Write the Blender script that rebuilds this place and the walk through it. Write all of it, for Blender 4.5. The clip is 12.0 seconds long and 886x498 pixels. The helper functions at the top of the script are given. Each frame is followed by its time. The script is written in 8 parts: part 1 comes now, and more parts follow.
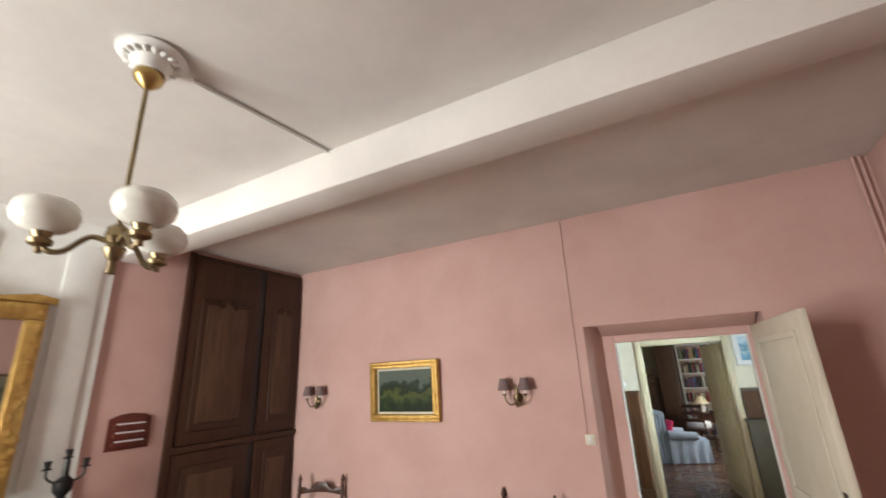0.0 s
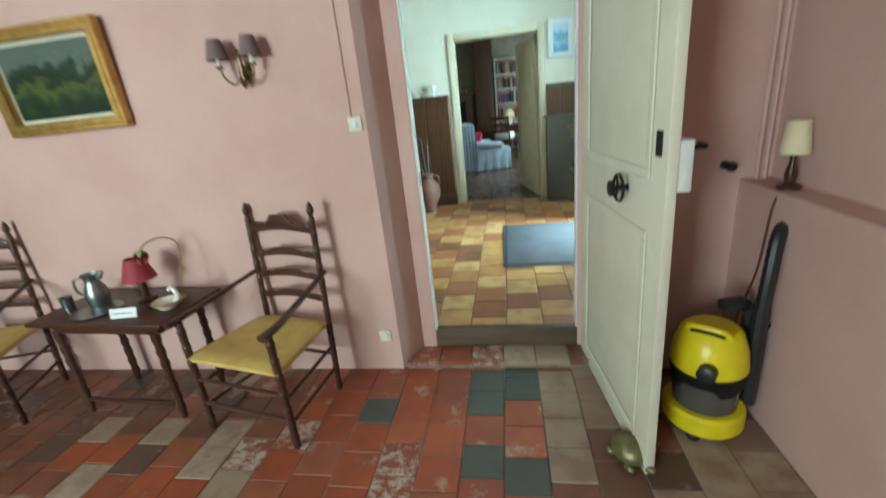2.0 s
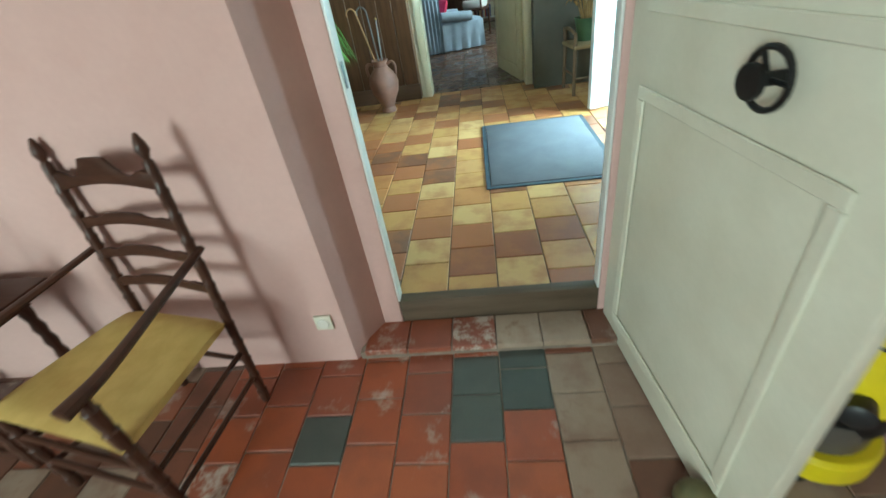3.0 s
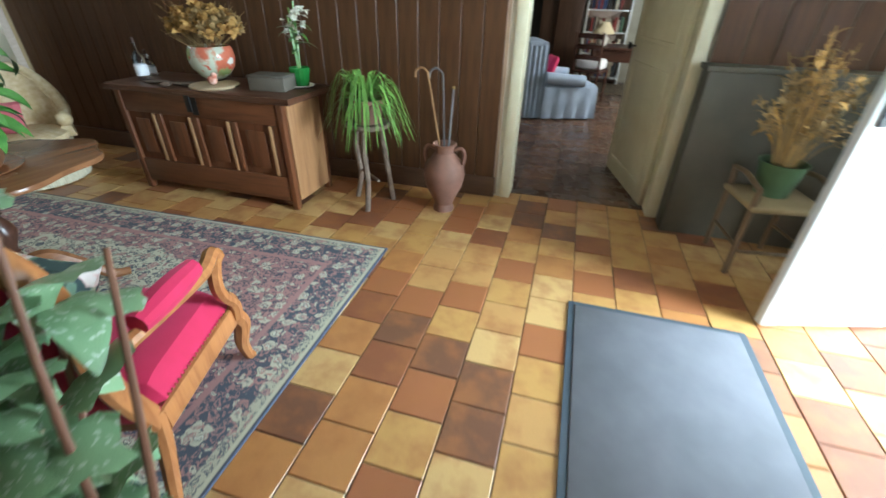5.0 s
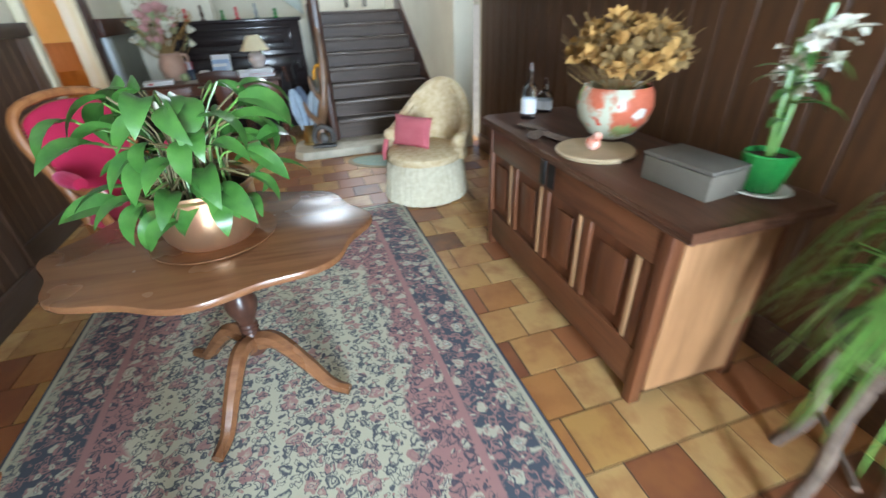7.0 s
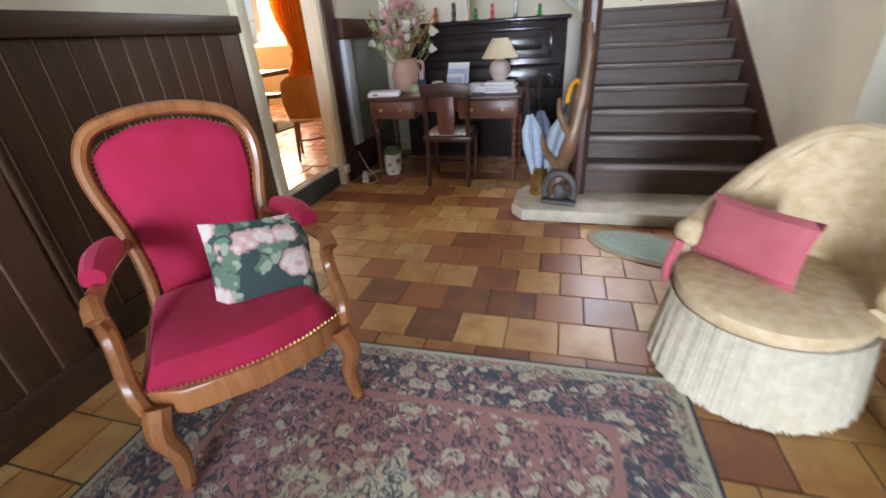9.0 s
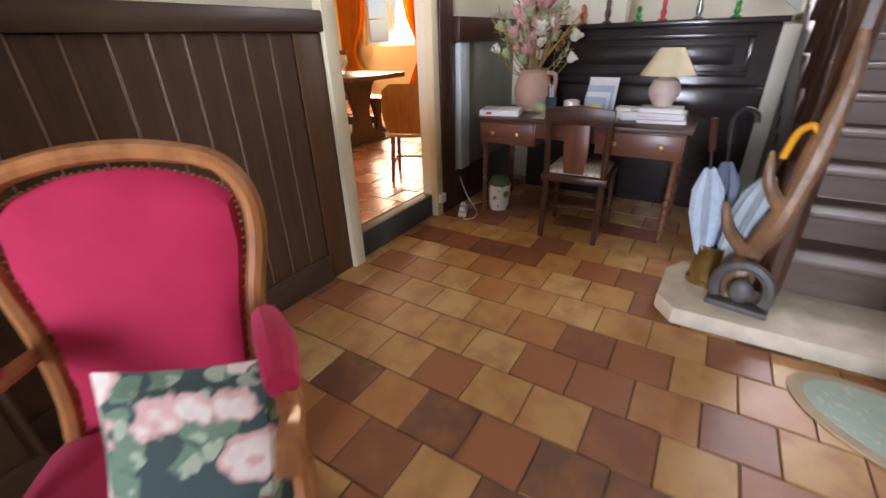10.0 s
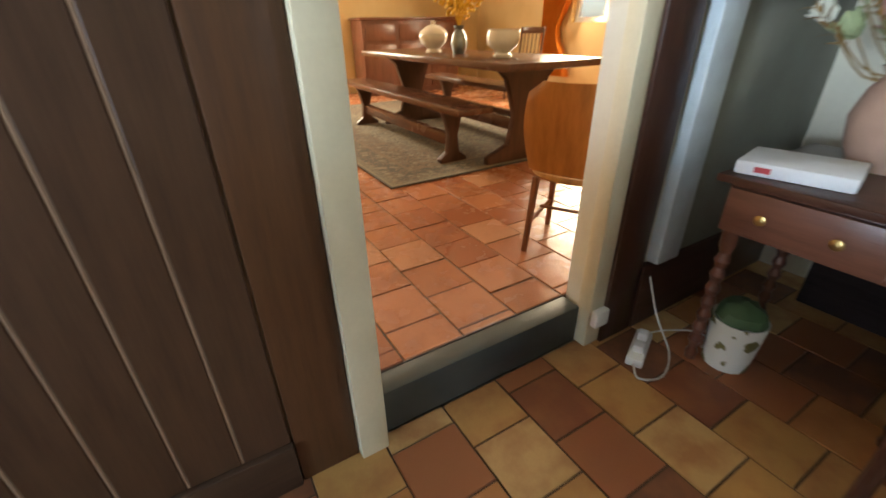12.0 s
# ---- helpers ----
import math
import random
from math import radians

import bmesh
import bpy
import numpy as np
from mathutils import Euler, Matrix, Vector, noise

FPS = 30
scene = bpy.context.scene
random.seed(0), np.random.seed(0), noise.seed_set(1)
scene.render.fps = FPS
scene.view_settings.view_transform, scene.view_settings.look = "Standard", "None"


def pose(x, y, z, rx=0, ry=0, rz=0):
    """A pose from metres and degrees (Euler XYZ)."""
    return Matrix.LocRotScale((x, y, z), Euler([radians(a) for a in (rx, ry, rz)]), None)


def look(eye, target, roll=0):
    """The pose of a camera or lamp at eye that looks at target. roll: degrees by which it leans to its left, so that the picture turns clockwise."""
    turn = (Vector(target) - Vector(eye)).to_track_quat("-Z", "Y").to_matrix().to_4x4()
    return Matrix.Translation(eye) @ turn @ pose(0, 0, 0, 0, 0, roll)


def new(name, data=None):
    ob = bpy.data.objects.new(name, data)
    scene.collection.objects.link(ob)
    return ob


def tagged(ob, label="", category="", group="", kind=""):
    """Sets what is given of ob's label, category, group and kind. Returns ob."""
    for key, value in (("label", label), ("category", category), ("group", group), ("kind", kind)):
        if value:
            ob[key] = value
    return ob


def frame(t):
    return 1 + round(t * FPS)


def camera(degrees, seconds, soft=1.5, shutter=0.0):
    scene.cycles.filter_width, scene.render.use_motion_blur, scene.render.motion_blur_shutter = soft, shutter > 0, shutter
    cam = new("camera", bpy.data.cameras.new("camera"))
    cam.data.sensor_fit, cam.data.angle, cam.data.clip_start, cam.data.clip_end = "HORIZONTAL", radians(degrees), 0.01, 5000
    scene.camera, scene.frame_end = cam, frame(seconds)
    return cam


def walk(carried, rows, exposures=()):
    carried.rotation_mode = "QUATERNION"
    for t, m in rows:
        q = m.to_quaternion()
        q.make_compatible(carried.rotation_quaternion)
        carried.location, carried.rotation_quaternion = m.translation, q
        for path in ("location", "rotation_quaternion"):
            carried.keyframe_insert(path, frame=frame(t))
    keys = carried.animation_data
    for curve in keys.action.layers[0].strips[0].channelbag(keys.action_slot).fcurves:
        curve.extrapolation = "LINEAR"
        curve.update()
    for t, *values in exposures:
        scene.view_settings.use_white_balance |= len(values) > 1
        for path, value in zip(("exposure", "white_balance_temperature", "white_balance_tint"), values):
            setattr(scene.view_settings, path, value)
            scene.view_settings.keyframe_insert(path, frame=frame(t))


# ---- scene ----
cam = camera(93.5, 12.0, soft=1.5, shutter=0.4)
PATH = [
    (0, (-0.087, -0.023, 1.738), (-1.001, 1.655, 2.327), -2.6),
    (0.5, (-0.142, 0.17, 1.696), (-0.816, 1.988, 2.186), -2.2),
    (1, (-0.167, 0.473, 1.642), (-0.58, 2.413, 1.899), -2.6),
    (1.5, (-0.109, 0.86, 1.52), (-0.466, 2.823, 1.394), -2.9),
    (2, (-0.045, 1.242, 1.312), (-0.369, 3.107, 0.665), -6.1),
    (2.5, (-0.076, 1.674, 1.211), (-0.323, 3.397, 0.225), -8.9),
    (2.7, (-0.09, 1.858, 1.178), (-0.34, 3.532, 0.112), -9.7),
    (4.3, (-0.169, 3.206, 1.282), (-0.368, 4.811, 0.106), -2.4),
    (4.5, (-0.195, 3.363, 1.334), (-0.464, 4.988, 0.2), -1.6),
    (5, (-0.282, 3.806, 1.383), (-0.75, 5.449, 0.343), 1.3),
    (5.5, (-0.428, 4.183, 1.383), (-1.232, 5.716, 0.381), 1.7),
    (6, (-0.623, 4.522, 1.414), (-1.889, 5.714, 0.426), -0.5),
    (6.5, (-0.918, 4.875, 1.4), (-2.428, 5.739, 0.413), -1.8),
    (7, (-1.239, 5.215, 1.366), (-2.894, 5.7, 0.352), -2.4),
    (7.2, (-1.375, 5.325, 1.365), (-3.054, 5.597, 0.313), -3.5),
    (8.0, (-2.08, 5.62, 1.29), (-3.81, 5.57, 0.31), -2.5),
    (8.8, (-2.787, 5.33, 1.195), (-4.533, 4.93, 0.300), -2.5),
    (9, (-2.956, 5.275, 1.205), (-4.661, 4.775, 0.285), -3.5),
    (9.5, (-3.385, 5.172, 1.21), (-5.032, 4.467, 0.321), -2.5),
    (10, (-3.797, 5.026, 1.222), (-5.304, 4.065, 0.324), -1.8),
    (10.5, (-4.214, 4.89, 1.215), (-5.679, 3.840, 0.345), 0.7),
    (11, (-4.612, 4.651, 1.210), (-5.820, 3.339, 0.345), -2.0),
    (11.5, (-4.898, 4.414, 1.12), (-6.05, 2.981, 0.315), -0.3),
    (12, (-5.190, 4.200, 1.128), (-6.086, 2.690, 0.190), -1.0),
]
# seconds, stops, white balance
EXPOSURES = [(0.0, 0.0, 6500, 8), (1.0, -0.1, 6500, 8), (1.5, 0.0, 6250, 2), (2.0, 0.2, 5450, -16), (2.7, 0.3, 5350, -18), (4.3, -0.15, 5900, -22), (4.6, -0.05, 6000, -18), (5.0, 0.2, 6100, 4), (5.5, 0.45, 5850, 4), (6.0, 0.7, 5650, 5),
             (6.5, 0.75, 5900, 8), (7.2, 0.7, 6000, 10), (8.8, 0.75, 6300, 20), (10.0, 0.85, 6750, 28), (11.0, 1.2, 6450, 18), (12.0, 1.0, 6100, 11)]
walk(cam, [(t, look(eye, target, roll)) for t, eye, target, roll in PATH], EXPOSURES)

# ---- world, sun, window light ----
world = bpy.data.worlds.new("sky")
scene.world = world
world.use_nodes = True
wn = world.node_tree.nodes
sky = wn.new("ShaderNodeTexSky")
sky.sky_type, sky.sun_disc = "NISHITA", False
sky.sun_elevation, sky.sun_rotation = radians(52), radians(8)
world.node_tree.links.new(sky.outputs[0], wn["Background"].inputs[0])
wn["Background"].inputs[1].default_value = 0.08
sun = new("sun", bpy.data.lights.new("sun", "SUN"))
sun.data.energy, sun.data.angle, sun.data.color = 2.5, radians(0.5), (1.0, 0.95, 0.87)
sun.matrix_world = look((0, 0, 20), (-0.11, -0.78, 19.0))


def window_light(name, eye, target, w, h, watts, colour):
    lamp = new(name, bpy.data.lights.new(name, "AREA"))
    lamp.data.shape, lamp.data.size, lamp.data.size_y = "RECTANGLE", w, h
    lamp.data.energy, lamp.data.color = watts, colour
    lamp.matrix_world = look(eye, target)
    return lamp


DAY = (0.93, 0.97, 1.0)
window_light("window_light_salon", (-2.65, -2.36, 1.55), (-3.3, 3.0, 2.0), 1.3, 1.9, 185, (1.0, 0.98, 0.93)).data.spread = radians(165)
window_light("door_light_hall", (3.7, 5.35, 1.35), (-3.0, 5.4, 0.7), 2.4, 2.3, 1400, (0.74, 0.88, 1.0))
window_light("window_light_dining", (-10.15, -0.05, 1.75), (-6.5, 1.5, 0.6), 1.0, 1.2, 90, (1.0, 0.80, 0.50))
# extra warm lamp to brighten the dining room, at an assumed south window
window_light("window_light_dining_south", (-6.0, -2.75, 1.7), (-6.3, 2.5, 0.4), 1.2, 1.4, 90, (1.0, 0.83, 0.56))
# lamp added to brighten the living room, its window is assumed
window_light("window_light_living", (1.85, 9.8, 1.5), (-0.8, 9.9, 0.5), 1.2, 1.6, 70, (1.0, 0.96, 0.90))
window_light("window_light_landing", (-8.82, 6.0, 2.75), (-6.0, 5.8, 0.6), 0.9, 1.1, 72, (0.86, 0.94, 1.0))


# ---- materials ----
def nodes_of(name):
    m = bpy.data.materials.new(name)
    m.use_nodes = True
    return m, m.node_tree.nodes, m.node_tree.links, m.node_tree.nodes["Principled BSDF"]


def rgba(c):
    return (c[0], c[1], c[2], 1.0)


def math_node(nt, op, a, b=0.0):
    n = nt.nodes.new("ShaderNodeMath")
    n.operation = op
    for i, v in enumerate((a, b)):
        if isinstance(v, (int, float)):
            n.inputs[i].default_value = v
        else:
            nt.links.new(v, n.inputs[i])
    return n.outputs[0]


def mix_node(nt, fac, a, b, blend="MIX"):
    n = nt.nodes.new("ShaderNodeMix")
    n.data_type, n.blend_type = "RGBA", blend
    for i, v in ((0, fac), (6, a), (7, b)):
        if isinstance(v, (int, float)):
            n.inputs[i].default_value = v
        elif isinstance(v, tuple):
            n.inputs[i].default_value = rgba(v)
        else:
            nt.links.new(v, n.inputs[i])
    return n.outputs[2]


def noise_node(nt, vec, scale, detail=4.0, rough=0.55):
    n = nt.nodes.new("ShaderNodeTexNoise")
    n.inputs["Scale"].default_value, n.inputs["Detail"].default_value = scale, detail
    n.inputs["Roughness"].default_value = rough
    if vec is not None:
        nt.links.new(vec, n.inputs["Vector"])
    return n.outputs[0]


def ramp_node(nt, fac, stops, mode="LINEAR"):
    n = nt.nodes.new("ShaderNodeValToRGB")
    r = n.color_ramp
    r.interpolation = mode
    while len(r.elements) < len(stops):
        r.elements.new(0.5)
    for e, (p, c) in zip(r.elements, stops):
        e.position, e.color = p, rgba(c)
    nt.links.new(fac, n.inputs[0])
    return n.outputs[0]


def coords(nt, world_space=False):
    if world_space:
        return nt.nodes.new("ShaderNodeNewGeometry").outputs["Position"]
    return nt.nodes.new("ShaderNodeTexCoord").outputs["Object"]


def scaled(nt, vec, s):
    n = nt.nodes.new("ShaderNodeMapping")
    n.inputs["Scale"].default_value = s
    nt.links.new(vec, n.inputs[0])
    return n.outputs[0]


def add_bump(nt, bsdf, height, strength, dist=0.01):
    b = nt.nodes.new("ShaderNodeBump")
    b.inputs["Strength"].default_value, b.inputs["Distance"].default_value = strength, dist
    nt.links.new(height, b.inputs["Height"])
    nt.links.new(b.outputs[0], bsdf.inputs["Normal"])


def plain(name, c, rough=0.6, metal=0.0, c2=None, scale=6.0, fine=80.0, bump=0.15, dist=0.004, spec=None, trans=0.0, spread=0.16):
    """A two-scale noisy surface: blotches between c and c2, fine grain, slight relief."""
    m, nd, ln, b = nodes_of(name)
    nt = m.node_tree
    v = coords(nt)
    c2 = c2 or tuple(x * 0.78 for x in c)
    big = noise_node(nt, v, scale, 5.0)
    small = noise_node(nt, v, fine, 3.0)
    f = ramp_node(nt, big, [(0.5 - spread, (0, 0, 0)), (0.5 + spread, (1, 1, 1))])
    col = mix_node(nt, f, c, c2)
    col = mix_node(nt, math_node(nt, "MULTIPLY", small, 0.22), col, tuple(x * 0.6 for x in c))
    ln.new(col, b.inputs["Base Color"])
    ln.new(math_node(nt, "ADD", rough - 0.08, math_node(nt, "MULTIPLY", big, 0.16)), b.inputs["Roughness"])
    b.inputs["Metallic"].default_value = metal
    if spec is not None:
        b.inputs["Specular IOR Level"].default_value = spec
    if trans:
        b.inputs["Transmission Weight"].default_value = trans
    add_bump(nt, b, math_node(nt, "ADD", math_node(nt, "MULTIPLY", big, 0.6), math_node(nt, "MULTIPLY", small, 0.4)), bump, dist)
    return m


def wood(name, c, c2, axis="z", rough=0.4, bump=0.25, gloss_var=0.15, grain=26.0):
    m, nd, ln, b = nodes_of(name)
    nt = m.node_tree
    v = coords(nt)
    s = {"x": (0.09, 1, 1), "y": (1, 0.09, 1), "z": (1, 1, 0.09)}[axis]
    g = noise_node(nt, scaled(nt, v, s), grain, 6.0, 0.65)
    fine = noise_node(nt, scaled(nt, v, s), grain * 6, 3.0)
    big = noise_node(nt, v, 3.0, 3.0)
    col = ramp_node(nt, g, [(0.32, c2), (0.52, c), (0.68, tuple(x * 1.18 for x in c))])
    col = mix_node(nt, math_node(nt, "MULTIPLY", big, 0.5), col, tuple(x * 0.62 for x in c), "MIX")
    col = mix_node(nt, math_node(nt, "MULTIPLY", fine, 0.25), col, tuple(x * 0.5 for x in c2))
    ln.new(col, b.inputs["Base Color"])
    ln.new(math_node(nt, "ADD", rough - gloss_var / 2, math_node(nt, "MULTIPLY", big, gloss_var)), b.inputs["Roughness"])
    b.inputs["Specular IOR Level"].default_value = 0.32
    add_bump(nt, b, math_node(nt, "ADD", g, math_node(nt, "MULTIPLY", fine, 0.5)), bump, 0.003)
    return m


def tile_material(name, stops, rough, mode="CONSTANT", flame=0.45, flame_to=(0.3, 0.12, 0.05), island=False, stain=None, bump=0.2, stain_at=0.57, stain_scale=5.0):
    """Fired tiles: each takes one of the colours; flamed shading, grain and stains run over them."""
    m, nd, ln, b = nodes_of(name)
    nt = m.node_tree
    if island:
        r = nt.nodes.new("ShaderNodeNewGeometry").outputs["Random Per Island"]
    else:
        r = nt.nodes.new("ShaderNodeObjectInfo").outputs["Random"]
    col = ramp_node(nt, r, stops, mode)
    p = coords(nt, True)
    big = noise_node(nt, p, 7.0, 3.0)
    f = ramp_node(nt, big, [(0.44, (0, 0, 0)), (0.66, (1, 1, 1))])
    col = mix_node(nt, math_node(nt, "MULTIPLY", f, flame), col, flame_to)
    fine = noise_node(nt, p, 120.0, 4.0)
    col = mix_node(nt, math_node(nt, "MULTIPLY", fine, 0.25), col, tuple(x * 0.7 for x in flame_to))
    if stain:
        st = ramp_node(nt, noise_node(nt, p, stain_scale, 8.0, 0.7), [(stain_at, (0, 0, 0)), (stain_at + 0.11, (1, 1, 1))])
        col = mix_node(nt, math_node(nt, "MULTIPLY", st, 0.72), col, stain)
    ln.new(col, b.inputs["Base Color"])
    ln.new(math_node(nt, "ADD", rough - 0.12, math_node(nt, "MULTIPLY", big, 0.28)), b.inputs["Roughness"])
    add_bump(nt, b, math_node(nt, "ADD", big, math_node(nt, "MULTIPLY", fine, 0.25)), bump, 0.006)
    return m


def glow(name, c, strength):
    m, nd, ln, b = nodes_of(name)
    b.inputs["Base Color"].default_value = rgba(c)
    b.inputs["Emission Color"].default_value = rgba(c)
    b.inputs["Emission Strength"].default_value = strength
    return m


def glass(name, c=(1, 1, 1), rough=0.02):
    m, nd, ln, b = nodes_of(name)
    b.inputs["Base Color"].default_value = rgba(c)
    b.inputs["Roughness"].default_value = rough
    b.inputs["Transmission Weight"].default_value = 1.0
    b.inputs["IOR"].default_value = 1.45
    return m


PINK = plain("pink_plaster", (0.62, 0.415, 0.375), 0.78, c2=(0.56, 0.36, 0.32), scale=2.2, fine=45, bump=0.25, dist=0.006)
CREAM = plain("cream_plaster", (0.74, 0.70, 0.56), 0.75, c2=(0.66, 0.61, 0.48), scale=2.0, fine=40, bump=0.25, dist=0.006)
GREYWALL = plain("grey_green_paint", (0.30, 0.31, 0.25), 0.6, c2=(0.25, 0.25, 0.20), scale=3.0)
CEIL = plain("ceiling_paint", (0.72, 0.70, 0.67), 0.8, c2=(0.62, 0.60, 0.58), scale=1.6, fine=30, bump=0.2, dist=0.006)
CREAMPAINT = plain("cream_gloss_paint", (0.72, 0.66, 0.47), 0.42, c2=(0.66, 0.59, 0.40), scale=5.0, bump=0.12)
IVORY = plain("ivory_door_paint", (0.73, 0.70, 0.58), 0.45, c2=(0.66, 0.62, 0.50), scale=4.0, bump=0.15)
WHITE = plain("white_paint", (0.78, 0.79, 0.77), 0.4, c2=(0.70, 0.71, 0.69), scale=6.0, bump=0.12)
# white paint darkened so the strongly lit entrance leaf doesn't blow out
DOORWHITE = plain("dimmed_white_door_paint", (0.60, 0.62, 0.61), 0.45, c2=(0.52, 0.54, 0.53), scale=5.0, bump=0.15)
DARKDADO = wood("dado_wood", (0.105, 0.046, 0.019), (0.066, 0.029, 0.013), "z", 0.45)
DARKDADO_H = wood("dado_wood_rail", (0.100, 0.050, 0.028), (0.066, 0.032, 0.018), "x", 0.40)
SOUTHDADO = wood("dado_wood_south", (0.085, 0.044, 0.024), (0.056, 0.029, 0.016), "z", 0.40)
SOUTHDADO_H = wood("dado_rail_south", (0.080, 0.047, 0.029), (0.054, 0.032, 0.020), "x", 0.38)
# pale colour for the highlight that the panelling joints catch
GROOVE = plain("pale_groove_highlight", (0.36, 0.24, 0.15), 0.8)
DARKWOOD = wood("dark_stained_wood", (0.075, 0.032, 0.020), (0.042, 0.018, 0.012), "z", 0.32)
DARKWOOD_X = wood("dark_stained_wood_rail", (0.075, 0.032, 0.020), (0.042, 0.018, 0.012), "x", 0.32)
DARKWOOD_Y = wood("dark_stained_wood_long", (0.075, 0.032, 0.020), (0.042, 0.018, 0.012), "y", 0.32)
WARDROBE = wood("wardrobe_oak", (0.062, 0.027, 0.015), (0.034, 0.015, 0.009), "z", 0.42)
CHESTWOOD = wood("chest_oak", (0.165, 0.060, 0.024), (0.090, 0.031, 0.013), "x", 0.42)
CHESTWOOD_Z = wood("chest_oak_upright", (0.170, 0.060, 0.024), (0.095, 0.032, 0.014), "z", 0.42)
CHESTLID = wood("chest_lid_oak", (0.115, 0.048, 0.026), (0.062, 0.026, 0.015), "x", 0.38)
CHESTPALE = wood("chest_pale_edge", (0.52, 0.30, 0.15), (0.40, 0.21, 0.10), "z", 0.5)
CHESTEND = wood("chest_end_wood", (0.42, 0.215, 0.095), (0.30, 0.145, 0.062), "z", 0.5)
WALNUT = wood("polished_walnut", (0.21, 0.092, 0.040), (0.125, 0.050, 0.022), "y", 0.26)
CHAIRWOOD = wood("armchair_walnut", (0.40, 0.165, 0.060), (0.26, 0.095, 0.035), "z", 0.25)
STAIRWOOD = wood("stair_oak", (0.105, 0.072, 0.054), (0.070, 0.047, 0.035), "y", 0.48)
STONE = plain("pale_step_stone", (0.52, 0.47, 0.36), 0.7, c2=(0.38, 0.34, 0.26), scale=9, fine=60, bump=0.5, dist=0.01)
VELVET = plain("crimson_velvet", (0.46, 0.007, 0.060), 0.85, c2=(0.36, 0.005, 0.040), scale=5, fine=200, bump=0.2)
VELVET.node_tree.nodes["Principled BSDF"].inputs["Sheen Weight"].default_value = 0.45
VELVET.node_tree.nodes["Principled BSDF"].inputs["Sheen Tint"].default_value = (1.0, 0.25, 0.42, 1)
BRONZE = plain("tarnished_bronze", (0.30, 0.235, 0.13), 0.34, metal=1.0, c2=(0.19, 0.15, 0.09), scale=14, bump=0.2)
BRASS = plain("aged_brass", (0.46, 0.33, 0.13), 0.32, metal=1.0, c2=(0.36, 0.24, 0.09), scale=14, bump=0.2)
PEWTER = plain("grey_pewter", (0.30, 0.33, 0.33), 0.32, metal=0.9, c2=(0.2, 0.23, 0.24), scale=14)
COPPER = plain("hammered_copper", (0.78, 0.50, 0.30), 0.30, metal=0.9, c2=(0.66, 0.40, 0.23), scale=10, fine=45, bump=0.35)
DULLIRON = plain("dull_cast_iron", (0.11, 0.105, 0.10), 0.58, metal=0.35, c2=(0.07, 0.067, 0.062), scale=18, bump=0.5)
IRON = plain("black_iron", (0.03, 0.03, 0.03), 0.45, metal=0.7)
GOLD = plain("gilt_frame", (0.55, 0.36, 0.11), 0.38, metal=0.75, c2=(0.40, 0.24, 0.07), scale=18, bump=0.5)
RUSH = plain("woven_rush", (0.62, 0.45, 0.14), 0.65, c2=(0.52, 0.36, 0.10), scale=14, fine=160, bump=0.6)
TERRACOTTA = plain("terracotta_pot", (0.24, 0.115, 0.078), 0.65, c2=(0.17, 0.08, 0.055), scale=8, bump=0.35)
CLAYPINK = plain("pale_clay_pot", (0.48, 0.30, 0.22), 0.75, c2=(0.40, 0.25, 0.18), scale=8, bump=0.3)
GREENGLAZE = plain("green_glaze", (0.035, 0.26, 0.055), 0.16, c2=(0.02, 0.17, 0.035), scale=10)
GREENPOT = plain("dull_green_pot", (0.075, 0.13, 0.055), 0.5, c2=(0.05, 0.09, 0.04))
PORCELAIN = plain("white_porcelain", (0.80, 0.78, 0.72), 0.15, c2=(0.74, 0.71, 0.64), scale=4, bump=0.03)
PAPER = plain("white_paper", (0.80, 0.81, 0.82), 0.7, c2=(0.74, 0.75, 0.77), bump=0.05)
PALEBLUE = plain("pale_blue_paper", (0.42, 0.56, 0.78), 0.6)
REDPAPER = plain("red_card", (0.62, 0.06, 0.07), 0.55)
BLACKPLASTIC = plain("black_plastic", (0.02, 0.02, 0.022), 0.4)
YELLOWPLASTIC = plain("yellow_plastic", (0.82, 0.68, 0.01), 0.32, c2=(0.74, 0.60, 0.01))
SMOKEPLASTIC = plain("smoked_plastic", (0.10, 0.09, 0.08), 0.25)
CREAMFABRIC = plain("cream_upholstery", (0.68, 0.56, 0.36), 0.9, c2=(0.52, 0.38, 0.20), scale=22, fine=120, bump=0.6)
FRINGE = plain("cream_fringe", (0.64, 0.59, 0.44), 0.9, c2=(0.52, 0.46, 0.32), scale=30, fine=140, bump=0.6)
ROSEFABRIC = plain("faded_rose_fabric", (0.52, 0.13, 0.15), 0.85, c2=(0.46, 0.10, 0.12), scale=8, fine=150, bump=0.4)
BLUESHEET = plain("pale_blue_sheet", (0.45, 0.56, 0.72), 0.85, c2=(0.36, 0.46, 0.62), scale=6, fine=90, bump=0.3)
ORANGECLOTH = plain("orange_curtain", (0.88, 0.34, 0.02), 0.8, c2=(0.80, 0.27, 0.01), scale=6, fine=90)
SHADECREAM = plain("cream_lampshade", (0.74, 0.65, 0.44), 0.8, c2=(0.68, 0.58, 0.38), fine=120)
SHADEMAUVE = plain("mauve_lampshade", (0.20, 0.14, 0.14), 0.8)
SHADERED = plain("dark_red_lampshade", (0.30, 0.03, 0.045), 0.7)
LEAF = plain("glossy_green_leaf", (0.072, 0.195, 0.034), 0.36, c2=(0.034, 0.11, 0.020), scale=14, fine=60, bump=0.3)
LEAFPALE = plain("strap_leaf", (0.19, 0.36, 0.075), 0.30, c2=(0.085, 0.21, 0.035), scale=18)

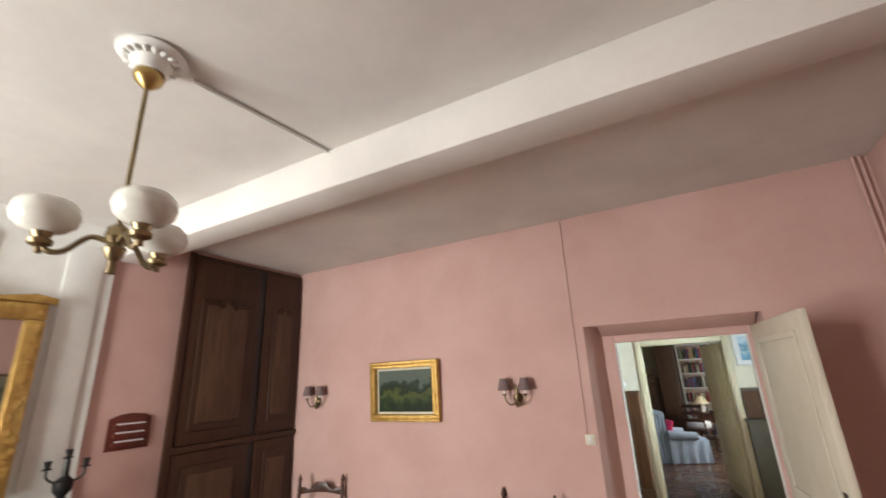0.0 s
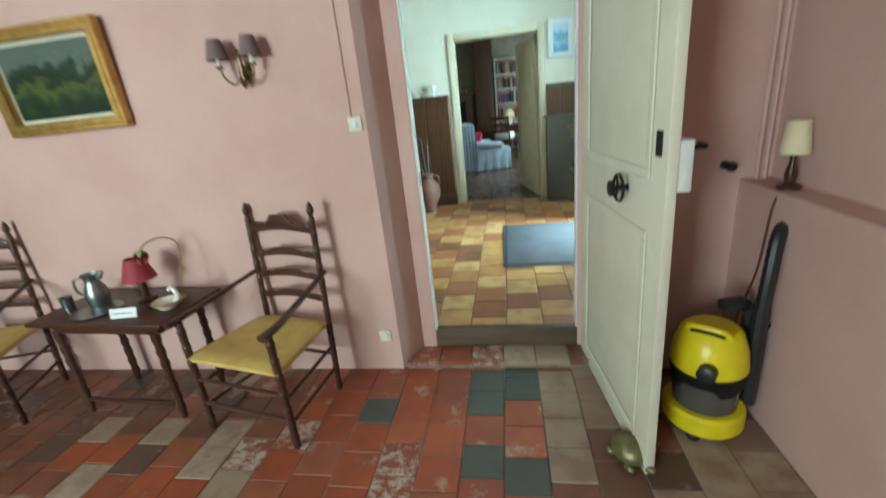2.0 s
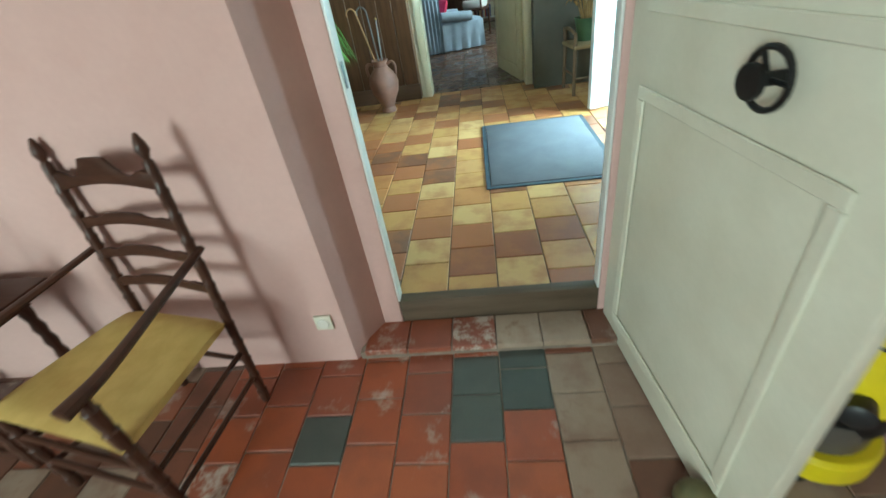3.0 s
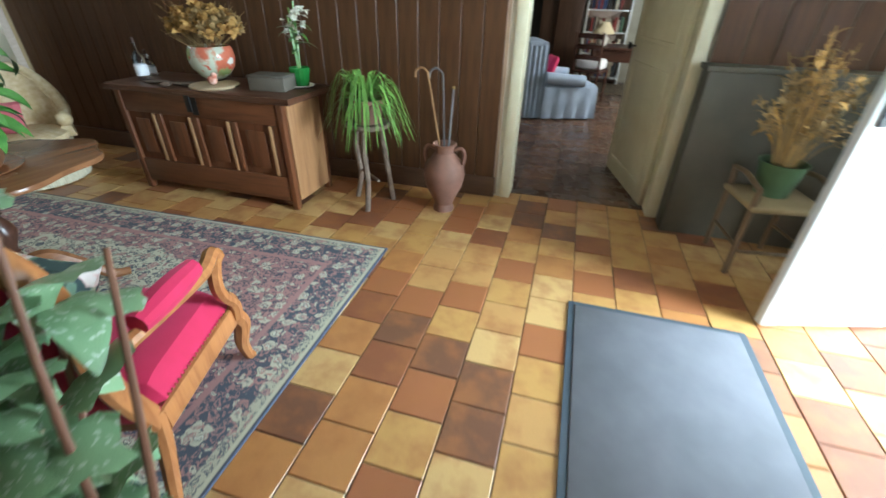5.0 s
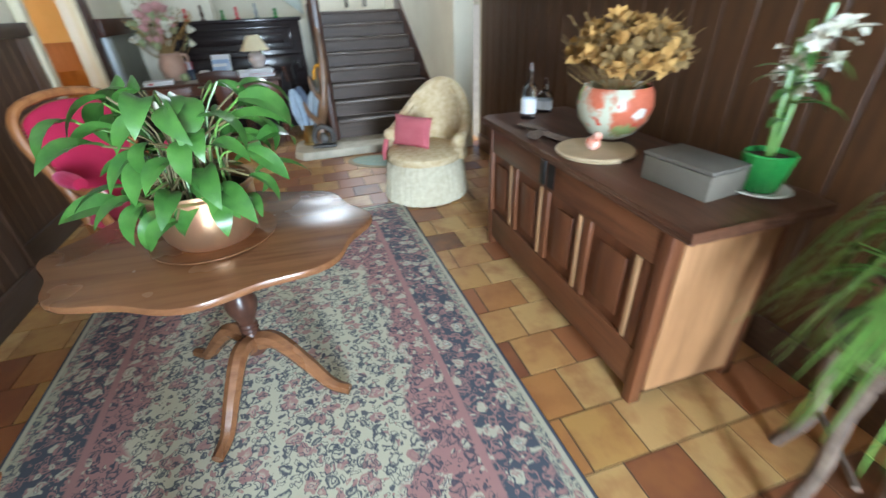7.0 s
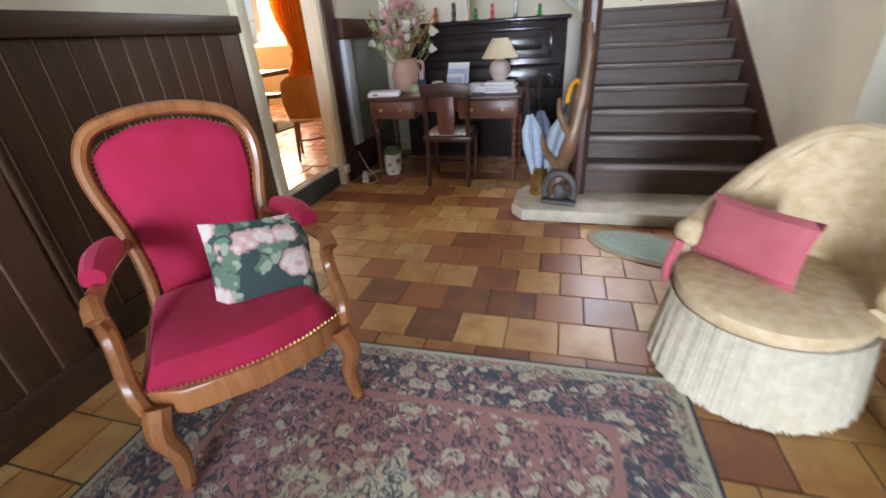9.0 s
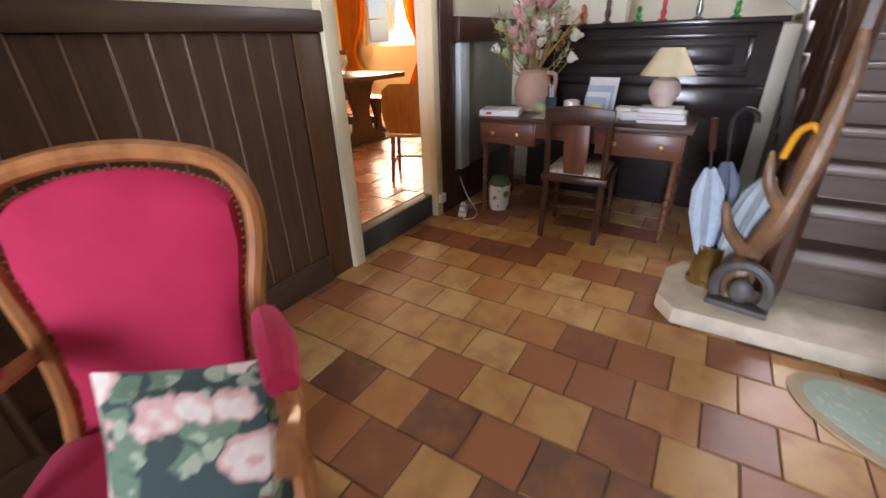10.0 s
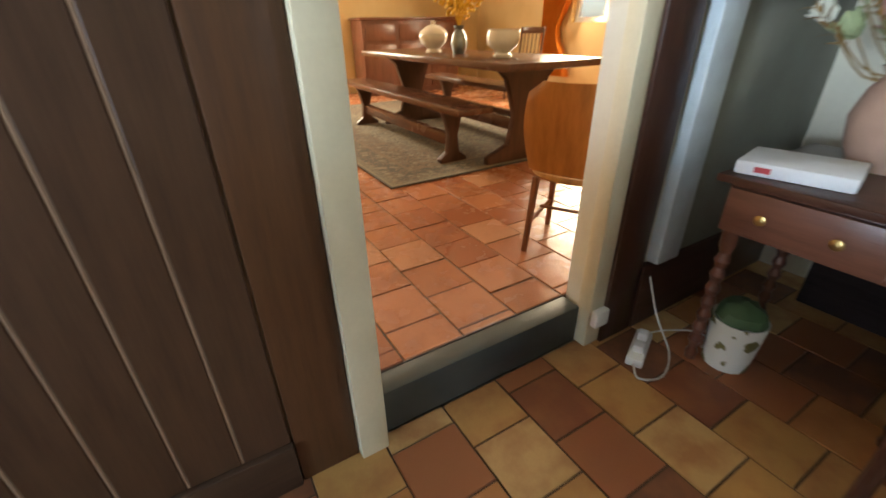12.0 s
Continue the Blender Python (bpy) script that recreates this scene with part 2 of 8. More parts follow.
VINE = plain("vine_leaf", (0.22, 0.44, 0.05), 0.5, c2=(0.14, 0.32, 0.03), scale=10)
STEM = plain("green_brown_stem", (0.16, 0.13, 0.05), 0.7)
BARK = plain("driftwood_bark", (0.20, 0.14, 0.10), 0.8, c2=(0.11, 0.075, 0.055), scale=18, fine=70, bump=0.9, dist=0.01)
DRIEDTAN = plain("dried_flower_tan", (0.52, 0.30, 0.09), 0.85, c2=(0.40, 0.22, 0.06), scale=30)
DRIEDSTRAW = plain("dried_straw", (0.34, 0.22, 0.085), 0.85, c2=(0.24, 0.15, 0.055), scale=30)
ROSEPETAL = plain("dried_rose_petals", (0.66, 0.38, 0.36), 0.8, c2=(0.56, 0.28, 0.28), scale=24)
WHITEPETAL = plain("white_petals", (0.80, 0.79, 0.66), 0.7)
YELLOWPETAL = plain("yellow_petals", (0.80, 0.52, 0.03), 0.7)
PINKPETAL = plain("pink_begonia_petals", (0.72, 0.22, 0.20), 0.6)
GREENPETAL = plain("pale_green_petals", (0.40, 0.46, 0.24), 0.7)
SOIL = plain("potting_soil", (0.05, 0.032, 0.022), 0.95, fine=90, bump=0.8)
MATGREY = plain("grey_rubber_backed_mat", (0.165, 0.163, 0.178), 0.95, spec=0.08, c2=(0.135, 0.136, 0.148), scale=5, fine=260, bump=0.9)
MATEDGE = plain("mat_rubber_edge", (0.055, 0.075, 0.095), 0.6)
GLASS = glass("clear_glass")
BOTTLEGLASS = glass("tinted_glass", (0.80, 0.84, 0.88), 0.05)
MIRROR = nodes_of("mirror_silver")[0]
MIRROR.node_tree.nodes["Principled BSDF"].inputs["Base Color"].default_value = (0.8, 0.8, 0.8, 1)
MIRROR.node_tree.nodes["Principled BSDF"].inputs["Metallic"].default_value = 1.0
MIRROR.node_tree.nodes["Principled BSDF"].inputs["Roughness"].default_value = 0.03
OPAL = plain("opal_glass", (0.74, 0.74, 0.68), 0.12, c2=(0.66, 0.67, 0.62), scale=7, spread=0.3, bump=0.03)
GROUT = plain("floor_grout", (0.13, 0.085, 0.05), 0.9, c2=(0.085, 0.055, 0.033), fine=100, bump=0.5)
GROUTDARK = plain("dark_floor_grout", (0.16, 0.125, 0.10), 0.9)
PINKGROUT = plain("pale_lime_grout", (0.30, 0.24, 0.19), 0.9, c2=(0.15, 0.11, 0.085), scale=9)
GRAVEL = plain("sunlit_gravel", (0.42, 0.38, 0.31), 0.95, c2=(0.32, 0.29, 0.23), scale=3, fine=120, bump=0.9)
OUTWALL = plain("outside_render", (0.60, 0.56, 0.47), 0.9)
HALL_STOPS = [(0.0, (0.52, 0.295, 0.095)), (0.20, (0.60, 0.385, 0.155)), (0.40, (0.45, 0.205, 0.066)), (0.56, (0.33, 0.120, 0.048)), (0.68, (0.52, 0.29, 0.105)), (0.78, (0.23, 0.080, 0.038)), (0.92, (0.15, 0.066, 0.038))]
HALLTILE = tile_material("flamed_ochre_tile", HALL_STOPS, 0.37, flame=0.65, flame_to=(0.34, 0.130, 0.045))
HALLTILE_I = tile_material("flamed_ochre_tile_far", HALL_STOPS, 0.37, flame=0.65, flame_to=(0.34, 0.130, 0.045), island=True)
RED_STOPS = [(0.0, (0.36, 0.088, 0.034)), (0.35, (0.42, 0.115, 0.045)), (0.6, (0.29, 0.075, 0.036)), (0.85, (0.32, 0.11, 0.055))]
FLAKETILE = tile_material("flaked_red_tile", [(0.0, (0.34, 0.095, 0.045)), (0.5, (0.27, 0.08, 0.045))], 0.5, flame=0.4, flame_to=(0.16, 0.06, 0.04), stain=(0.60, 0.54, 0.47), stain_at=0.46, stain_scale=16.0)
REDTILE = tile_material("worn_red_tile", RED_STOPS, 0.42, flame=0.4, flame_to=(0.16, 0.06, 0.04), stain=(0.50, 0.42, 0.36))
BROWN_STOPS = [(0.0, (0.17, 0.075, 0.045)), (0.4, (0.23, 0.085, 0.05)), (0.75, (0.13, 0.075, 0.055))]
BROWNTILE = tile_material("worn_brown_tile", BROWN_STOPS, 0.42, flame=0.4, flame_to=(0.09, 0.05, 0.038), stain=(0.40, 0.34, 0.29))
BROWNTILE_I = tile_material("worn_brown_tile_far", BROWN_STOPS, 0.42, flame=0.4, flame_to=(0.09, 0.05, 0.038), stain=(0.40, 0.34, 0.29), island=True)
SLATE = tile_material("green_slate_tile", [(0.0, (0.075, 0.085, 0.075)), (0.5, (0.095, 0.10, 0.085))], 0.45, flame=0.3, flame_to=(0.05, 0.06, 0.055))
PALETILE = tile_material("pale_worn_tile", [(0.0, (0.36, 0.27, 0.20)), (0.4, (0.28, 0.19, 0.14)), (0.7, (0.42, 0.33, 0.25))], 0.5, flame=0.6, flame_to=(0.20, 0.11, 0.075), stain=(0.20, 0.10, 0.07))
DINE_STOPS = [(0.0, (0.42, 0.165, 0.075)), (0.3, (0.50, 0.21, 0.105)), (0.6, (0.36, 0.13, 0.06)), (0.85, (0.54, 0.27, 0.15))]
DINETILE = tile_material("waxed_terracotta_tile", DINE_STOPS, 0.24, flame=0.4, flame_to=(0.28, 0.10, 0.05), bump=0.45)
DINETILE_I = tile_material("waxed_terracotta_tile_far", DINE_STOPS, 0.24, flame=0.4, flame_to=(0.28, 0.10, 0.05), island=True, bump=0.45)
LIVTILE_I = tile_material("dark_waxed_tile", [(0.0, (0.13, 0.075, 0.05)), (0.4, (0.17, 0.095, 0.06)), (0.7, (0.10, 0.06, 0.045))], 0.25, flame=0.4, flame_to=(0.08, 0.045, 0.03), island=True)


def flowered(name, ground, blooms, scale=14.0, size=0.5, rough=0.9):
    """Cloth printed with scattered blooms over a ground colour."""
    m, nd, ln, b = nodes_of(name)
    nt = m.node_tree
    v = coords(nt)
    warp = nt.nodes.new("ShaderNodeTexNoise")
    warp.inputs["Scale"].default_value = scale * 1.6
    ln.new(v, warp.inputs["Vector"])
    vm = nt.nodes.new("ShaderNodeVectorMath")
    vm.operation = "MULTIPLY_ADD"
    ln.new(warp.outputs["Color"], vm.inputs[0])
    vm.inputs[1].default_value = (0.05, 0.05, 0.05)
    ln.new(v, vm.inputs[2])
    col = ground
    for k, (c, s, lim) in enumerate(blooms):
        vo = nt.nodes.new("ShaderNodeTexVoronoi")
        vo.inputs["Scale"].default_value = s
        ln.new(scaled(nt, vm.outputs[0], (1, 1, 1.0 + 0.07 * k)), vo.inputs["Vector"])
        mask = ramp_node(nt, vo.outputs["Distance"], [(lim - 0.04, (1, 1, 1)), (lim + 0.02, (0, 0, 0))])
        shade = mix_node(nt, noise_node(nt, v, 60.0, 2.0), c, tuple(x * 0.72 for x in c))
        col = mix_node(nt, mask, col, shade)
    ln.new(col, b.inputs["Base Color"])
    b.inputs["Roughness"].default_value = rough
    add_bump(nt, b, noise_node(nt, v, 220.0, 2.0), 0.4, 0.002)
    return m


FLORAL = flowered("floral_cushion_cloth", (0.045, 0.080, 0.078), [((0.16, 0.27, 0.19), 14.0, 0.46), ((0.42, 0.50, 0.38), 16.0, 0.32), ((0.74, 0.46, 0.43), 8.5, 0.51), ((0.85, 0.77, 0.71), 8.5, 0.43), ((0.78, 0.52, 0.48), 8.5, 0.14)])
BEGONIA = flowered("spotted_begonia_leaf", (0.19, 0.31, 0.165), [((0.46, 0.54, 0.42), 62.0, 0.30)], rough=0.34)
SEATFLORAL = flowered("pale_patterned_seat", (0.56, 0.52, 0.44), [((0.34, 0.30, 0.26), 40.0, 0.35)])
VASEPAINT = flowered("painted_vase_glaze", (0.50, 0.52, 0.40), [((0.60, 0.16, 0.09), 5.0, 0.46), ((0.30, 0.38, 0.14), 6.0, 0.38), ((0.78, 0.75, 0.66), 9.0, 0.30), ((0.62, 0.10, 0.06), 11.0, 0.2)], rough=0.15)
POTPAINT = flowered("painted_white_faience", (0.76, 0.77, 0.76), [((0.16, 0.12, 0.40), 16.0, 0.22), ((0.30, 0.42, 0.10), 18.0, 0.16)], rough=0.18)


def rug_material(name, hx, hy, field, border, rose, dark):
    """A pile rug in its own plane: guard stripes, a flowered border and a scalloped medallion."""
    m, nd, ln, b = nodes_of(name)
    nt = m.node_tree
    v = coords(nt)
    sx = nt.nodes.new("ShaderNodeSeparateXYZ")
    ln.new(v, sx.inputs[0])
    ax, ay = math_node(nt, "ABSOLUTE", sx.outputs[0]), math_node(nt, "ABSOLUTE", sx.outputs[1])
    edge = math_node(nt, "MINIMUM", math_node(nt, "SUBTRACT", hx, ax), math_node(nt, "SUBTRACT", hy, ay))
    ang = math_node(nt, "ARCTAN2", math_node(nt, "DIVIDE", ay, hy), math_node(nt, "DIVIDE", ax, hx))
    rx, ry = math_node(nt, "DIVIDE", ax, hx - 0.32), math_node(nt, "DIVIDE", ay, hy - 0.30)
    r = math_node(nt, "SQRT", math_node(nt, "ADD", math_node(nt, "POWER", rx, 2.6), math_node(nt, "POWER", ry, 2.6)))
    lobes = math_node(nt, "MULTIPLY", math_node(nt, "ABSOLUTE", math_node(nt, "SINE", math_node(nt, "MULTIPLY", ang, 7.0))), 0.12)
    r = math_node(nt, "ADD", r, lobes)

    def motif(base, ink, accent, s):
        col = base
        for k, (c, sc, lim, w) in enumerate(((ink, s, 0.42, 0.16), (accent, s * 0.62, 0.34, 0.20), (tuple(min(0.7, x * 1.3) for x in accent), s * 0.62, 0.13, 0.10), (ink, s * 1.8, 0.40, 0.14), (accent, s * 1.2, 0.20, 0.16))):
            vo = nt.nodes.new("ShaderNodeTexVoronoi")
            vo.inputs["Scale"].default_value = sc
            wob = nt.nodes.new("ShaderNodeTexNoise")
            wob.inputs["Scale"].default_value = 26.0
            ln.new(v, wob.inputs["Vector"])
            vm = nt.nodes.new("ShaderNodeVectorMath")
            vm.operation = "MULTIPLY_ADD"
            ln.new(wob.outputs["Color"], vm.inputs[0])
            vm.inputs[1].default_value = (0.06, 0.06, 0.0)
            ln.new(v, vm.inputs[2])
            ln.new(vm.outputs[0], vo.inputs["Vector"])
            mask = ramp_node(nt, vo.outputs["Distance"], [(lim - w, (0, 0, 0)), (lim - w * 0.5, (1, 1, 1)), (lim, (1, 1, 1)), (lim + 0.03, (0, 0, 0))])
            col = mix_node(nt, math_node(nt, "MULTIPLY", mask, 0.9), col, c)
        return col

    inner = motif(field, dark, rose, 21.0)
    corner = motif(rose, dark, field, 23.0)
    bord = motif(border, rose, field, 21.0)
    med = ramp_node(nt, r, [(0.80, (0, 0, 0)), (0.83, (1, 1, 1))], "LINEAR")
    col = mix_node(nt, med, inner, corner)
    far = ramp_node(nt, r, [(1.02, (0, 0, 0)), (1.05, (1, 1, 1))])
    inb = ramp_node(nt, edge, [(0.29, (1, 1, 1)), (0.30, (0, 0, 0))])
    col = mix_node(nt, inb, col, rose)
    inb2 = ramp_node(nt, edge, [(0.262, (1, 1, 1)), (0.27, (0, 0, 0))])
    col = mix_node(nt, inb2, col, bord)
    inb3 = ramp_node(nt, edge, [(0.075, (1, 1, 1)), (0.08, (0, 0, 0))])
    col = mix_node(nt, inb3, col, motif(tuple(x * 0.8 for x in field), border, rose, 30.0))
    inb4 = ramp_node(nt, edge, [(0.030, (1, 1, 1)), (0.034, (0, 0, 0))])
    col = mix_node(nt, inb4, col, tuple(x * 0.9 for x in field))
    inb5 = ramp_node(nt, edge, [(0.013, (1, 1, 1)), (0.016, (0, 0, 0))])
    col = mix_node(nt, inb5, col, dark)
    pile = noise_node(nt, v, 240.0, 2.0)
    col = mix_node(nt, math_node(nt, "MULTIPLY", pile, 0.2), col, dark)
    ln.new(col, b.inputs["Base Color"])
    b.inputs["Roughness"].default_value = 0.95
    add_bump(nt, b, pile, 0.7, 0.004)
    return m


RUG = rug_material("persian_rug_pile", 1.53, 0.95, (0.60, 0.57, 0.42), (0.080, 0.095, 0.120), (0.43, 0.225, 0.205), (0.060, 0.070, 0.10))
DINERUG = rug_material("dining_rug_pile", 1.1, 1.7, (0.26, 0.22, 0.15), (0.10, 0.09, 0.07), (0.20, 0.14, 0.09), (0.08, 0.07, 0.06))


def picture_material(name, sky_c, far_c, mid_c, dark_c, lum_c, zlo, zhi):
    """A small landscape in brush dabs: sky, trees, meadow."""
    m, nd, ln, b = nodes_of(name)
    nt = m.node_tree
    v = coords(nt)
    sx = nt.nodes.new("ShaderNodeSeparateXYZ")
    ln.new(v, sx.inputs[0])
    h = math_node(nt, "DIVIDE", math_node(nt, "SUBTRACT", sx.outputs[2], zlo), zhi - zlo)
    n1 = noise_node(nt, v, 9.0, 4.0)
    n2 = noise_node(nt, scaled(nt, v, (1, 1, 2.5)), 38.0, 3.0)
    hh = math_node(nt, "ADD", h, math_node(nt, "MULTIPLY", math_node(nt, "SUBTRACT", n1, 0.5), 0.9))
    col = ramp_node(nt, hh, [(0.08, dark_c), (0.28, mid_c), (0.42, lum_c), (0.52, dark_c), (0.68, far_c), (0.74, sky_c)])
    col = mix_node(nt, math_node(nt, "MULTIPLY", n2, 0.6), col, mid_c)
    ln.new(col, b.inputs["Base Color"])
    b.inputs["Roughness"].default_value = 0.55
    b.inputs["Specular IOR Level"].default_value = 0.25
    add_bump(nt, b, n2, 0.5, 0.003)
    return m


LANDSCAPE = picture_material("landscape_painting", (0.13, 0.155, 0.14), (0.030, 0.048, 0.038), (0.024, 0.045, 0.014), (0.007, 0.014, 0.007), (0.10, 0.115, 0.03), -0.19, 0.19)
SEASCAPE = picture_material("blue_watercolour", (0.66, 0.74, 0.78), (0.42, 0.58, 0.70), (0.22, 0.42, 0.58), (0.12, 0.26, 0.40), (0.50, 0.60, 0.60), -0.17, 0.17)
OLDPRINT = picture_material("faded_print", (0.26, 0.25, 0.18), (0.20, 0.20, 0.14), (0.15, 0.15, 0.10), (0.09, 0.09, 0.06), (0.24, 0.22, 0.14), -0.25, 0.25)


# ---- mesh helpers ----
def thing(name, m, label, category, group="", kind=""):
    ob = new(name)
    ob.empty_display_size = 0.1
    ob.matrix_basis = m
    return tagged(ob, label, category, group, kind)


def part(name, bm, material, parent=None, label="", m=None, smooth=True, angle=0.6):
    me = bpy.data.meshes.new(name)
    bmesh.ops.recalc_face_normals(bm, faces=bm.faces)
    bm.to_mesh(me)
    bm.free()
    if smooth:
        me.polygons.foreach_set("use_smooth", [True] * len(me.polygons))
        me.set_sharp_from_angle(angle=angle)
    me.materials.append(material)
    ob = new(name, me)
    if parent:
        ob.parent = parent
    if m is not None:
        ob.matrix_basis = m
    if label:
        ob["label"] = label
    return ob


def setting(name, bm, material, label, category):
    return tagged(part(name, bm, material), label, category, "", "structure")


def box(x0, y0, z0, x1, y1, z1, bev=0.0, bm=None, seg=2):
    b = bmesh.new()
    vs = [b.verts.new(p) for p in ((x0, y0, z0), (x1, y0, z0), (x1, y1, z0), (x0, y1, z0), (x0, y0, z1), (x1, y0, z1), (x1, y1, z1), (x0, y1, z1))]
    for f in ((0, 3, 2, 1), (4, 5, 6, 7), (0, 1, 5, 4), (1, 2, 6, 5), (2, 3, 7, 6), (3, 0, 4, 7)):
        b.faces.new([vs[i] for i in f])
    if bev:
        bmesh.ops.bevel(b, geom=b.edges, offset=bev, segments=seg, affect="EDGES", profile=0.5)
    return join(bm, b) if bm is not None else b


def join(bm, other):
    """Add another bmesh to bm."""
    table = {}
    for v in other.verts:
        table[v] = bm.verts.new(v.co)
    for f in other.faces:
        bm.faces.new([table[v] for v in f.verts])
    other.free()
    return bm


def moved(bm, m):
    bm.transform(m)
    return bm


def lathe(prof, seg=24, bm=None, close=True):
    """Turned shape round z from (radius, height) pairs."""
    b = bmesh.new()
    rings = []
    for r, z in prof:
        if r < 1e-5:
            rings.append([b.verts.new((0, 0, z))])
        else:
            rings.append([b.verts.new((r * math.cos(2 * math.pi * i / seg), r * math.sin(2 * math.pi * i / seg), z)) for i in range(seg)])
    for a, c in zip(rings, rings[1:]):
        for i in range(seg):
            j = (i + 1) % seg
            q = [a[i % len(a)], a[j % len(a)], c[j % len(c)], c[i % len(c)]]
            q = list(dict.fromkeys(q))
            if len(q) > 2:
                b.faces.new(q)
    if close:
        for ring in (rings[0], rings[-1]):
            if len(ring) > 2:
                b.faces.new(ring)
    return join(bm, b) if bm is not None else b


def tube(pts, r, seg=8, bm=None, flat=1.0):
    """A round bar through points; r one radius or one a point."""
    b = bmesh.new()
    pts = [Vector(p) for p in pts]
    rr = [r] * len(pts) if isinstance(r, (int, float)) else list(r)
    rings, up = [], None
    for i, p in enumerate(pts):
        d = (pts[min(i + 1, len(pts) - 1)] - pts[max(i - 1, 0)]).normalized()
        if up is None:
            up = Vector((0, 0, 1)) if abs(d.z) < 0.9 else Vector((1, 0, 0))
        s = d.cross(up).normalized()
        up = s.cross(d).normalized()
        rings.append([b.verts.new(p + rr[i] * (math.cos(2 * math.pi * k / seg) * s + flat * math.sin(2 * math.pi * k / seg) * up)) for k in range(seg)])
    for a, c in zip(rings, rings[1:]):
        for k in range(seg):
            b.faces.new((a[k], a[(k + 1) % seg], c[(k + 1) % seg], c[k]))
    b.faces.new(rings[0]), b.faces.new(rings[-1])
    return join(bm, b) if bm is not None else b


def spline(pts, n=6):
    """Points along a smooth curve through pts."""
    p = [Vector(q) for q in pts]
    p = [2 * p[0] - p[1]] + p + [2 * p[-1] - p[-2]]
    out = []
    for i in range(1, len(p) - 2):
        for k in range(n):
            t = k / n
            out.append(0.5 * ((2 * p[i]) + (p[i + 1] - p[i - 1]) * t + (2 * p[i - 1] - 5 * p[i] + 4 * p[i + 1] - p[i + 2]) * t * t + (3 * p[i] - p[i - 1] - 3 * p[i + 1] + p[i + 2]) * t ** 3))
    return out + [p[-2]]


def plate(outline, t0, t1, plane="z", bev=0.0, bm=None):
    """A flat board of any outline; plane names the axis of its thickness."""
    b = bmesh.new()
    put = {"z": lambda u, v, t: (u, v, t), "y": lambda u, v, t: (u, t, v), "x": lambda u, v, t: (t, u, v)}[plane]
    lo = [b.verts.new(put(u, v, t0)) for u, v in outline]
    hi = [b.verts.new(put(u, v, t1)) for u, v in outline]
    n = len(lo)
    f0, f1 = b.faces.new(lo), b.faces.new(hi[::-1])
    for i in range(n):
        b.faces.new((lo[i], hi[i], hi[(i + 1) % n], lo[(i + 1) % n]))
    if bev:
        bmesh.ops.recalc_face_normals(b, faces=b.faces)
        bmesh.ops.bevel(b, geom=list(set(f0.edges) | set(f1.edges)), offset=bev, segments=2, affect="EDGES", profile=0.5)
    return join(bm, b) if bm is not None else b


def pillow(w, h, t, bm=None, n=10):
    """A stuffed square in the x-z plane, pinched at its corners."""
    b = bmesh.new()
    for side in (1, -1):
        g = []
        for i in range(n + 1):
            row = []
            for j in range(n + 1):
                u, v = 2 * i / n - 1, 2 * j / n - 1
                bul = max(0.0, (1 - u ** 4) * (1 - v ** 4)) ** 0.5
                pin = 1 - 0.06 * (1 - v * v) * u * u - 0.06 * (1 - u * u) * v * v
                row.append(b.verts.new((u * w / 2 * pin, side * t / 2 * bul, v * h / 2 * pin)))
            g.append(row)
        for i in range(n):
            for j in range(n):
                b.faces.new((g[i][j], g[i + 1][j], g[i + 1][j + 1], g[i][j + 1]))
    bmesh.ops.remove_doubles(b, verts=b.verts, dist=0.0005)
    return join(bm, b) if bm is not None else b


def blob(rx, ry, rz, seg=10, rings=7, rough=0.0, rng=None):
    b = bmesh.new()
    bmesh.ops.create_uvsphere(b, u_segments=seg, v_segments=rings, radius=1.0)
    for v in b.verts:
        k = 1 + (rng.uniform(-rough, rough) if rng else 0)
        v.co = Vector((v.co.x * rx * k, v.co.y * ry * k, v.co.z * rz * k))
    return b


def leaf_blade(length, width, droop, curl=0.15, n=6, tip=1.0, fold=0.25):
    """A pointed leaf along +y that bends down by droop (radians), folded along its midrib."""
    b = bmesh.new()
    rows = []
    y = z = 0.0
    for i in range(n + 1):
        t = i / n
        w = width * 0.5 * (math.sin(math.pi * min(1, t * 0.93 + 0.07)) ** 0.8) * (1 - 0.25 * t * tip)
        a = 0.35 - droop * t
        if i:
            y += length / n * math.cos(a)
            z += length / n * math.sin(a)
        w = max(w, 0.001)
        rows.append([b.verts.new((-w, y, z + fold * w)), b.verts.new((0, y, z)), b.verts.new((w, y, z + fold * w))])
    for p, q in zip(rows, rows[1:]):
        b.faces.new((p[0], p[1], q[1], q[0]))
        b.faces.new((p[1], p[2], q[2], q[1]))
    return b


def facing(x, y, dx, dy, z=0.0):
    return pose(x, y, z, 0, 0, math.degrees(math.atan2(-dx, dy)))


# ---- the setting ----
ZP, ZC, ZH = -0.158, 2.95, 2.85
YP, YS, YN, YD = 3.315, 3.50, 6.93, 3.36
XE, XW = 1.62, -7.62
YW = 3.335

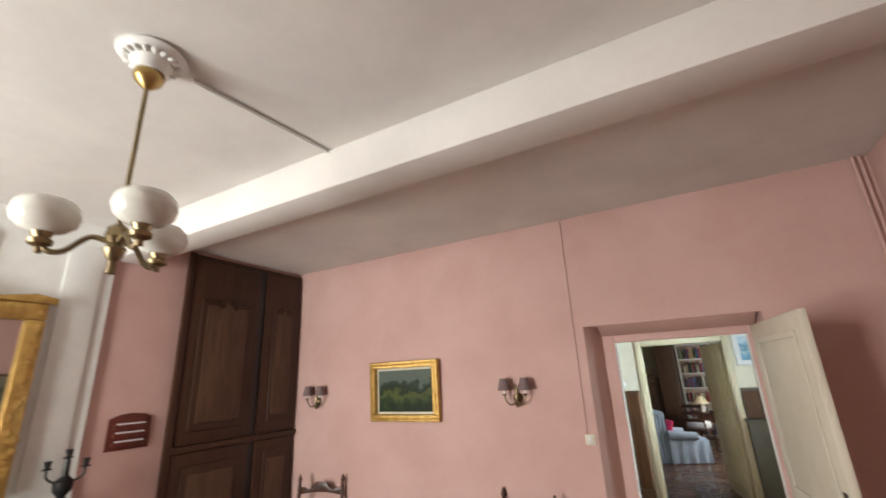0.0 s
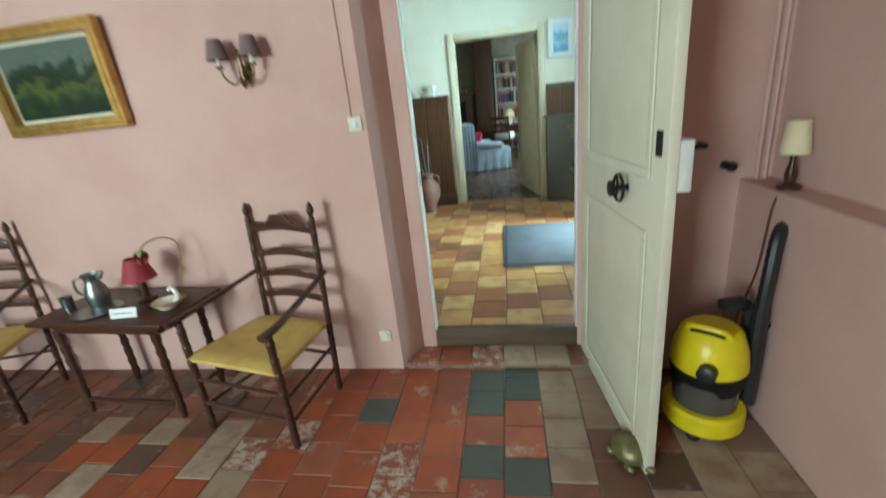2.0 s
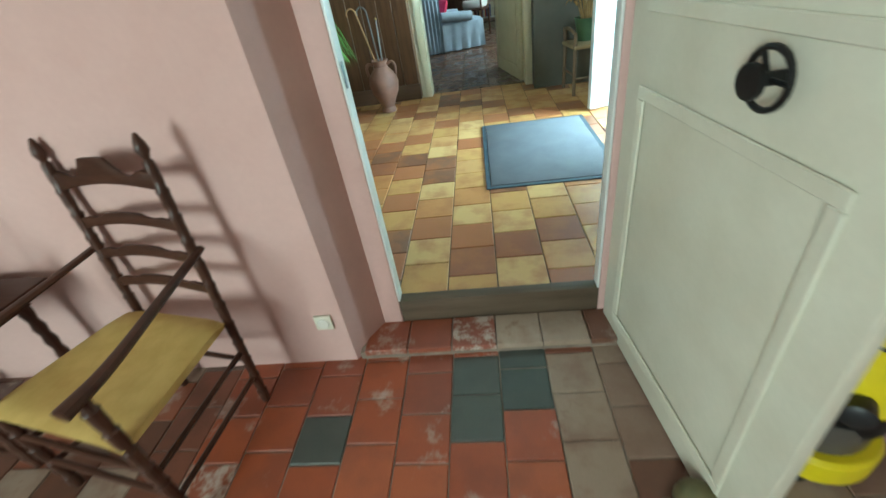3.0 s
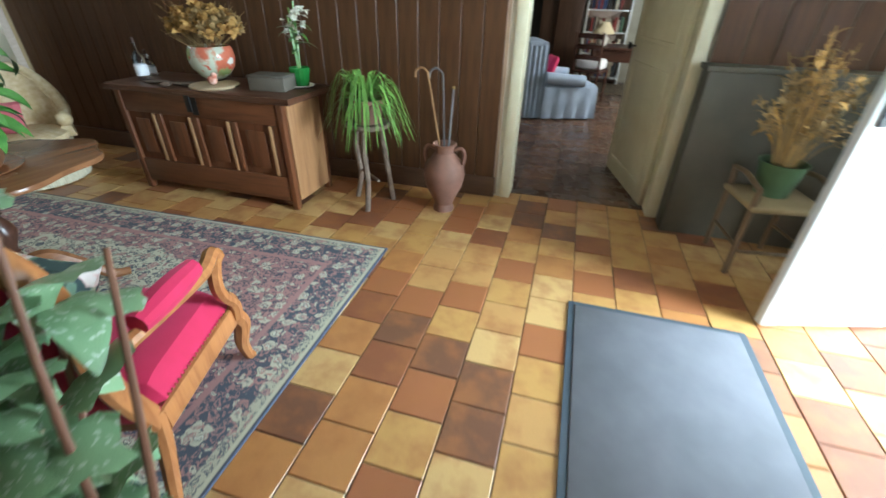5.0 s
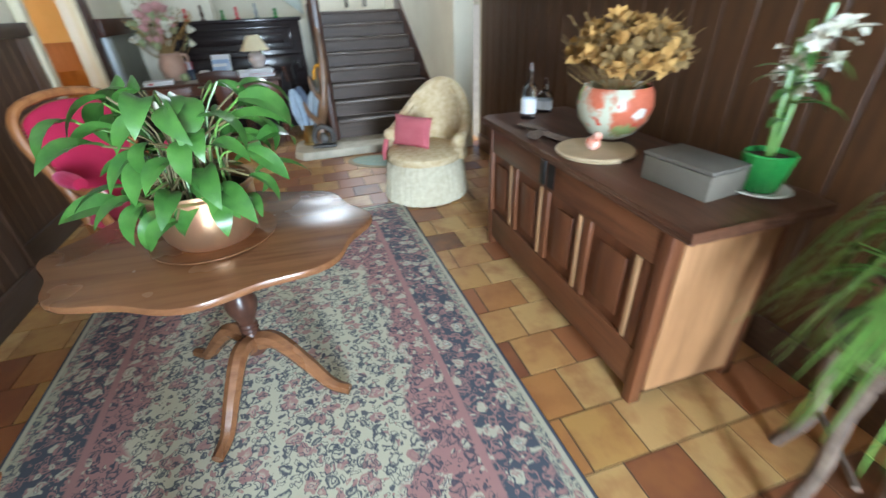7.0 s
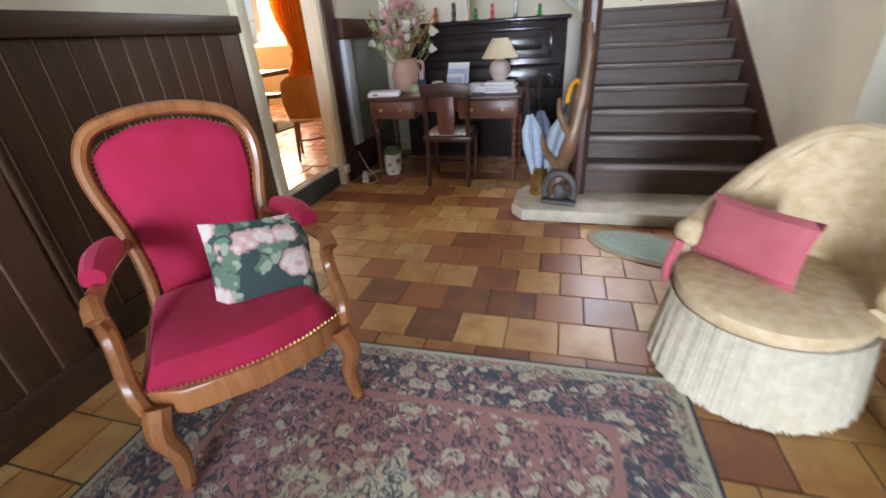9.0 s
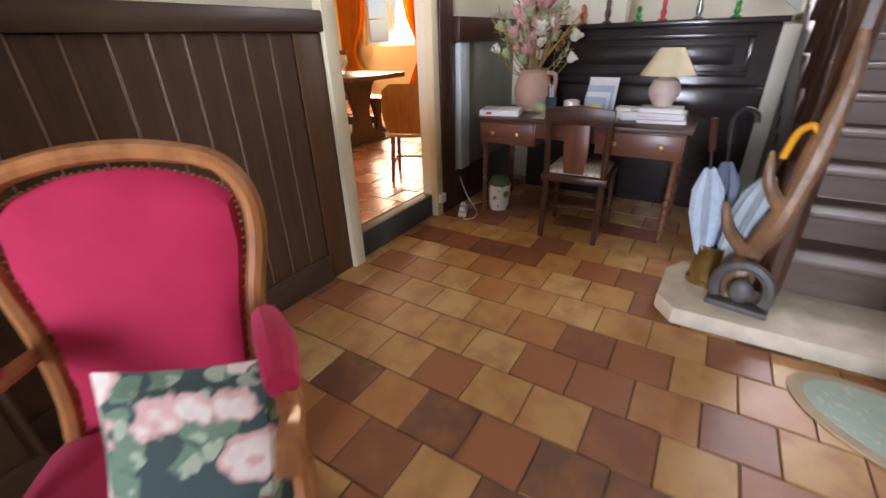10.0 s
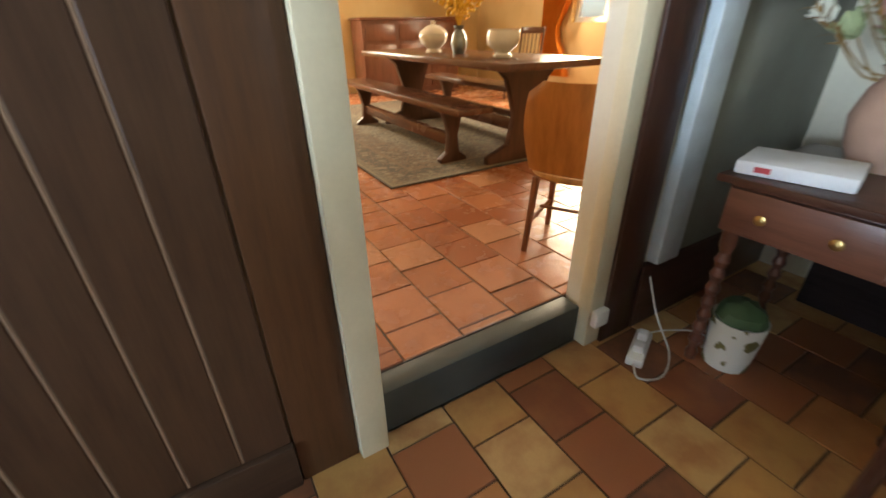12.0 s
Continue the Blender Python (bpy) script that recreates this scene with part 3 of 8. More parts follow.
# south wall of the hall with the door to the pink room (opening x -0.62..0.36) and the step up
b = box(-3.86, YP, ZP, -0.72, YS, ZC)
box(0.40, YP, ZP, 1.62, YS, ZC, bm=b)
box(-0.72, YP, 2.06, 0.40, YS, ZC, bm=b)
plate([(-0.72, YP), (-0.62, YP + 0.17), (-0.62, YS), (-0.72, YS)], ZP, 2.06, "z", bm=b)
plate([(0.40, YP), (0.40, YS), (0.37, YS), (0.37, YP + 0.17)], ZP, 2.06, "z", bm=b)
plate([(YP, 2.06), (YP + 0.17, 1.99), (YS, 1.99), (YS, 2.06)], -0.62, 0.37, "x", bm=b)
setting("wall_pink_north", b, PINK, "faded pink plaster wall with a deep doorway", "wall")
b = box(-3.86, YS + 0.001, 0, -0.62, YS + 0.02, ZC)
box(0.37, YS + 0.001, 0, 1.62, YS + 0.02, ZC, bm=b)
box(-0.62, YS + 0.001, 2.0, 0.37, YS + 0.02, ZC, bm=b)
setting("wall_hall_south", b, CREAM, "cream plaster wall above dark panelling", "wall")
b = box(-5.395, 3.05, 0, -3.861, YW, ZC)
box(XW - 0.2, 3.25, 0, -6.33, YD + 0.02, ZC, bm=b)
box(-6.33, 3.25, 2.08, -5.3955, YD + 0.02, ZC, bm=b)
setting("wall_dining_north", b, CREAM, "cream plaster wall round the dining doorway", "wall")
b = box(-3.98, -2.5, ZP, -3.83, YP, ZC)
setting("wall_pink_west", b, PINK, "faded pink plaster wall beside the cupboard", "wall")
b = box(1.13, -2.5, ZP, 1.35, YP, ZC)
box(1.0, -2.4, ZP, 1.13, YP, 0.86, bm=b)
setting("wall_pink_east", b, PINK, "pink plaster wall with a low ledge", "wall")
b = box(-3.98, -2.65, ZP, -3.3, -2.45, ZC)
box(-2.0, -2.65, ZP, 1.35, -2.45, ZC, bm=b)
box(-3.3, -2.65, ZP, -2.0, -2.45, 0.6, bm=b)
box(-3.3, -2.65, 2.5, -2.0, -2.45, ZC, bm=b)
setting("wall_pink_south", b, PINK, "pink plaster wall with a window", "wall")
b = box(-4.0, -2.65, ZC, 1.35, YP + 0.3, ZC + 0.12)
setting("ceiling_pink", b, CEIL, "white painted plaster ceiling", "ceiling")
b = box(-3.83, 1.45, 2.72, 1.13, 1.67, ZC, bev=0.008)
setting("ceiling_beam", b, CEIL, "white painted ceiling beam", "beam")

# hall: north wall with the living room doorway, east wall with the entrance, ceiling
b = box(-5.5, YN, 0, -0.64, YN + 0.2, ZH)
box(0.40, YN, 0, XE + 0.45, YN + 0.2, ZH, bm=b)
box(-0.64, YN, 2.06, 0.40, YN + 0.2, ZH, bm=b)
setting("wall_hall_north", b, CREAM, "cream plaster wall above dark panelling", "wall")
b = box(XE, YS + 0.02, 0, XE + 0.45, 4.95, ZH)
box(XE, 6.06, 0, XE + 0.45, YN, ZH, bm=b)
box(XE, 4.95, 2.35, XE + 0.45, 6.06, ZH, bm=b)
setting("wall_hall_east", b, WHITE, "white plastered thick entrance wall", "wall")
b = box(XW - 1.5, 6.66, 0, -5.5, 6.86, 4.2)
setting("wall_stair", b, CREAM, "cream plaster wall beside the stairs", "wall")
b = box(XW - 0.14, YD + 0.02, 0, XW, 4.3, ZH)
box(XW - 0.14, 4.3, 0, XW, 5.40, 1.25, bm=b)
setting("wall_hall_west", b, CREAM, "cream plaster wall behind the piano", "wall")
b = box(-9.05, 3.3, 0, -8.9, 6.66, 4.2)
setting("wall_landing", b, CREAM, "cream plaster wall of the stair landing", "wall")
b = box(-5.6, YD, ZH, XE + 0.45, YN + 0.1, ZH + 0.12)
box(-9.05, YD - 0.1, 4.1, -5.5, 6.9, 4.2, bm=b)
box(-5.62, YD, ZH, -5.5, 6.7, 4.2, bm=b)
box(XW - 1.4, 3.2, 2.95, -5.5, 3.36, 4.2, bm=b)
setting("ceiling_hall", b, CEIL, "white painted hall ceiling", "ceiling")

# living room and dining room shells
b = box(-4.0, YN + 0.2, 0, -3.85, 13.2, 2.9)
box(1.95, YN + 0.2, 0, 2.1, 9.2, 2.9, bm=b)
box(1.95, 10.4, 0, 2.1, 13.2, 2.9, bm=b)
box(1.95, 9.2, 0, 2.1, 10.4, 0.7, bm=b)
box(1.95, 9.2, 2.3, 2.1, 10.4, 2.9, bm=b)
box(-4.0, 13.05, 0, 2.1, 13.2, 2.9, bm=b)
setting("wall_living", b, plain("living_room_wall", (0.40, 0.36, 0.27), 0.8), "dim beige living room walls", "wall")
b = box(-4.0, YN + 0.1, 2.9, 2.1, 13.2, 3.0)
setting("ceiling_living", b, CEIL, "white painted living room ceiling", "ceiling")
YELLOWWALL = plain("warm_yellow_plaster", (0.72, 0.55, 0.27), 0.8, c2=(0.64, 0.47, 0.22), scale=2)
b = box(-10.4, -3.0, 0.1, -10.2, -0.6, 3.1)
box(-10.4, 0.5, 0.1, -10.2, 3.3, 3.1, bm=b)
box(-10.4, -0.6, 0.1, -10.2, 0.5, 1.15, bm=b)
box(-10.4, -0.6, 2.4, -10.2, 0.5, 3.1, bm=b)
box(-10.4, -3.0, 0.1, -6.7, -2.85, 3.1, bm=b)
box(-5.3, -3.0, 0.1, -3.99, -2.85, 3.1, bm=b)
box(-6.7, -3.0, 0.1, -5.3, -2.85, 0.9, bm=b)
box(-6.7, -3.0, 2.5, -5.3, -2.85, 3.1, bm=b)
box(-4.2, -2.85, 0.1, -3.99, 3.05, 3.1, bm=b)
box(-10.4, 3.05, 0.1, XW - 0.2, 3.3, 3.1, bm=b)
setting("wall_dining", b, YELLOWWALL, "warm yellow dining room walls", "wall")
b = box(-10.4, -3.0, 3.0, -4.0, 3.05, 3.1)
setting("ceiling_dining", b, CEIL, "white painted dining room ceiling", "ceiling")

# outdoors
b = bmesh.new()
bmesh.ops.create_grid(b, x_segments=4, y_segments=4, size=400)
moved(b, Matrix.Translation((0, 0, -0.42)))
setting("ground", b, GRAVEL, "pale sunlit gravel ground", "ground")

# doors, panelling, floors
def boards(name, x0, x1, y0, y1, z0, z1, pitch, mat, gap=0.007, parent=None, bead=None):
    """Upright boards with recessed pale joints, each a piece."""
    n = max(1, round((x1 - x0) / pitch))
    w = (x1 - x0) / n
    me = None
    for i in range(n):
        if me is None:
            o = part("board", box(-w / 2 + gap / 2, y0, z0, w / 2 - gap / 2, y1, z1, bev=0.003, seg=1), mat, parent)
            me = o.data
        else:
            o = new("board", me)
            o.parent = parent
        o.location = (x0 + w * (i + 0.5), 0, 0)
        # pale strip paints in the highlight along a rounded joint
        if bead and i:
            part("joint_bead", box(x0 + w * i - gap / 2, y1 - 0.008, z0, x0 + w * i + gap / 2, y1 - 0.0015, z1, bev=0.002, seg=1), bead, parent)


d = tagged(part("panelling_north", box(-5.42, YN - 0.012, 0.02, -0.74, YN - 0.002, 1.40), GROOVE), "dark brown tongue-and-groove wall panelling", "panelling", "", "structure")
boards("board", -5.40, -0.76, YN - 0.03, YN - 0.008, 0.16, 1.40, 0.155, DARKDADO, parent=d)
part("ledge", box(-5.42, YN - 0.11, 1.40, -0.74, YN - 0.002, 1.435, bev=0.006), DARKDADO_H, d)
part("baseboard", box(-5.41, YN - 0.045, 0.0, -0.75, YN - 0.008, 0.16, bev=0.006), DARKDADO_H, d)
d = tagged(part("panelling_south", box(-3.86, YS + 0.0205, 0.02, -0.80, YS + 0.026, 1.36), GROOVE), "dark brown tongue-and-groove wall panelling", "panelling", "", "structure")
boards("board", -3.85, -0.82, YS + 0.027, YS + 0.043, 0.16, 1.27, 0.125, SOUTHDADO, parent=d, bead=GROOVE)
part("rail", box(-3.87, YS + 0.021, 1.27, -0.80, YS + 0.075, 1.36, bev=0.008), SOUTHDADO_H, d)
part("baseboard", box(-3.87, YS + 0.027, 0.0, -0.81, YS + 0.06, 0.16, bev=0.006), SOUTHDADO_H, d)
part("end_panel", box(-3.875, YW + 0.001, 0.0, -3.8605, YS + 0.055, 1.38, bev=0.003), SOUTHDADO, d)
d = tagged(part("panelling_stairs", box(-5.38, YW + 0.001, 0.02, -3.88, YW + 0.006, 1.36), GROOVE), "dark brown wall panelling with highlights painted pale in its grooves", "panelling", "", "structure")
boards("board", -5.215, -3.88, YW + 0.007, YW + 0.023, 0.16, 1.27, 0.125, SOUTHDADO, parent=d, bead=GROOVE)
part("rail", box(-5.383, YW + 0.002, 1.27, -3.88, YW + 0.055, 1.36, bev=0.008), SOUTHDADO_H, d)
part("stile", box(-5.383, YW + 0.007, 0.0, -5.218, YW + 0.028, 1.268, bev=0.004), DARKDADO, d)
part("baseboard", box(-5.216, YW + 0.007, 0.0, -3.88, YW + 0.040, 0.16, bev=0.006), SOUTHDADO_H, d)


def casing(name, x0, x1, y0, y1, ztop, w, mat, label, cat="door frame"):
    """A door surround: two posts and a head."""
    b = box(x0 - w, y0, 0, x0, y1, ztop + w, bev=0.005)
    box(x1, y0, 0, x1 + w, y1, ztop + w, bev=0.005, bm=b)
    box(x0, y0, ztop, x1, y1, ztop + w, bev=0.005, bm=b)
    return setting(name, b, mat, label, cat)


casing("door_frame_living", -0.63, 0.39, YN - 0.02, YN + 0.22, 2.05, 0.075, CREAMPAINT, "cream painted living room door frame")
casing("door_frame_dining", -6.31, -5.47, YD - 0.03, YD + 0.03, 2.05, 0.085, CREAMPAINT, "cream painted dining room door frame")
b = box(-0.62, YP + 0.17, ZP, -0.535, YS + 0.02, 1.99, bev=0.005)
box(0.315, YP + 0.17, ZP, 0.37, YS + 0.02, 1.99, bev=0.005, bm=b)
box(-0.535, YP + 0.17, 1.935, 0.315, YS + 0.02, 1.99, bev=0.005, bm=b)
f = setting("door_frame_pink", b, PINK, "pink painted doorway frame with strike plate and lit inner edges in white", "door frame")
# thin white strips put the lit inner edges of the frame into colour
part("lining", box(-0.5345, YP + 0.173, ZP + 0.16, -0.526, YS + 0.047, 1.934, bev=0.002), WHITE, f)
part("lining", box(0.306, YP + 0.173, ZP + 0.16, 0.3145, YS + 0.047, 1.934, bev=0.002), WHITE, f)
part("strike_plate", box(-0.5255, YP + 0.180, 0.90, -0.521, YP + 0.200, 0.98, bev=0.002), PEWTER, f)
b = box(-0.69, YS + 0.021, 0, -0.54, YS + 0.045, 2.06, bev=0.004)
box(0.315, YS + 0.021, 0, 0.44, YS + 0.045, 2.06, bev=0.004, bm=b)
setting("door_lining_hall", b, CREAMPAINT, "cream painted door lining", "door frame")
b = box(-0.535, 3.49, ZP, 0.315, YS + 0.045, 0.002, bev=0.006)
setting("threshold_step", b, wood("threshold_wood", (0.12, 0.085, 0.055), (0.08, 0.055, 0.035), "x", 0.6), "worn dark wooden threshold step", "step")
b = box(-6.31, 3.253, 0, -5.47, YD - 0.02, 0.166, bev=0.006)
setting("dining_step", b, plain("dark_slate_paint", (0.055, 0.065, 0.06), 0.5), "dark painted step up to the dining room", "step")


b = box(-0.70, 3.318, ZP - 0.02, 0.385, 3.488, ZP + 0.036)
sill = setting("doorway_sill", b, PINKGROUT, "raised course of worn red tiles in the doorway", "step")
for i in range(6):
    xa, xb = -0.68 + 0.1865 * i, min(-0.68 + 0.1865 * (i + 1) - 0.005, 0.38)
    part("tile", box(xa, 3.314, ZP + 0.018, xb, 3.487, ZP + 0.046, bev=0.004, seg=1), (REDTILE, REDTILE, FLAKETILE, PALETILE, PALETILE, BROWNTILE)[i], sill)


def salon_door():
    """The ivory door of the pink room: local x along the leaf from its hinge, y its thickness."""
    d = thing("door_pink", pose(0.35, 3.47, ZP + 0.012, 0, 0, -83.5), "open ivory painted panelled wooden door", "door", "", "structure")
    w, h, t = 0.88, 2.13, 0.036
    part("leaf", box(0, -t / 2, 0, w, t / 2, h, bev=0.004), IVORY, d)
    for z0, z1 in ((0.10, 0.98), (1.16, 2.04)):
        for s in (-1, 1):
            b = bmesh.new()
            for xa, xb, za, zb in ((0.10, w - 0.10, z0, z0 + 0.035), (0.10, w - 0.10, z1 - 0.035, z1), (0.10, 0.135, z0 + 0.035, z1 - 0.035), (w - 0.135, w - 0.10, z0 + 0.035, z1 - 0.035)):
                box(xa, s * t / 2 - 0.002, za, xb, s * t / 2 + s * 0.010, zb, bev=0.003, bm=b, seg=1)
            part("panel_moulding", b, IVORY, d)
    b = box(w - 0.11, t / 2 + 0.001, 1.13, w - 0.005, t / 2 + 0.045, 1.29, bev=0.004)
    lock = part("lock_box", b, WHITE, d, "white painted rim lock")
    part("handle", tube([(w - 0.05, t / 2 + 0.045, 1.26), (w - 0.05, t / 2 + 0.10, 1.26), (w - 0.10, t / 2 + 0.11, 1.26)], 0.009), IRON, lock)
    part("keyhole_plate", box(w - 0.075, -t / 2 - 0.004, 1.24, w - 0.035, -t / 2 - 0.0005, 1.32, bev=0.001, seg=1), IRON, d)
    b = lathe([(0.0, 0.0), (0.012, 0.0), (0.012, 0.055), (0.03, 0.058), (0.03, 0.068), (0, 0.07)], 14)
    moved(b, pose(w - 0.29, -t / 2, 1.10, 90, 0, 0))
    kn = part("knob", b, IRON, d)
    ring = [(w - 0.29 + 0.05 * math.cos(a), -t / 2 - 0.035, 1.10 + 0.05 * math.sin(a)) for a in [2 * math.pi * k / 20 for k in range(21)]]
    b = tube(ring, 0.006, 6)
    for a in (0, 2.09, 4.19):
        tube([(w - 0.29, -t / 2 - 0.035, 1.10), (w - 0.29 + 0.05 * math.cos(a), -t / 2 - 0.035, 1.10 + 0.05 * math.sin(a))], 0.005, 6, bm=b)
    part("wheel_handle", b, IRON, kn)
    return d


salon_door()


def living_door():
    d = thing("door_living", pose(0.375, YN + 0.16, 0.008, 0, 0, 103), "cream painted wooden door standing open", "door", "", "structure")
    part("leaf", box(0, -0.018, 0, 0.92, 0.018, 2.02, bev=0.004), CREAMPAINT, d)
    for z0, z1 in ((0.12, 0.95), (1.1, 1.92)):
        b = bmesh.new()
        for xa, xb, za, zb in ((0.1, 0.82, z0, z0 + 0.03), (0.1, 0.82, z1 - 0.03, z1), (0.1, 0.13, z0 + 0.03, z1 - 0.03), (0.79, 0.82, z0 + 0.03, z1 - 0.03)):
            box(xa, 0.016, za, xb, 0.026, zb, bev=0.003, bm=b, seg=1)
        part("panel_moulding", b, CREAMPAINT, d)
    b = lathe([(0.008, 0), (0.008, 0.03), (0.026, 0.04), (0.028, 0.055), (0, 0.065)], 14)
    part("knob", moved(b, pose(0.86, 0.018, 1.05, -90, 0, 0)), IRON, d)


living_door()


def entrance_door():
    """White glazed entrance leaf; local x from the hinge along the leaf."""
    d = thing("door_entrance", pose(1.58, 6.03, 0.012, 0, 0, 180 + 17), "white painted glazed entrance door standing open", "door", "", "structure")
    w, h, t = 0.82, 2.2, 0.045
    b = box(0, -t / 2, 0, 0.09, t / 2, h, bev=0.004)
    box(w - 0.09, -t / 2, 0, w, t / 2, h, bev=0.004, bm=b)
    for za, zb in ((0, 0.12), (0.80, 0.92), (h - 0.10, h)):
        box(0.09, -t / 2, za, w - 0.09, t / 2, zb, bev=0.004, bm=b)
    box(w / 2 - 0.035, -t / 2, 0.12, w / 2 + 0.035, t / 2, 0.80, bev=0.004, bm=b)
    box(w / 2 - 0.02, -t / 2, 0.92, w / 2 + 0.02, t / 2, h - 0.10, bev=0.004, bm=b)
    part("door_frame", b, DOORWHITE, d)
    for xa, xb in ((0.09, w / 2 - 0.035), (w / 2 + 0.035, w - 0.09)):
        b = box(xa, -0.010, 0.12, xb, 0.010, 0.80)
        for s in (-1, 1):
            q = bmesh.new()
            o = [q.verts.new((x, s * 0.010, z)) for x, z in ((xa + 0.03, 0.15), (xb - 0.03, 0.15), (xb - 0.03, 0.77), (xa + 0.03, 0.77))]
            i = [q.verts.new((x, s * 0.024, z)) for x, z in ((xa + 0.085, 0.215), (xb - 0.085, 0.215), (xb - 0.085, 0.705), (xa + 0.085, 0.705))]
            for k in range(4):
                q.faces.new((o[k], o[(k + 1) % 4], i[(k + 1) % 4], i[k]))
            q.faces.new(i)
            join(b, q)
        part("raised_panel", b, DOORWHITE, d)
    for z in (1.30, 1.70):
        for xa, xb in ((0.0905, w / 2 - 0.0205), (w / 2 + 0.0205, w - 0.0905)):
            part("glazing_bar", box(xa, -0.016, z, xb, 0.016, z + 0.03, bev=0.004, seg=1), DOORWHITE, d)
    for xa, xb in ((0.09, w / 2 - 0.02), (w / 2 + 0.02, w - 0.09)):
        g = part("pane", box(xa, -0.003, 0.92, xb, 0.003, h - 0.10), GLASS, d)
        g.visible_shadow = False
    b = box(w - 0.075, t / 2, 0.98, w - 0.025, t / 2 + 0.012, 1.22, bev=0.003)
    pl = part("handle_plate", b, IRON, d)
    part("lever", tube(spline([(w - 0.05, t / 2 + 0.01, 1.13), (w - 0.05, t / 2 + 0.05, 1.13), (w - 0.10, t / 2 + 0.06, 1.12), (w - 0.17, t / 2 + 0.055, 1.09)], 4), 0.009), IRON, pl)


entrance_door()


def tile_floor(name, x0, x1, y0, y1, px, py, z, near, pick, far_mat, grout, label, stagger=0.5, gap=0.006, th=0.02, seed=3, wob=0.0012, inside=None, line=None, row=None, jitter=0.12):
    """Floor of single fired tiles in staggered columns; near ones are pieces, the rest one joined part."""
    rng = random.Random(seed)
    bb = box(x0, y0, z - 0.12, x1, y1, z - 0.005) if inside is None else box(inside[0], inside[1], z - 0.12, x1, y1, z - 0.005, bm=box(x0, y0, z - 0.12, inside[0], y1, z - 0.005))
    base = setting(name, bb, grout, label, "floor")
    shapes = {}
    far = bmesh.new()
    sh = 0.0 if line is None else (x0 - line) % px
    up = 0.0 if row is None else (y0 - row) % py
    nx = int((x1 - x0 + sh) / px + 0.999)
    for i in range(nx):
        y = y0 - up - py * ((i % 2) * stagger + rng.uniform(0, jitter))
        while y < y1:
            ya, yb = max(y, y0), min(y + py, y1)
            xa, xb = max(x0, x0 + i * px - sh), min(x0 + (i + 1) * px - sh, x1)
            y += py
            if inside and (xa + xb) / 2 > inside[0]:
                ya = max(ya, inside[1])
            if yb - ya < 0.02 or xb - xa < 0.02:
                continue
            cx, cy = (xa + xb) / 2, (ya + yb) / 2
            sx, sy = round(xb - xa - gap, 3), round(yb - ya - gap, 3)
            dz = rng.uniform(-wob, wob)
            r = rng.random()
            if near(cx, cy):
                key = (sx, sy, pick(cx, cy, r).name)
                if key not in shapes:
                    bm = box(-sx / 2, -sy / 2, -th, sx / 2, sy / 2, 0, bev=0.003, seg=1)
                    o = part("tile", bm, pick(cx, cy, r), base)
                    shapes[key] = o.data
                else:
                    o = new("tile", shapes[key])
                    o.parent = base
                o.matrix_basis = pose(cx, cy, z + dz, rng.uniform(-0.25, 0.25), rng.uniform(-0.25, 0.25), 0)
            else:
                vs = [far.verts.new(p) for p in ((cx - sx / 2, cy - sy / 2, z - th), (cx + sx / 2, cy - sy / 2, z - th), (cx + sx / 2, cy + sy / 2, z - th), (cx - sx / 2, cy + sy / 2, z - th), (cx - sx / 2 + 0.002, cy - sy / 2 + 0.002, z + dz), (cx + sx / 2 - 0.002, cy - sy / 2 + 0.002, z + dz), (cx + sx / 2 - 0.002, cy + sy / 2 - 0.002, z + dz), (cx - sx / 2 + 0.002, cy + sy / 2 - 0.002, z + dz))]
                for f in ((4, 5, 6, 7), (0, 1, 5, 4), (1, 2, 6, 5), (2, 3, 7, 6), (3, 0, 4, 7)):
                    far.faces.new([vs[k] for k in f])
    ft = part("far_tiles", far, far_mat, base, smooth=False)
    ft["kind"] = "stuff"
    return base


SLATES = ((-0.778, 2.86), (-0.213, 3.13), (-0.213, 2.95), (-0.027, 3.07), (-0.027, 3.32), (-0.213, 2.585), (-0.027, 2.67), (-1.71, 2.30), (-2.45, 2.62))
FLAKED = ((-0.585, 2.74), (-0.585, 2.53), (-1.15, 2.74), (-1.34, 2.60), (-1.52, 2.20))


def pink_pick(x, y, r):
    if any(abs(x - a) < 0.09 and abs(y - c) < 0.094 for a, c in SLATES):
        return SLATE
    if any(abs(x - a) < 0.09 and abs(y - c) < 0.094 for a, c in FLAKED):
        return FLAKETILE
    if x > 0.06:
        return PALETILE if r < 0.75 else BROWNTILE
    if x > -1.15:
        return PALETILE if r < 0.04 and y < 2.6 else REDTILE
    return PALETILE if r < 0.12 else (REDTILE if r < 0.3 + max(0.0, 2.9 - y) else BROWNTILE)


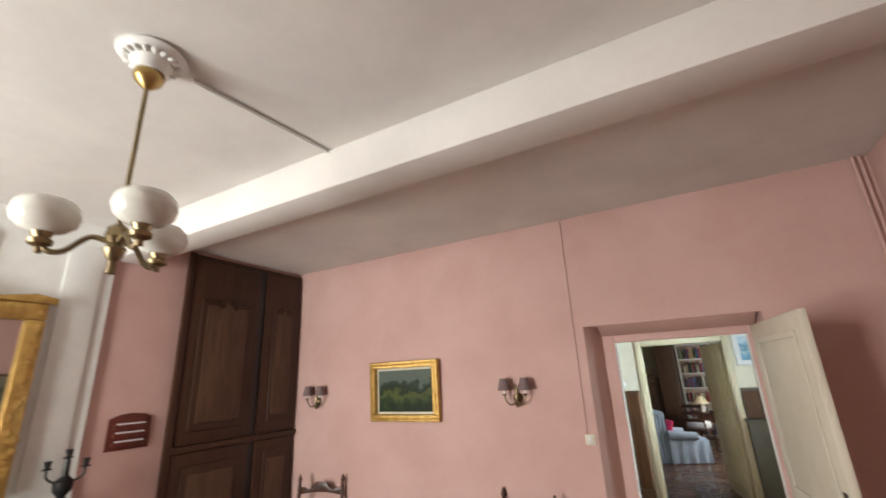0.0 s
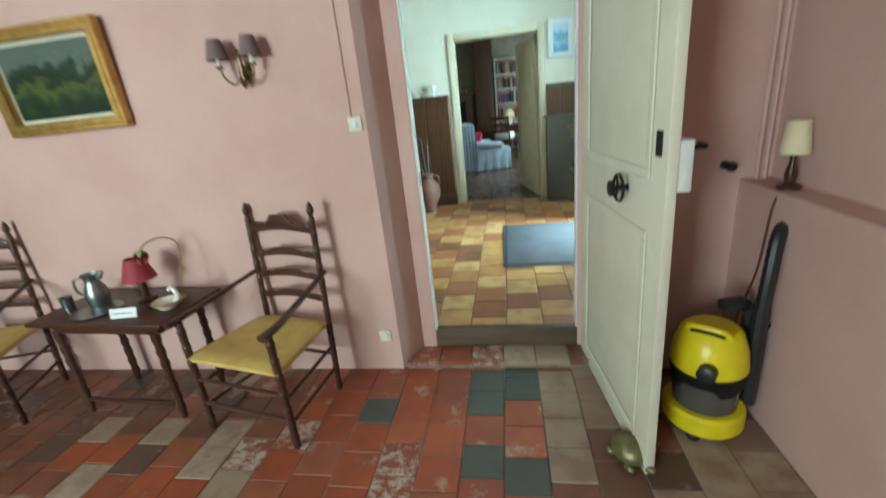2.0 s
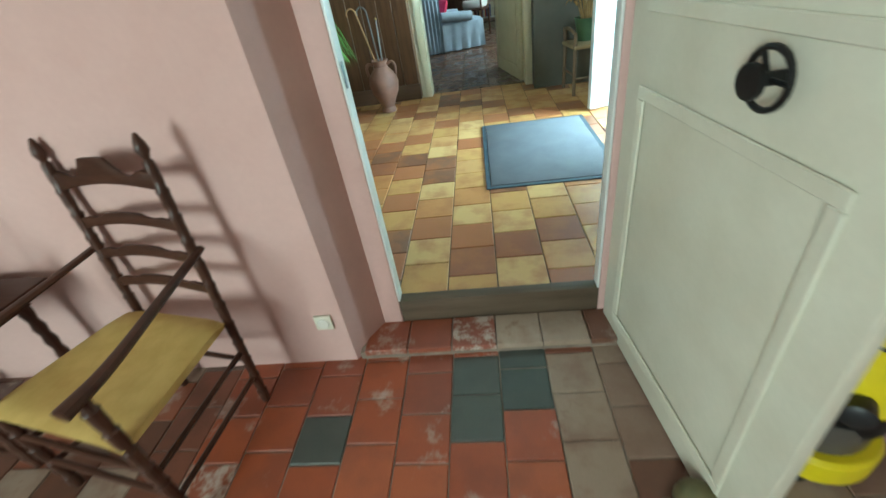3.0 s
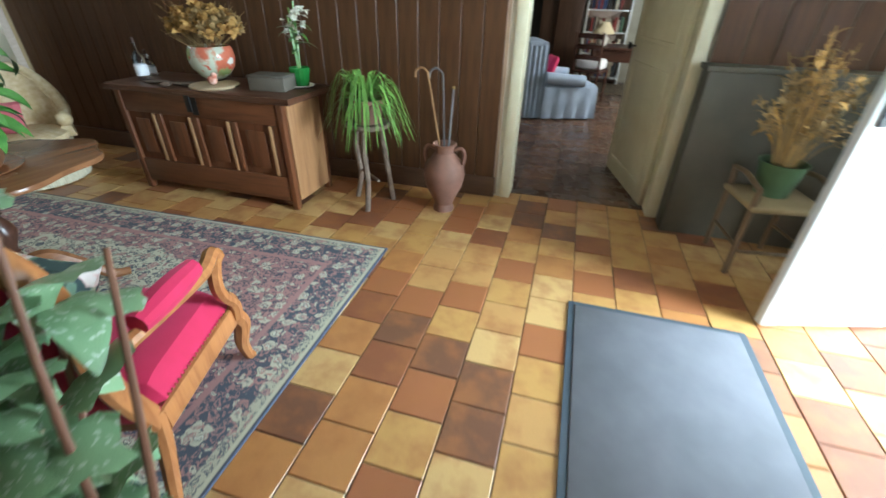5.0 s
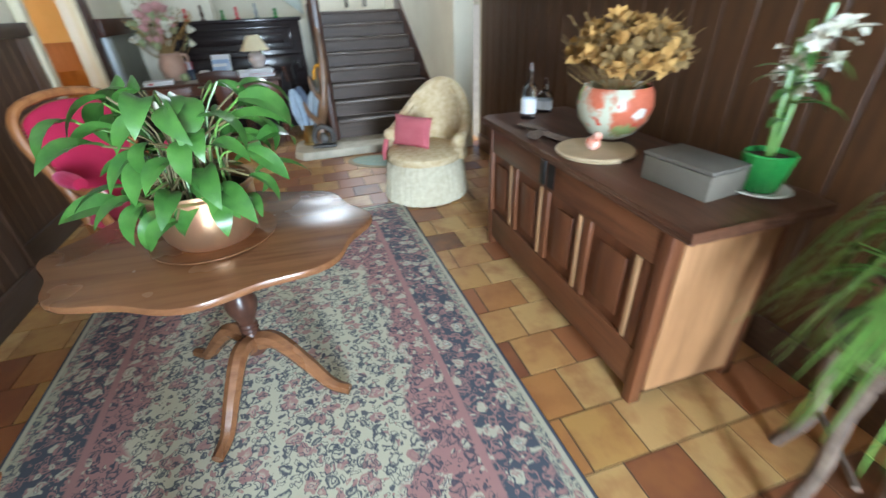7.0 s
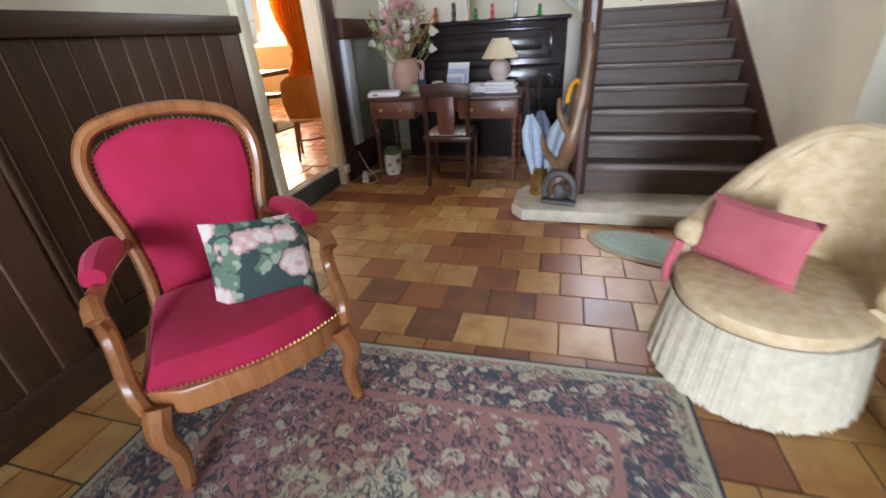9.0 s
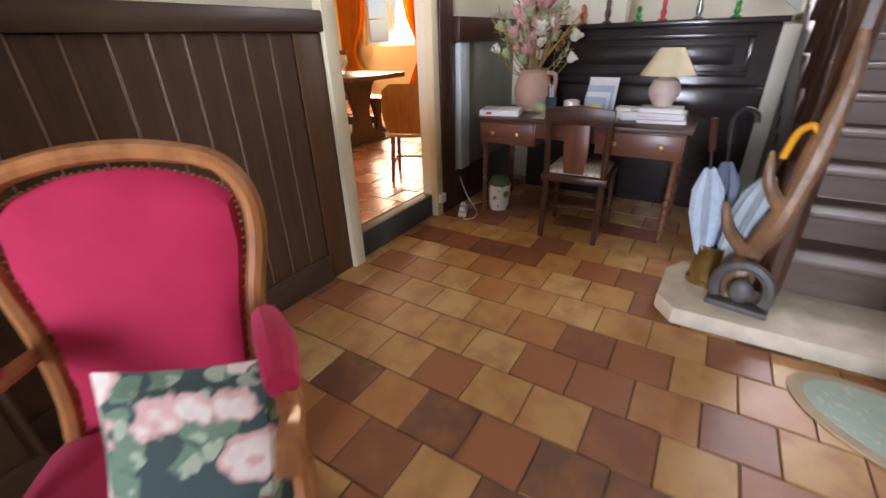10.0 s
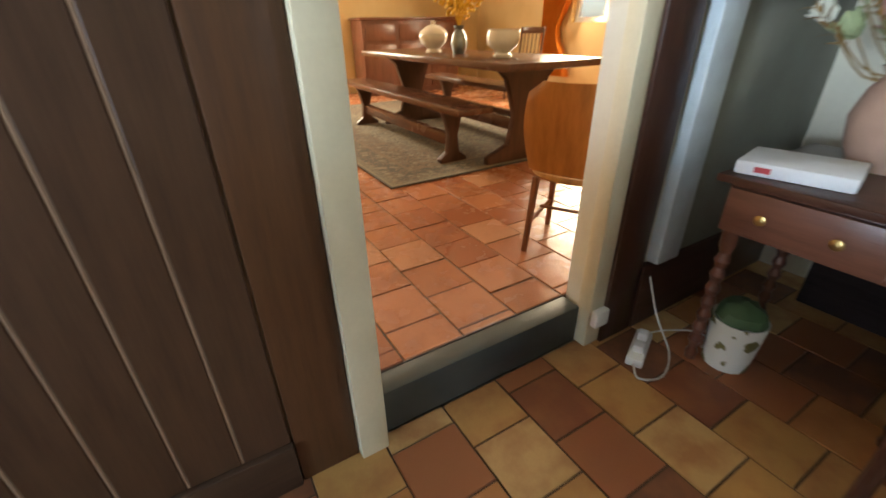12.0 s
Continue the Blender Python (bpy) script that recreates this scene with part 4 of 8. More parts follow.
def build_floors():
    tile_floor("floor_hall", XW, XE + 0.45, YD - 0.02, YN + 0.1, 0.2235, 0.2255, 0.0, lambda x, y: (-1.6 < x < 0.95 and 3.6 < y < 6.9) or (-5.7 < x < -4.4 and 3.4 < y < 5.6), lambda x, y, r: HALLTILE, HALLTILE_I, GROUT, "ochre and brown flamed terracotta tile floor", seed=11, inside=(-3.86, YS + 0.022), gap=0.0042, line=-0.320, row=4.209, jitter=0.02)
    tile_floor("floor_pink", -3.9, 1.13, -2.5, 3.49, 0.1865, 0.186, ZP, lambda x, y: -2.3 < x and y > 1.75, pink_pick, BROWNTILE_I, PINKGROUT, "worn red, slate and pale tile floor", stagger=0.3, seed=5, wob=0.002, gap=0.005, line=-0.306, row=2.557, jitter=0.1)
    tile_floor("floor_dining", -10.3, -4.1, -2.9, 3.25, 0.235, 0.235, 0.17, lambda x, y: -8.2 < x < -5.35 and 1.2 < y, lambda x, y, r: DINETILE, DINETILE_I, GROUTDARK, "waxed terracotta tile floor", seed=8, wob=0.0025)
    tile_floor("floor_living", -3.9, 2.0, YN + 0.1, 13.1, 0.30, 0.30, 0.0, lambda x, y: False, lambda x, y, r: HALLTILE, LIVTILE_I, GROUTDARK, "dark waxed tile floor", seed=9)


# stairs
def stairs():
    st = thing("staircase", pose(-6.1, 5.45, 0), "dark oak staircase with a pale stone first step", "staircase", "", "structure")
    run, rise, z0, n = 0.25, 0.15, 0.28, 8
    W = 1.20
    for k in range(n):
        x, z = -run * k, z0 + rise * k
        depth = run + 0.03 if k < n - 1 else 1.5
        part("tread", box(x - depth + 0.03, 0.0, z - 0.032, x + 0.03, W, z, bev=0.008), STAIRWOOD, st)
        part("riser", box(x - 0.02, 0.0, z - rise - (0.0 if k else 0.04), x, W, z - 0.032), STAIRWOOD, st)
    L = run * (n - 1)
    string = [(0.05, 0.09), (0.05, 0.30), (-L, z0 + rise * (n - 1) + 0.10), (-L, z0 + rise * (n - 1) - 0.28), (-0.25, 0.09)]
    part("stringer", plate(string, -0.045, -0.002, "y", 0.004), DARKWOOD_X, st)
    skirt = [(0.10, 0.0), (0.10, 0.34), (-L, z0 + rise * (n - 1) + 0.16), (-L - 0.3, z0 + rise * (n - 1) + 0.16), (-L - 0.3, 0.9)]
    part("wall_skirting", plate(skirt, W + 0.001, W + 0.012, "y", 0.003), DARKWOOD_X, st)
    side = [(-0.26, 0.0), (-0.26, 0.18), (-L, z0 + rise * (n - 1) - 0.285), (-L - 0.12, z0 + rise * (n - 1) - 0.285), (-L - 0.12, 0.0)]
    part("side_panel", plate(side, -0.035, -0.012, "y"), DARKWOOD, st)
    for k in range(9):
        x = -0.35 - 0.155 * k
        h = 0.2 + (0.35 - 0.26 + 0.155 * k) * 0.50
        part("board", box(x - 0.146, -0.046, 0.02, x, -0.036, h, bev=0.003, seg=1), DARKWOOD, st)
    newel = tube([(0.03, -0.02, 0.09), (0.02, -0.02, 0.9), (0.0, -0.02, 1.75)], [0.055, 0.05, 0.05], 10)
    part("newel_post", newel, DARKWOOD, st)
    part("handrail", tube([(0.0, -0.02, 1.15), (-L, -0.02, 2.30)], 0.032, 8), DARKWOOD_X, st)
    for k in range(6):
        x = -0.22 - 0.24 * k
        b = lathe([(0.018, 0), (0.018, 0.1), (0.012, 0.14), (0.024, 0.3), (0.012, 0.52), (0.018, 0.7), (0.018, 0.86)], 8)
        part("baluster", moved(b, Matrix.Translation((x, -0.02, 0.24 - x * 0.72))), DARKWOOD, st)
    return st


stairs()
b = plate([(-5.69, 5.06), (-5.69, 6.62), (-6.5, 6.65), (-6.5, 5.40), (-6.25, 5.38), (-6.22, 5.06), (-6.10, 4.99), (-5.80, 4.98)], 0.0, 0.092, "z", 0.02)
setting("stone_step", b, STONE, "pale worn stone first step", "step")
# upper flight above the piano: pale sloping stringer, treads and rail
up = thing("upper_flight", pose(-7.62, 5.36, 1.37), "upper stair flight with a pale painted stringer", "staircase", "", "structure")
part("stringer", plate([(0.0, -0.06), (-1.9, 1.36), (-1.9, 1.60), (0.0, 0.18)], 0.0, 0.04, "x", 0.004), plain("pale_green_paint", (0.46, 0.50, 0.42), 0.5), up)
part("handrail", tube([(0.0, 0.0, 0.92), (0.0, -1.9, 2.34)], 0.03, 8), DARKWOOD_Y, up)
for k in range(9):
    part("tread", box(-1.2, -0.21 * (k + 1), 0.13 + 0.157 * k, -0.002, -0.21 * k, 0.16 + 0.157 * k, bev=0.005), STAIRWOOD, up)
    part("baluster", tube([(0.0, -0.1 - 0.21 * k, 0.20 + 0.157 * k), (0.0, -0.1 - 0.21 * k, 0.98 + 0.157 * k)], 0.013, 6), DARKWOOD, up)


# ---- hall furniture ----
def velvet_armchair(m, label):
    c = thing("armchair", m, label, "armchair", "red velvet armchairs")
    # seat frame and cushion
    out = [(-0.255, -0.25), (-0.305, 0.20), (-0.20, 0.275), (0.0, 0.30), (0.20, 0.275), (0.305, 0.20), (0.255, -0.25)]
    part("seat_rail", plate(out, 0.255, 0.345, "z", 0.012), CHAIRWOOD, c)
    b = bmesh.new()
    n = 14
    rows = []
    for i in range(n + 1):
        u = 2 * i / n - 1
        row = []
        for j in range(n + 1):
            v = 2 * j / n - 1
            w = 0.245 + 0.045 * (v + 1) / 2
            front = 0.285 - 0.07 * u * u
            y = -0.245 + (v + 1) / 2 * (front + 0.245)
            h = 0.345 + 0.095 * max(0, (1 - u ** 6) * (1 - v ** 6)) ** 0.4
            row.append(b.verts.new((u * w, y, h)))
        rows.append(row)
    for i in range(n):
        for j in range(n):
            b.faces.new((rows[i][j], rows[i + 1][j], rows[i + 1][j + 1], rows[i][j + 1]))
    part("seat", b, VELVET, c, "crimson velvet sprung seat")
    # back: an arched frame leaning backwards, upholstered panel
    def back_pt(u, z):
        lean = -0.25 - 0.17 * ((z - 0.30) / 0.76)
        return (u, lean - 0.03 * math.sin(math.pi * (z - 0.3) / 0.8), z)
    side = [(0.225, 0.30), (0.215, 0.47), (0.235, 0.63), (0.268, 0.78), (0.265, 0.885), (0.215, 0.965), (0.11, 1.0), (0.0, 1.01)]
    arch = [back_pt(-u, z) for u, z in side] + [back_pt(u, z) for u, z in side[-2::-1]]
    part("back_frame", tube(spline(arch, 5), 0.034, 10, flat=0.75), CHAIRWOOD, c)
    inner = [(-u * 0.90, z if z < 0.9 else z - 0.035) for u, z in side] + [(u * 0.90, z if z < 0.9 else z - 0.035) for u, z in side[-2::-1]]
    def upholstery(push):
        b = bmesh.new()
        rings = []
        ctr = (0.0, 0.68)
        for s, dep in ((1.0, 0.0), (0.93, 0.028), (0.75, 0.042), (0.45, 0.048), (0.0, 0.05)):
            if s == 0.0:
                p = back_pt(*ctr)
                rings.append([b.verts.new((p[0], p[1] + push * dep, p[2]))])
            else:
                ring = []
                for u, z in inner:
                    p = back_pt(ctr[0] + (u - ctr[0]) * s, ctr[1] + (z - ctr[1]) * s)
                    ring.append(b.verts.new((p[0], p[1] + push * dep, p[2])))
                rings.append(ring)
        for a, q in zip(rings, rings[1:]):
            k = len(a)
            for i in range(k):
                f = [a[i], a[(i + 1) % k], q[(i + 1) % len(q)], q[i % len(q)]]
                f = list(dict.fromkeys(f))
                if len(f) > 2:
                    b.faces.new(f)
        return b
    part("backrest", upholstery(1), VELVET, c, "crimson velvet padded backrest")
    part("back_cover", upholstery(-0.6), VELVET, c)
    # nails along the back edge
    b = bmesh.new()
    pts = spline([back_pt(u * 0.985, z) for u, z in inner], 6)
    for p in pts[::1]:
        q = blob(0.0045, 0.0045, 0.0045, 6, 4)
        join(b, moved(q, Matrix.Translation((p[0], p[1] + 0.012, p[2]))))
    part("nail_trim", b, BRASS, c)
    b = bmesh.new()
    for i in range(41):
        u = 2 * i / 40 - 1
        q = blob(0.004, 0.004, 0.004, 6, 4)
        join(b, moved(q, Matrix.Translation((u * 0.288, 0.288 - 0.07 * u * u, 0.352))))
    for s in (-1, 1):
        for i in range(24):
            v = i / 23
            q = blob(0.004, 0.004, 0.004, 6, 4)
            join(b, moved(q, Matrix.Translation((s * (0.250 + 0.045 * v), -0.2 + v * 0.41, 0.352))))
    part("seat_nail_trim", b, BRASS, c)
    for s in (-1, 1):
        # arm: rail from the back to a scroll, swept support to the seat
        arm = spline([(s * 0.235, -0.30, 0.60), (s * 0.285, -0.12, 0.605), (s * 0.315, 0.06, 0.60), (s * 0.315, 0.145, 0.615), (s * 0.312, 0.185, 0.585)], 5)
        part("arm_rail", tube(arm, [0.02 + 0.008 * (i / len(arm)) for i in range(len(arm))], 8), CHAIRWOOD, c)
        sup = spline([(s * 0.312, 0.175, 0.60), (s * 0.318, 0.115, 0.53), (s * 0.318, 0.13, 0.46), (s * 0.315, 0.20, 0.37), (s * 0.305, 0.215, 0.29)], 5)
        part("arm_support", tube(sup, 0.024, 8), CHAIRWOOD, c)
        pad = spline([(s * 0.265, -0.22, 0.635), (s * 0.292, -0.10, 0.645), (s * 0.308, 0.03, 0.64)], 5)
        k = len(pad)
        part("arm_pad", tube(pad, [0.030 + 0.012 * math.sin(math.pi * (i + 0.6) / (k + 0.2)) for i in range(k)], 10), VELVET, c, "crimson velvet arm pad")
        leg = spline([(s * 0.275, 0.235, 0.30), (s * 0.292, 0.265, 0.22), (s * 0.275, 0.255, 0.12), (s * 0.280, 0.275, 0.03), (s * 0.285, 0.295, 0.012)], 4)
        part("front_leg", tube(leg, [0.040 - 0.022 * min(1, i / (len(leg) - 3)) for i in range(len(leg))], 8), CHAIRWOOD, c)
        leg = spline([(s * 0.225, -0.245, 0.34), (s * 0.225, -0.27, 0.2), (s * 0.23, -0.34, 0.01)], 4)
        part("back_leg", tube(leg, [0.03 - 0.010 * i / len(leg) for i in range(len(leg))], 8), CHAIRWOOD, c)
    return c


RUGTOP = 0.014
velvet_armchair(facing(-1.58, 4.46, -0.39, 0.92, RUGTOP), "crimson velvet walnut armchair with a floral cushion on it")
velvet_armchair(facing(-3.91, 4.23, 0.64, 0.77, RUGTOP), "crimson velvet walnut armchair beside the dark panelling")


def cushion(m, w, t, mat, label, group=""):
    c = tagged(part("cushion", pillow(w, w, t), mat), label, "cushion", group)
    c.matrix_basis = m
    return c


CUSH = "floral square cushion with pink roses on dark green"
cushion(facing(-1.58, 4.46, -0.39, 0.92, RUGTOP) @ pose(-0.12, -0.06, 0.555, -42, 0, -18), 0.36, 0.13, FLORAL, CUSH, "floral cushions")
cushion(facing(-3.91, 4.23, 0.64, 0.77, RUGTOP) @ pose(-0.13, 0.0, 0.505, 20, -5, -6), 0.345, 0.12, FLORAL, CUSH, "floral cushions")

rug = tagged(part("rug", box(-1.53, -0.95, 0, 1.53, 0.95, 0.012, bev=0.004, seg=1), RUG), "worn cream, rose and navy patterned carpet", "rug")
rug.matrix_basis = pose(-2.735, 4.88, 0.002, 0, 0, 1.6)
mat = thing("door_mat", pose(0.302, 5.085, 0.001), "grey ribbed entrance mat with a dark rubber edge", "mat")
part("mat_surface", box(-0.385, -0.57, 0, 0.385, 0.57, 0.012, bev=0.003), MATGREY, mat)
b = bmesh.new()
for xa, ya, xb, yb in ((-0.418, -0.603, -0.386, 0.603), (0.386, -0.603, 0.418, 0.603), (-0.386, -0.603, 0.386, -0.571), (-0.386, 0.571, 0.386, 0.603)):
    box(xa, ya, 0, xb, yb, 0.007, bev=0.002, bm=b, seg=1)
part("rubber_edge", b, MATEDGE, mat)


def coffer():
    c = thing("chest", pose(-2.775, 6.43, 0), "old carved oak chest with four raised panels", "chest")
    W, D, H = 0.70, 0.25, 0.76
    part("body", box(-W + 0.02, -D + 0.025, 0.09, W - 0.02, D - 0.01, H - 0.01), CHESTWOOD, c)
    lid = box(-W - 0.05, -D - 0.035, H, W + 0.085, D + 0.02, H + 0.042)
    bmesh.ops.subdivide_edges(lid, edges=lid.edges[:], cuts=14, use_grid_fill=True)
    rl = random.Random(17)
    for v in lid.verts:
        if v.co.z > H + 0.04 and (v.co.y < -D - 0.03 or v.co.x > W + 0.08):
            v.co.z -= rl.uniform(0.004, 0.016)
            v.co.y += rl.uniform(0.0, 0.006)
        elif v.co.y < -D - 0.03 or v.co.x > W + 0.08:
            v.co += Vector((rl.uniform(-0.004, 0.0) if v.co.x > W else 0, rl.uniform(0.0, 0.006), 0))
    part("lid", lid, CHESTLID, c, "thick dark worn oak lid", angle=0.9)
    for s in (-1, 1):
        part("corner_post", box(s * W - 0.045 if s > 0 else -W, -D, 0.0, W if s > 0 else -W + 0.045, -D + 0.05, H, bev=0.004), CHESTWOOD_Z, c)
        part("back_post", box(s * W - 0.05 if s > 0 else -W, D - 0.05, 0.0, W if s > 0 else -W + 0.05, D, H, bev=0.004), CHESTWOOD_Z, c)
    # the right end board is paler than the left one
    part("end_board", box(W - 0.018, -D + 0.052, 0.06, W + 0.006, D - 0.052, H - 0.002, bev=0.003), CHESTEND, c, "pale end board")
    part("end_board", box(-W - 0.002, -D + 0.052, 0.06, -W + 0.018, D - 0.052, H - 0.002, bev=0.003), CHESTWOOD_Z, c)
    part("top_rail", box(-W + 0.047, -D + 0.004, H - 0.15, W - 0.047, -D + 0.04, H - 0.003, bev=0.003), CHESTWOOD, c)
    part("bottom_rail", box(-W + 0.047, -D + 0.004, 0.065, W - 0.047, -D + 0.04, 0.245, bev=0.003), CHESTWOOD, c)
    xs = [-W + 0.047, -0.34, -0.015, 0.31, W - 0.047]
    for i in range(4):
        xa, xb = xs[i], xs[i + 1]
        part("stile", box(xb - 0.055, -D + 0.006, 0.247, xb - 0.004, -D + 0.04, H - 0.152, bev=0.003), CHESTWOOD_Z, c)
        # paler strip along the right of each panel
        part("worn_bead", box(xb - 0.088, -D + 0.004, 0.25, xb - 0.060, -D + 0.034, H - 0.155, bev=0.005), CHESTPALE, c, "pale moulding")
        b = box(xa + 0.012, -D + 0.022, 0.25, xb - 0.092, -D + 0.03, H - 0.155)
        box(xa + 0.055, -D + 0.010, 0.30, xb - 0.13, -D + 0.0215, H - 0.20, bev=0.006, bm=b)
        part("panel", b, CHESTWOOD_Z, c)
    part("lock_plate", box(-0.035, -D + 0.0, H - 0.13, 0.02, -D + 0.0035, H - 0.01, bev=0.001, seg=1), IRON, c)
    part("hasp", box(-0.03, -D - 0.045, H - 0.10, 0.015, -D - 0.037, H + 0.01, bev=0.002), IRON, c)
    return c


coffer()


def pedestal_table():
    t = thing("pedestal_table", pose(-2.68, 4.83, RUGTOP, 0, 0, -4), "oval walnut tripod table with a scalloped edge", "table")
    out = []
    for k in range(72):
        a = 2 * math.pi * k / 72
        r = 1 + 0.045 * math.cos(8 * a)
        out.append((0.395 * r * math.cos(a), 0.51 * r * math.sin(a)))
    part("tabletop", plate(out, 0.668, 0.695, "z", 0.009), WALNUT, t, "polished scalloped walnut top")
    part("apron", plate([(x * 0.5, y * 0.5) for x, y in out], 0.635, 0.666, "z"), DARKWOOD, t)
    prof = [(0.03, 0.16), (0.045, 0.17), (0.05, 0.22), (0.035, 0.25), (0.03, 0.27), (0.036, 0.28), (0.030, 0.29), (0.036, 0.30), (0.030, 0.31), (0.034, 0.33), (0.056, 0.38), (0.06, 0.41), (0.045, 0.45), (0.028, 0.48), (0.042, 0.49), (0.030, 0.505), (0.042, 0.52), (0.030, 0.535), (0.046, 0.56), (0.05, 0.60), (0.06, 0.634)]
    part("column", lathe(prof, 20), DARKWOOD, t)
    for a in (-28, -107, 146):
        leg = spline([(0, 0.02, 0.22), (0, 0.11, 0.235), (0, 0.22, 0.14), (0, 0.31, 0.045), (0, 0.39, 0.028)], 5)
        k = len(leg)
        part("foot", moved(tube(leg, [0.038 - 0.018 * i / k for i in range(k)], 8, flat=1.1), pose(0, 0, 0, 0, 0, a)), WALNUT, t)
    return t


pedestal_table()


def leafy_plant(m):
    p = thing("peace_lily", m, "green leafy house plant in a copper pot", "plant")
    prof = [(0.0, 0.0), (0.125, 0.0), (0.145, 0.03), (0.158, 0.10), (0.160, 0.17), (0.172, 0.185), (0.172, 0.195), (0.158, 0.192), (0.150, 0.14), (0.0, 0.13)]
    part("pot", lathe(prof, 32, close=False), COPPER, p, "round copper pot")
    part("soil", lathe([(0.0, 0.162), (0.152, 0.155)], 24, close=False), SOIL, p)
    rng = random.Random(21)
    for k in range(78):
        a = k * 137.5 + rng.uniform(-20, 20)
        rad = rng.uniform(0.02, 0.10)
        tall = rng.uniform(-0.03, 0.31)
        out = rng.uniform(0.04, 0.15)
        ca, sa = math.cos(radians(a)), math.sin(radians(a))
        base = Vector((rad * ca, rad * sa, 0.15))
        top = Vector(((rad + out) * ca, (rad + out) * sa, 0.17 + tall))
        mid = (base + top) / 2 + Vector((-0.04 * ca, -0.04 * sa, 0.05))
        pts = spline([base, mid, top], 4)
        L = rng.uniform(0.13, 0.21)
        lf = leaf_blade(L, L * rng.uniform(0.38, 0.50), rng.uniform(0.9, 2.6), n=8, fold=0.35)
        moved(lf, Matrix.Translation(top) @ pose(0, 0, 0, rng.uniform(-30, 20), rng.uniform(-35, 35), a - 90 + rng.uniform(-45, 45)))
        s = part("stalk", tube(pts, 0.0035, 5), STEM if k % 3 else LEAFPALE, p)
        part("leaf", lf, LEAF, p)
    for a, r in ((200, 0.05), (330, 0.03)):
        b = blob(0.008, 0.008, 0.028, 8, 6)
        part("flower", moved(b, Matrix.Translation((r * math.cos(a), r * math.sin(a), 0.42))), WHITEPETAL, p)
    return p


leafy_plant(pose(-2.68, 4.83, RUGTOP + 0.7, 0, 0, 30))
pt = tagged(part("tray", lathe([(0, 0), (0.185, 0), (0.20, 0.006), (0.20, 0.010), (0.185, 0.006), (0, 0.005)], 32), WALNUT), "round wooden tray under the copper pot", "tray")
pt.matrix_basis = pose(-2.68, 4.83, RUGTOP + 0.695)


def vessel(name, m, prof, mat, label, cat, group=""):
    v = tagged(part(name, lathe(prof, 24, close=False), mat), label, cat, group)
    v.matrix_basis = m
    return v


ZT = 0.802
# on the chest
def bottle(m, h, r, label):
    prof = [(0, 0), (r, 0), (r, h * 0.55), (r * 0.8, h * 0.66), (r * 0.3, h * 0.78), (r * 0.28, h * 0.95), (r * 0.36, h), (0, h)]
    o = thing("bottle", m, label, "bottle")
    part("glass", lathe(prof, 16), BOTTLEGLASS, o)
    part("label_band", lathe([(r * 1.02, h * 0.12), (r * 1.02, h * 0.42)], 16, close=False), PAPER, o)
    part("stopper", lathe([(0, h), (r * 0.3, h), (r * 0.22, h + 0.03), (0, h + 0.035)], 10), DARKWOOD, o)
    return o


bottle(pose(-3.36, 6.36, ZT), 0.25, 0.042, "tinted glass bottle with a white label")


def dried_bouquet():
    o = thing("flower_vase", pose(-2.80, 6.47, ZT), "painted round vase filled with dried flowers", "vase")
    part("foot", lathe([(0, 0), (0.075, 0), (0.07, 0.015), (0.055, 0.025)], 24), DARKWOOD, o)
    prof = [(0.055, 0.025), (0.10, 0.05), (0.145, 0.11), (0.158, 0.17), (0.15, 0.22), (0.135, 0.245), (0.128, 0.24), (0.14, 0.20), (0.14, 0.12), (0.05, 0.04)]
    part("vase", lathe(prof, 32, close=False), VASEPAINT, o, "round vase painted with red flowers")
    rng = random.Random(31)
    for k in range(130):
        a, r = rng.uniform(0, 2 * math.pi), rng.uniform(0, 1) ** 0.5
        x, y = 0.26 * r * math.cos(a), 0.18 * r * math.sin(a)
        z = 0.30 + 0.17 * math.sqrt(max(0, 1 - r * r)) * rng.uniform(0.5, 1.1)
        b = bmesh.new()
        s = rng.uniform(0.035, 0.06)
        for q in range(12):
            lf = leaf_blade(s * 1.2, s * 0.9, rng.uniform(-0.5, 2.2), n=3)
            join(b, moved(lf, pose(0, 0, 0, rng.uniform(20, 80), 0, q * 40 + rng.uniform(-15, 15))))
        moved(b, pose(x, y, z, rng.uniform(-40, 40), rng.uniform(-40, 40), 0))
        part("flower_head", b, DRIEDTAN if k % 3 else DRIEDSTRAW, o)
    b = bmesh.new()
    for k in range(90):
        a = rng.uniform(0, 2 * math.pi)
        r = rng.uniform(0.12, 0.25)
        tip = (1.3 * r * math.cos(a), r * 0.9 * math.sin(a), rng.uniform(0.3, 0.52))
        tube([(0.05 * math.cos(a), 0.04 * math.sin(a), 0.22), (tip[0] * 0.7, tip[1] * 0.7, tip[2] * 0.85), tip], 0.0014, 4, bm=b)
    part("grass_stalk", b, DRIEDSTRAW, o)
    return o


dried_bouquet()
vessel("wood_slice", pose(-2.70, 6.33, ZT), [(0, 0), (0.16, 0), (0.165, 0.012), (0.158, 0.018), (0, 0.018)], plain("pale_wood_slice", (0.55, 0.42, 0.26), 0.6), "pale wooden slice lying on the chest", "board")
figure = tagged(part("ceramic_flower", moved(join(blob(0.035, 0.03, 0.03, 12, 8), moved(blob(0.022, 0.02, 0.022, 10, 7), Matrix.Translation((0.02, 0, 0.03)))), Matrix.Translation((0, 0, 0.03))), plain("red_white_ceramic", (0.62, 0.14, 0.07), 0.2, c2=(0.8, 0.6, 0.5), scale=30)), "small red and white ceramic ornament", "ornament")
figure.matrix_basis = pose(-2.68, 6.30, ZT + 0.018)
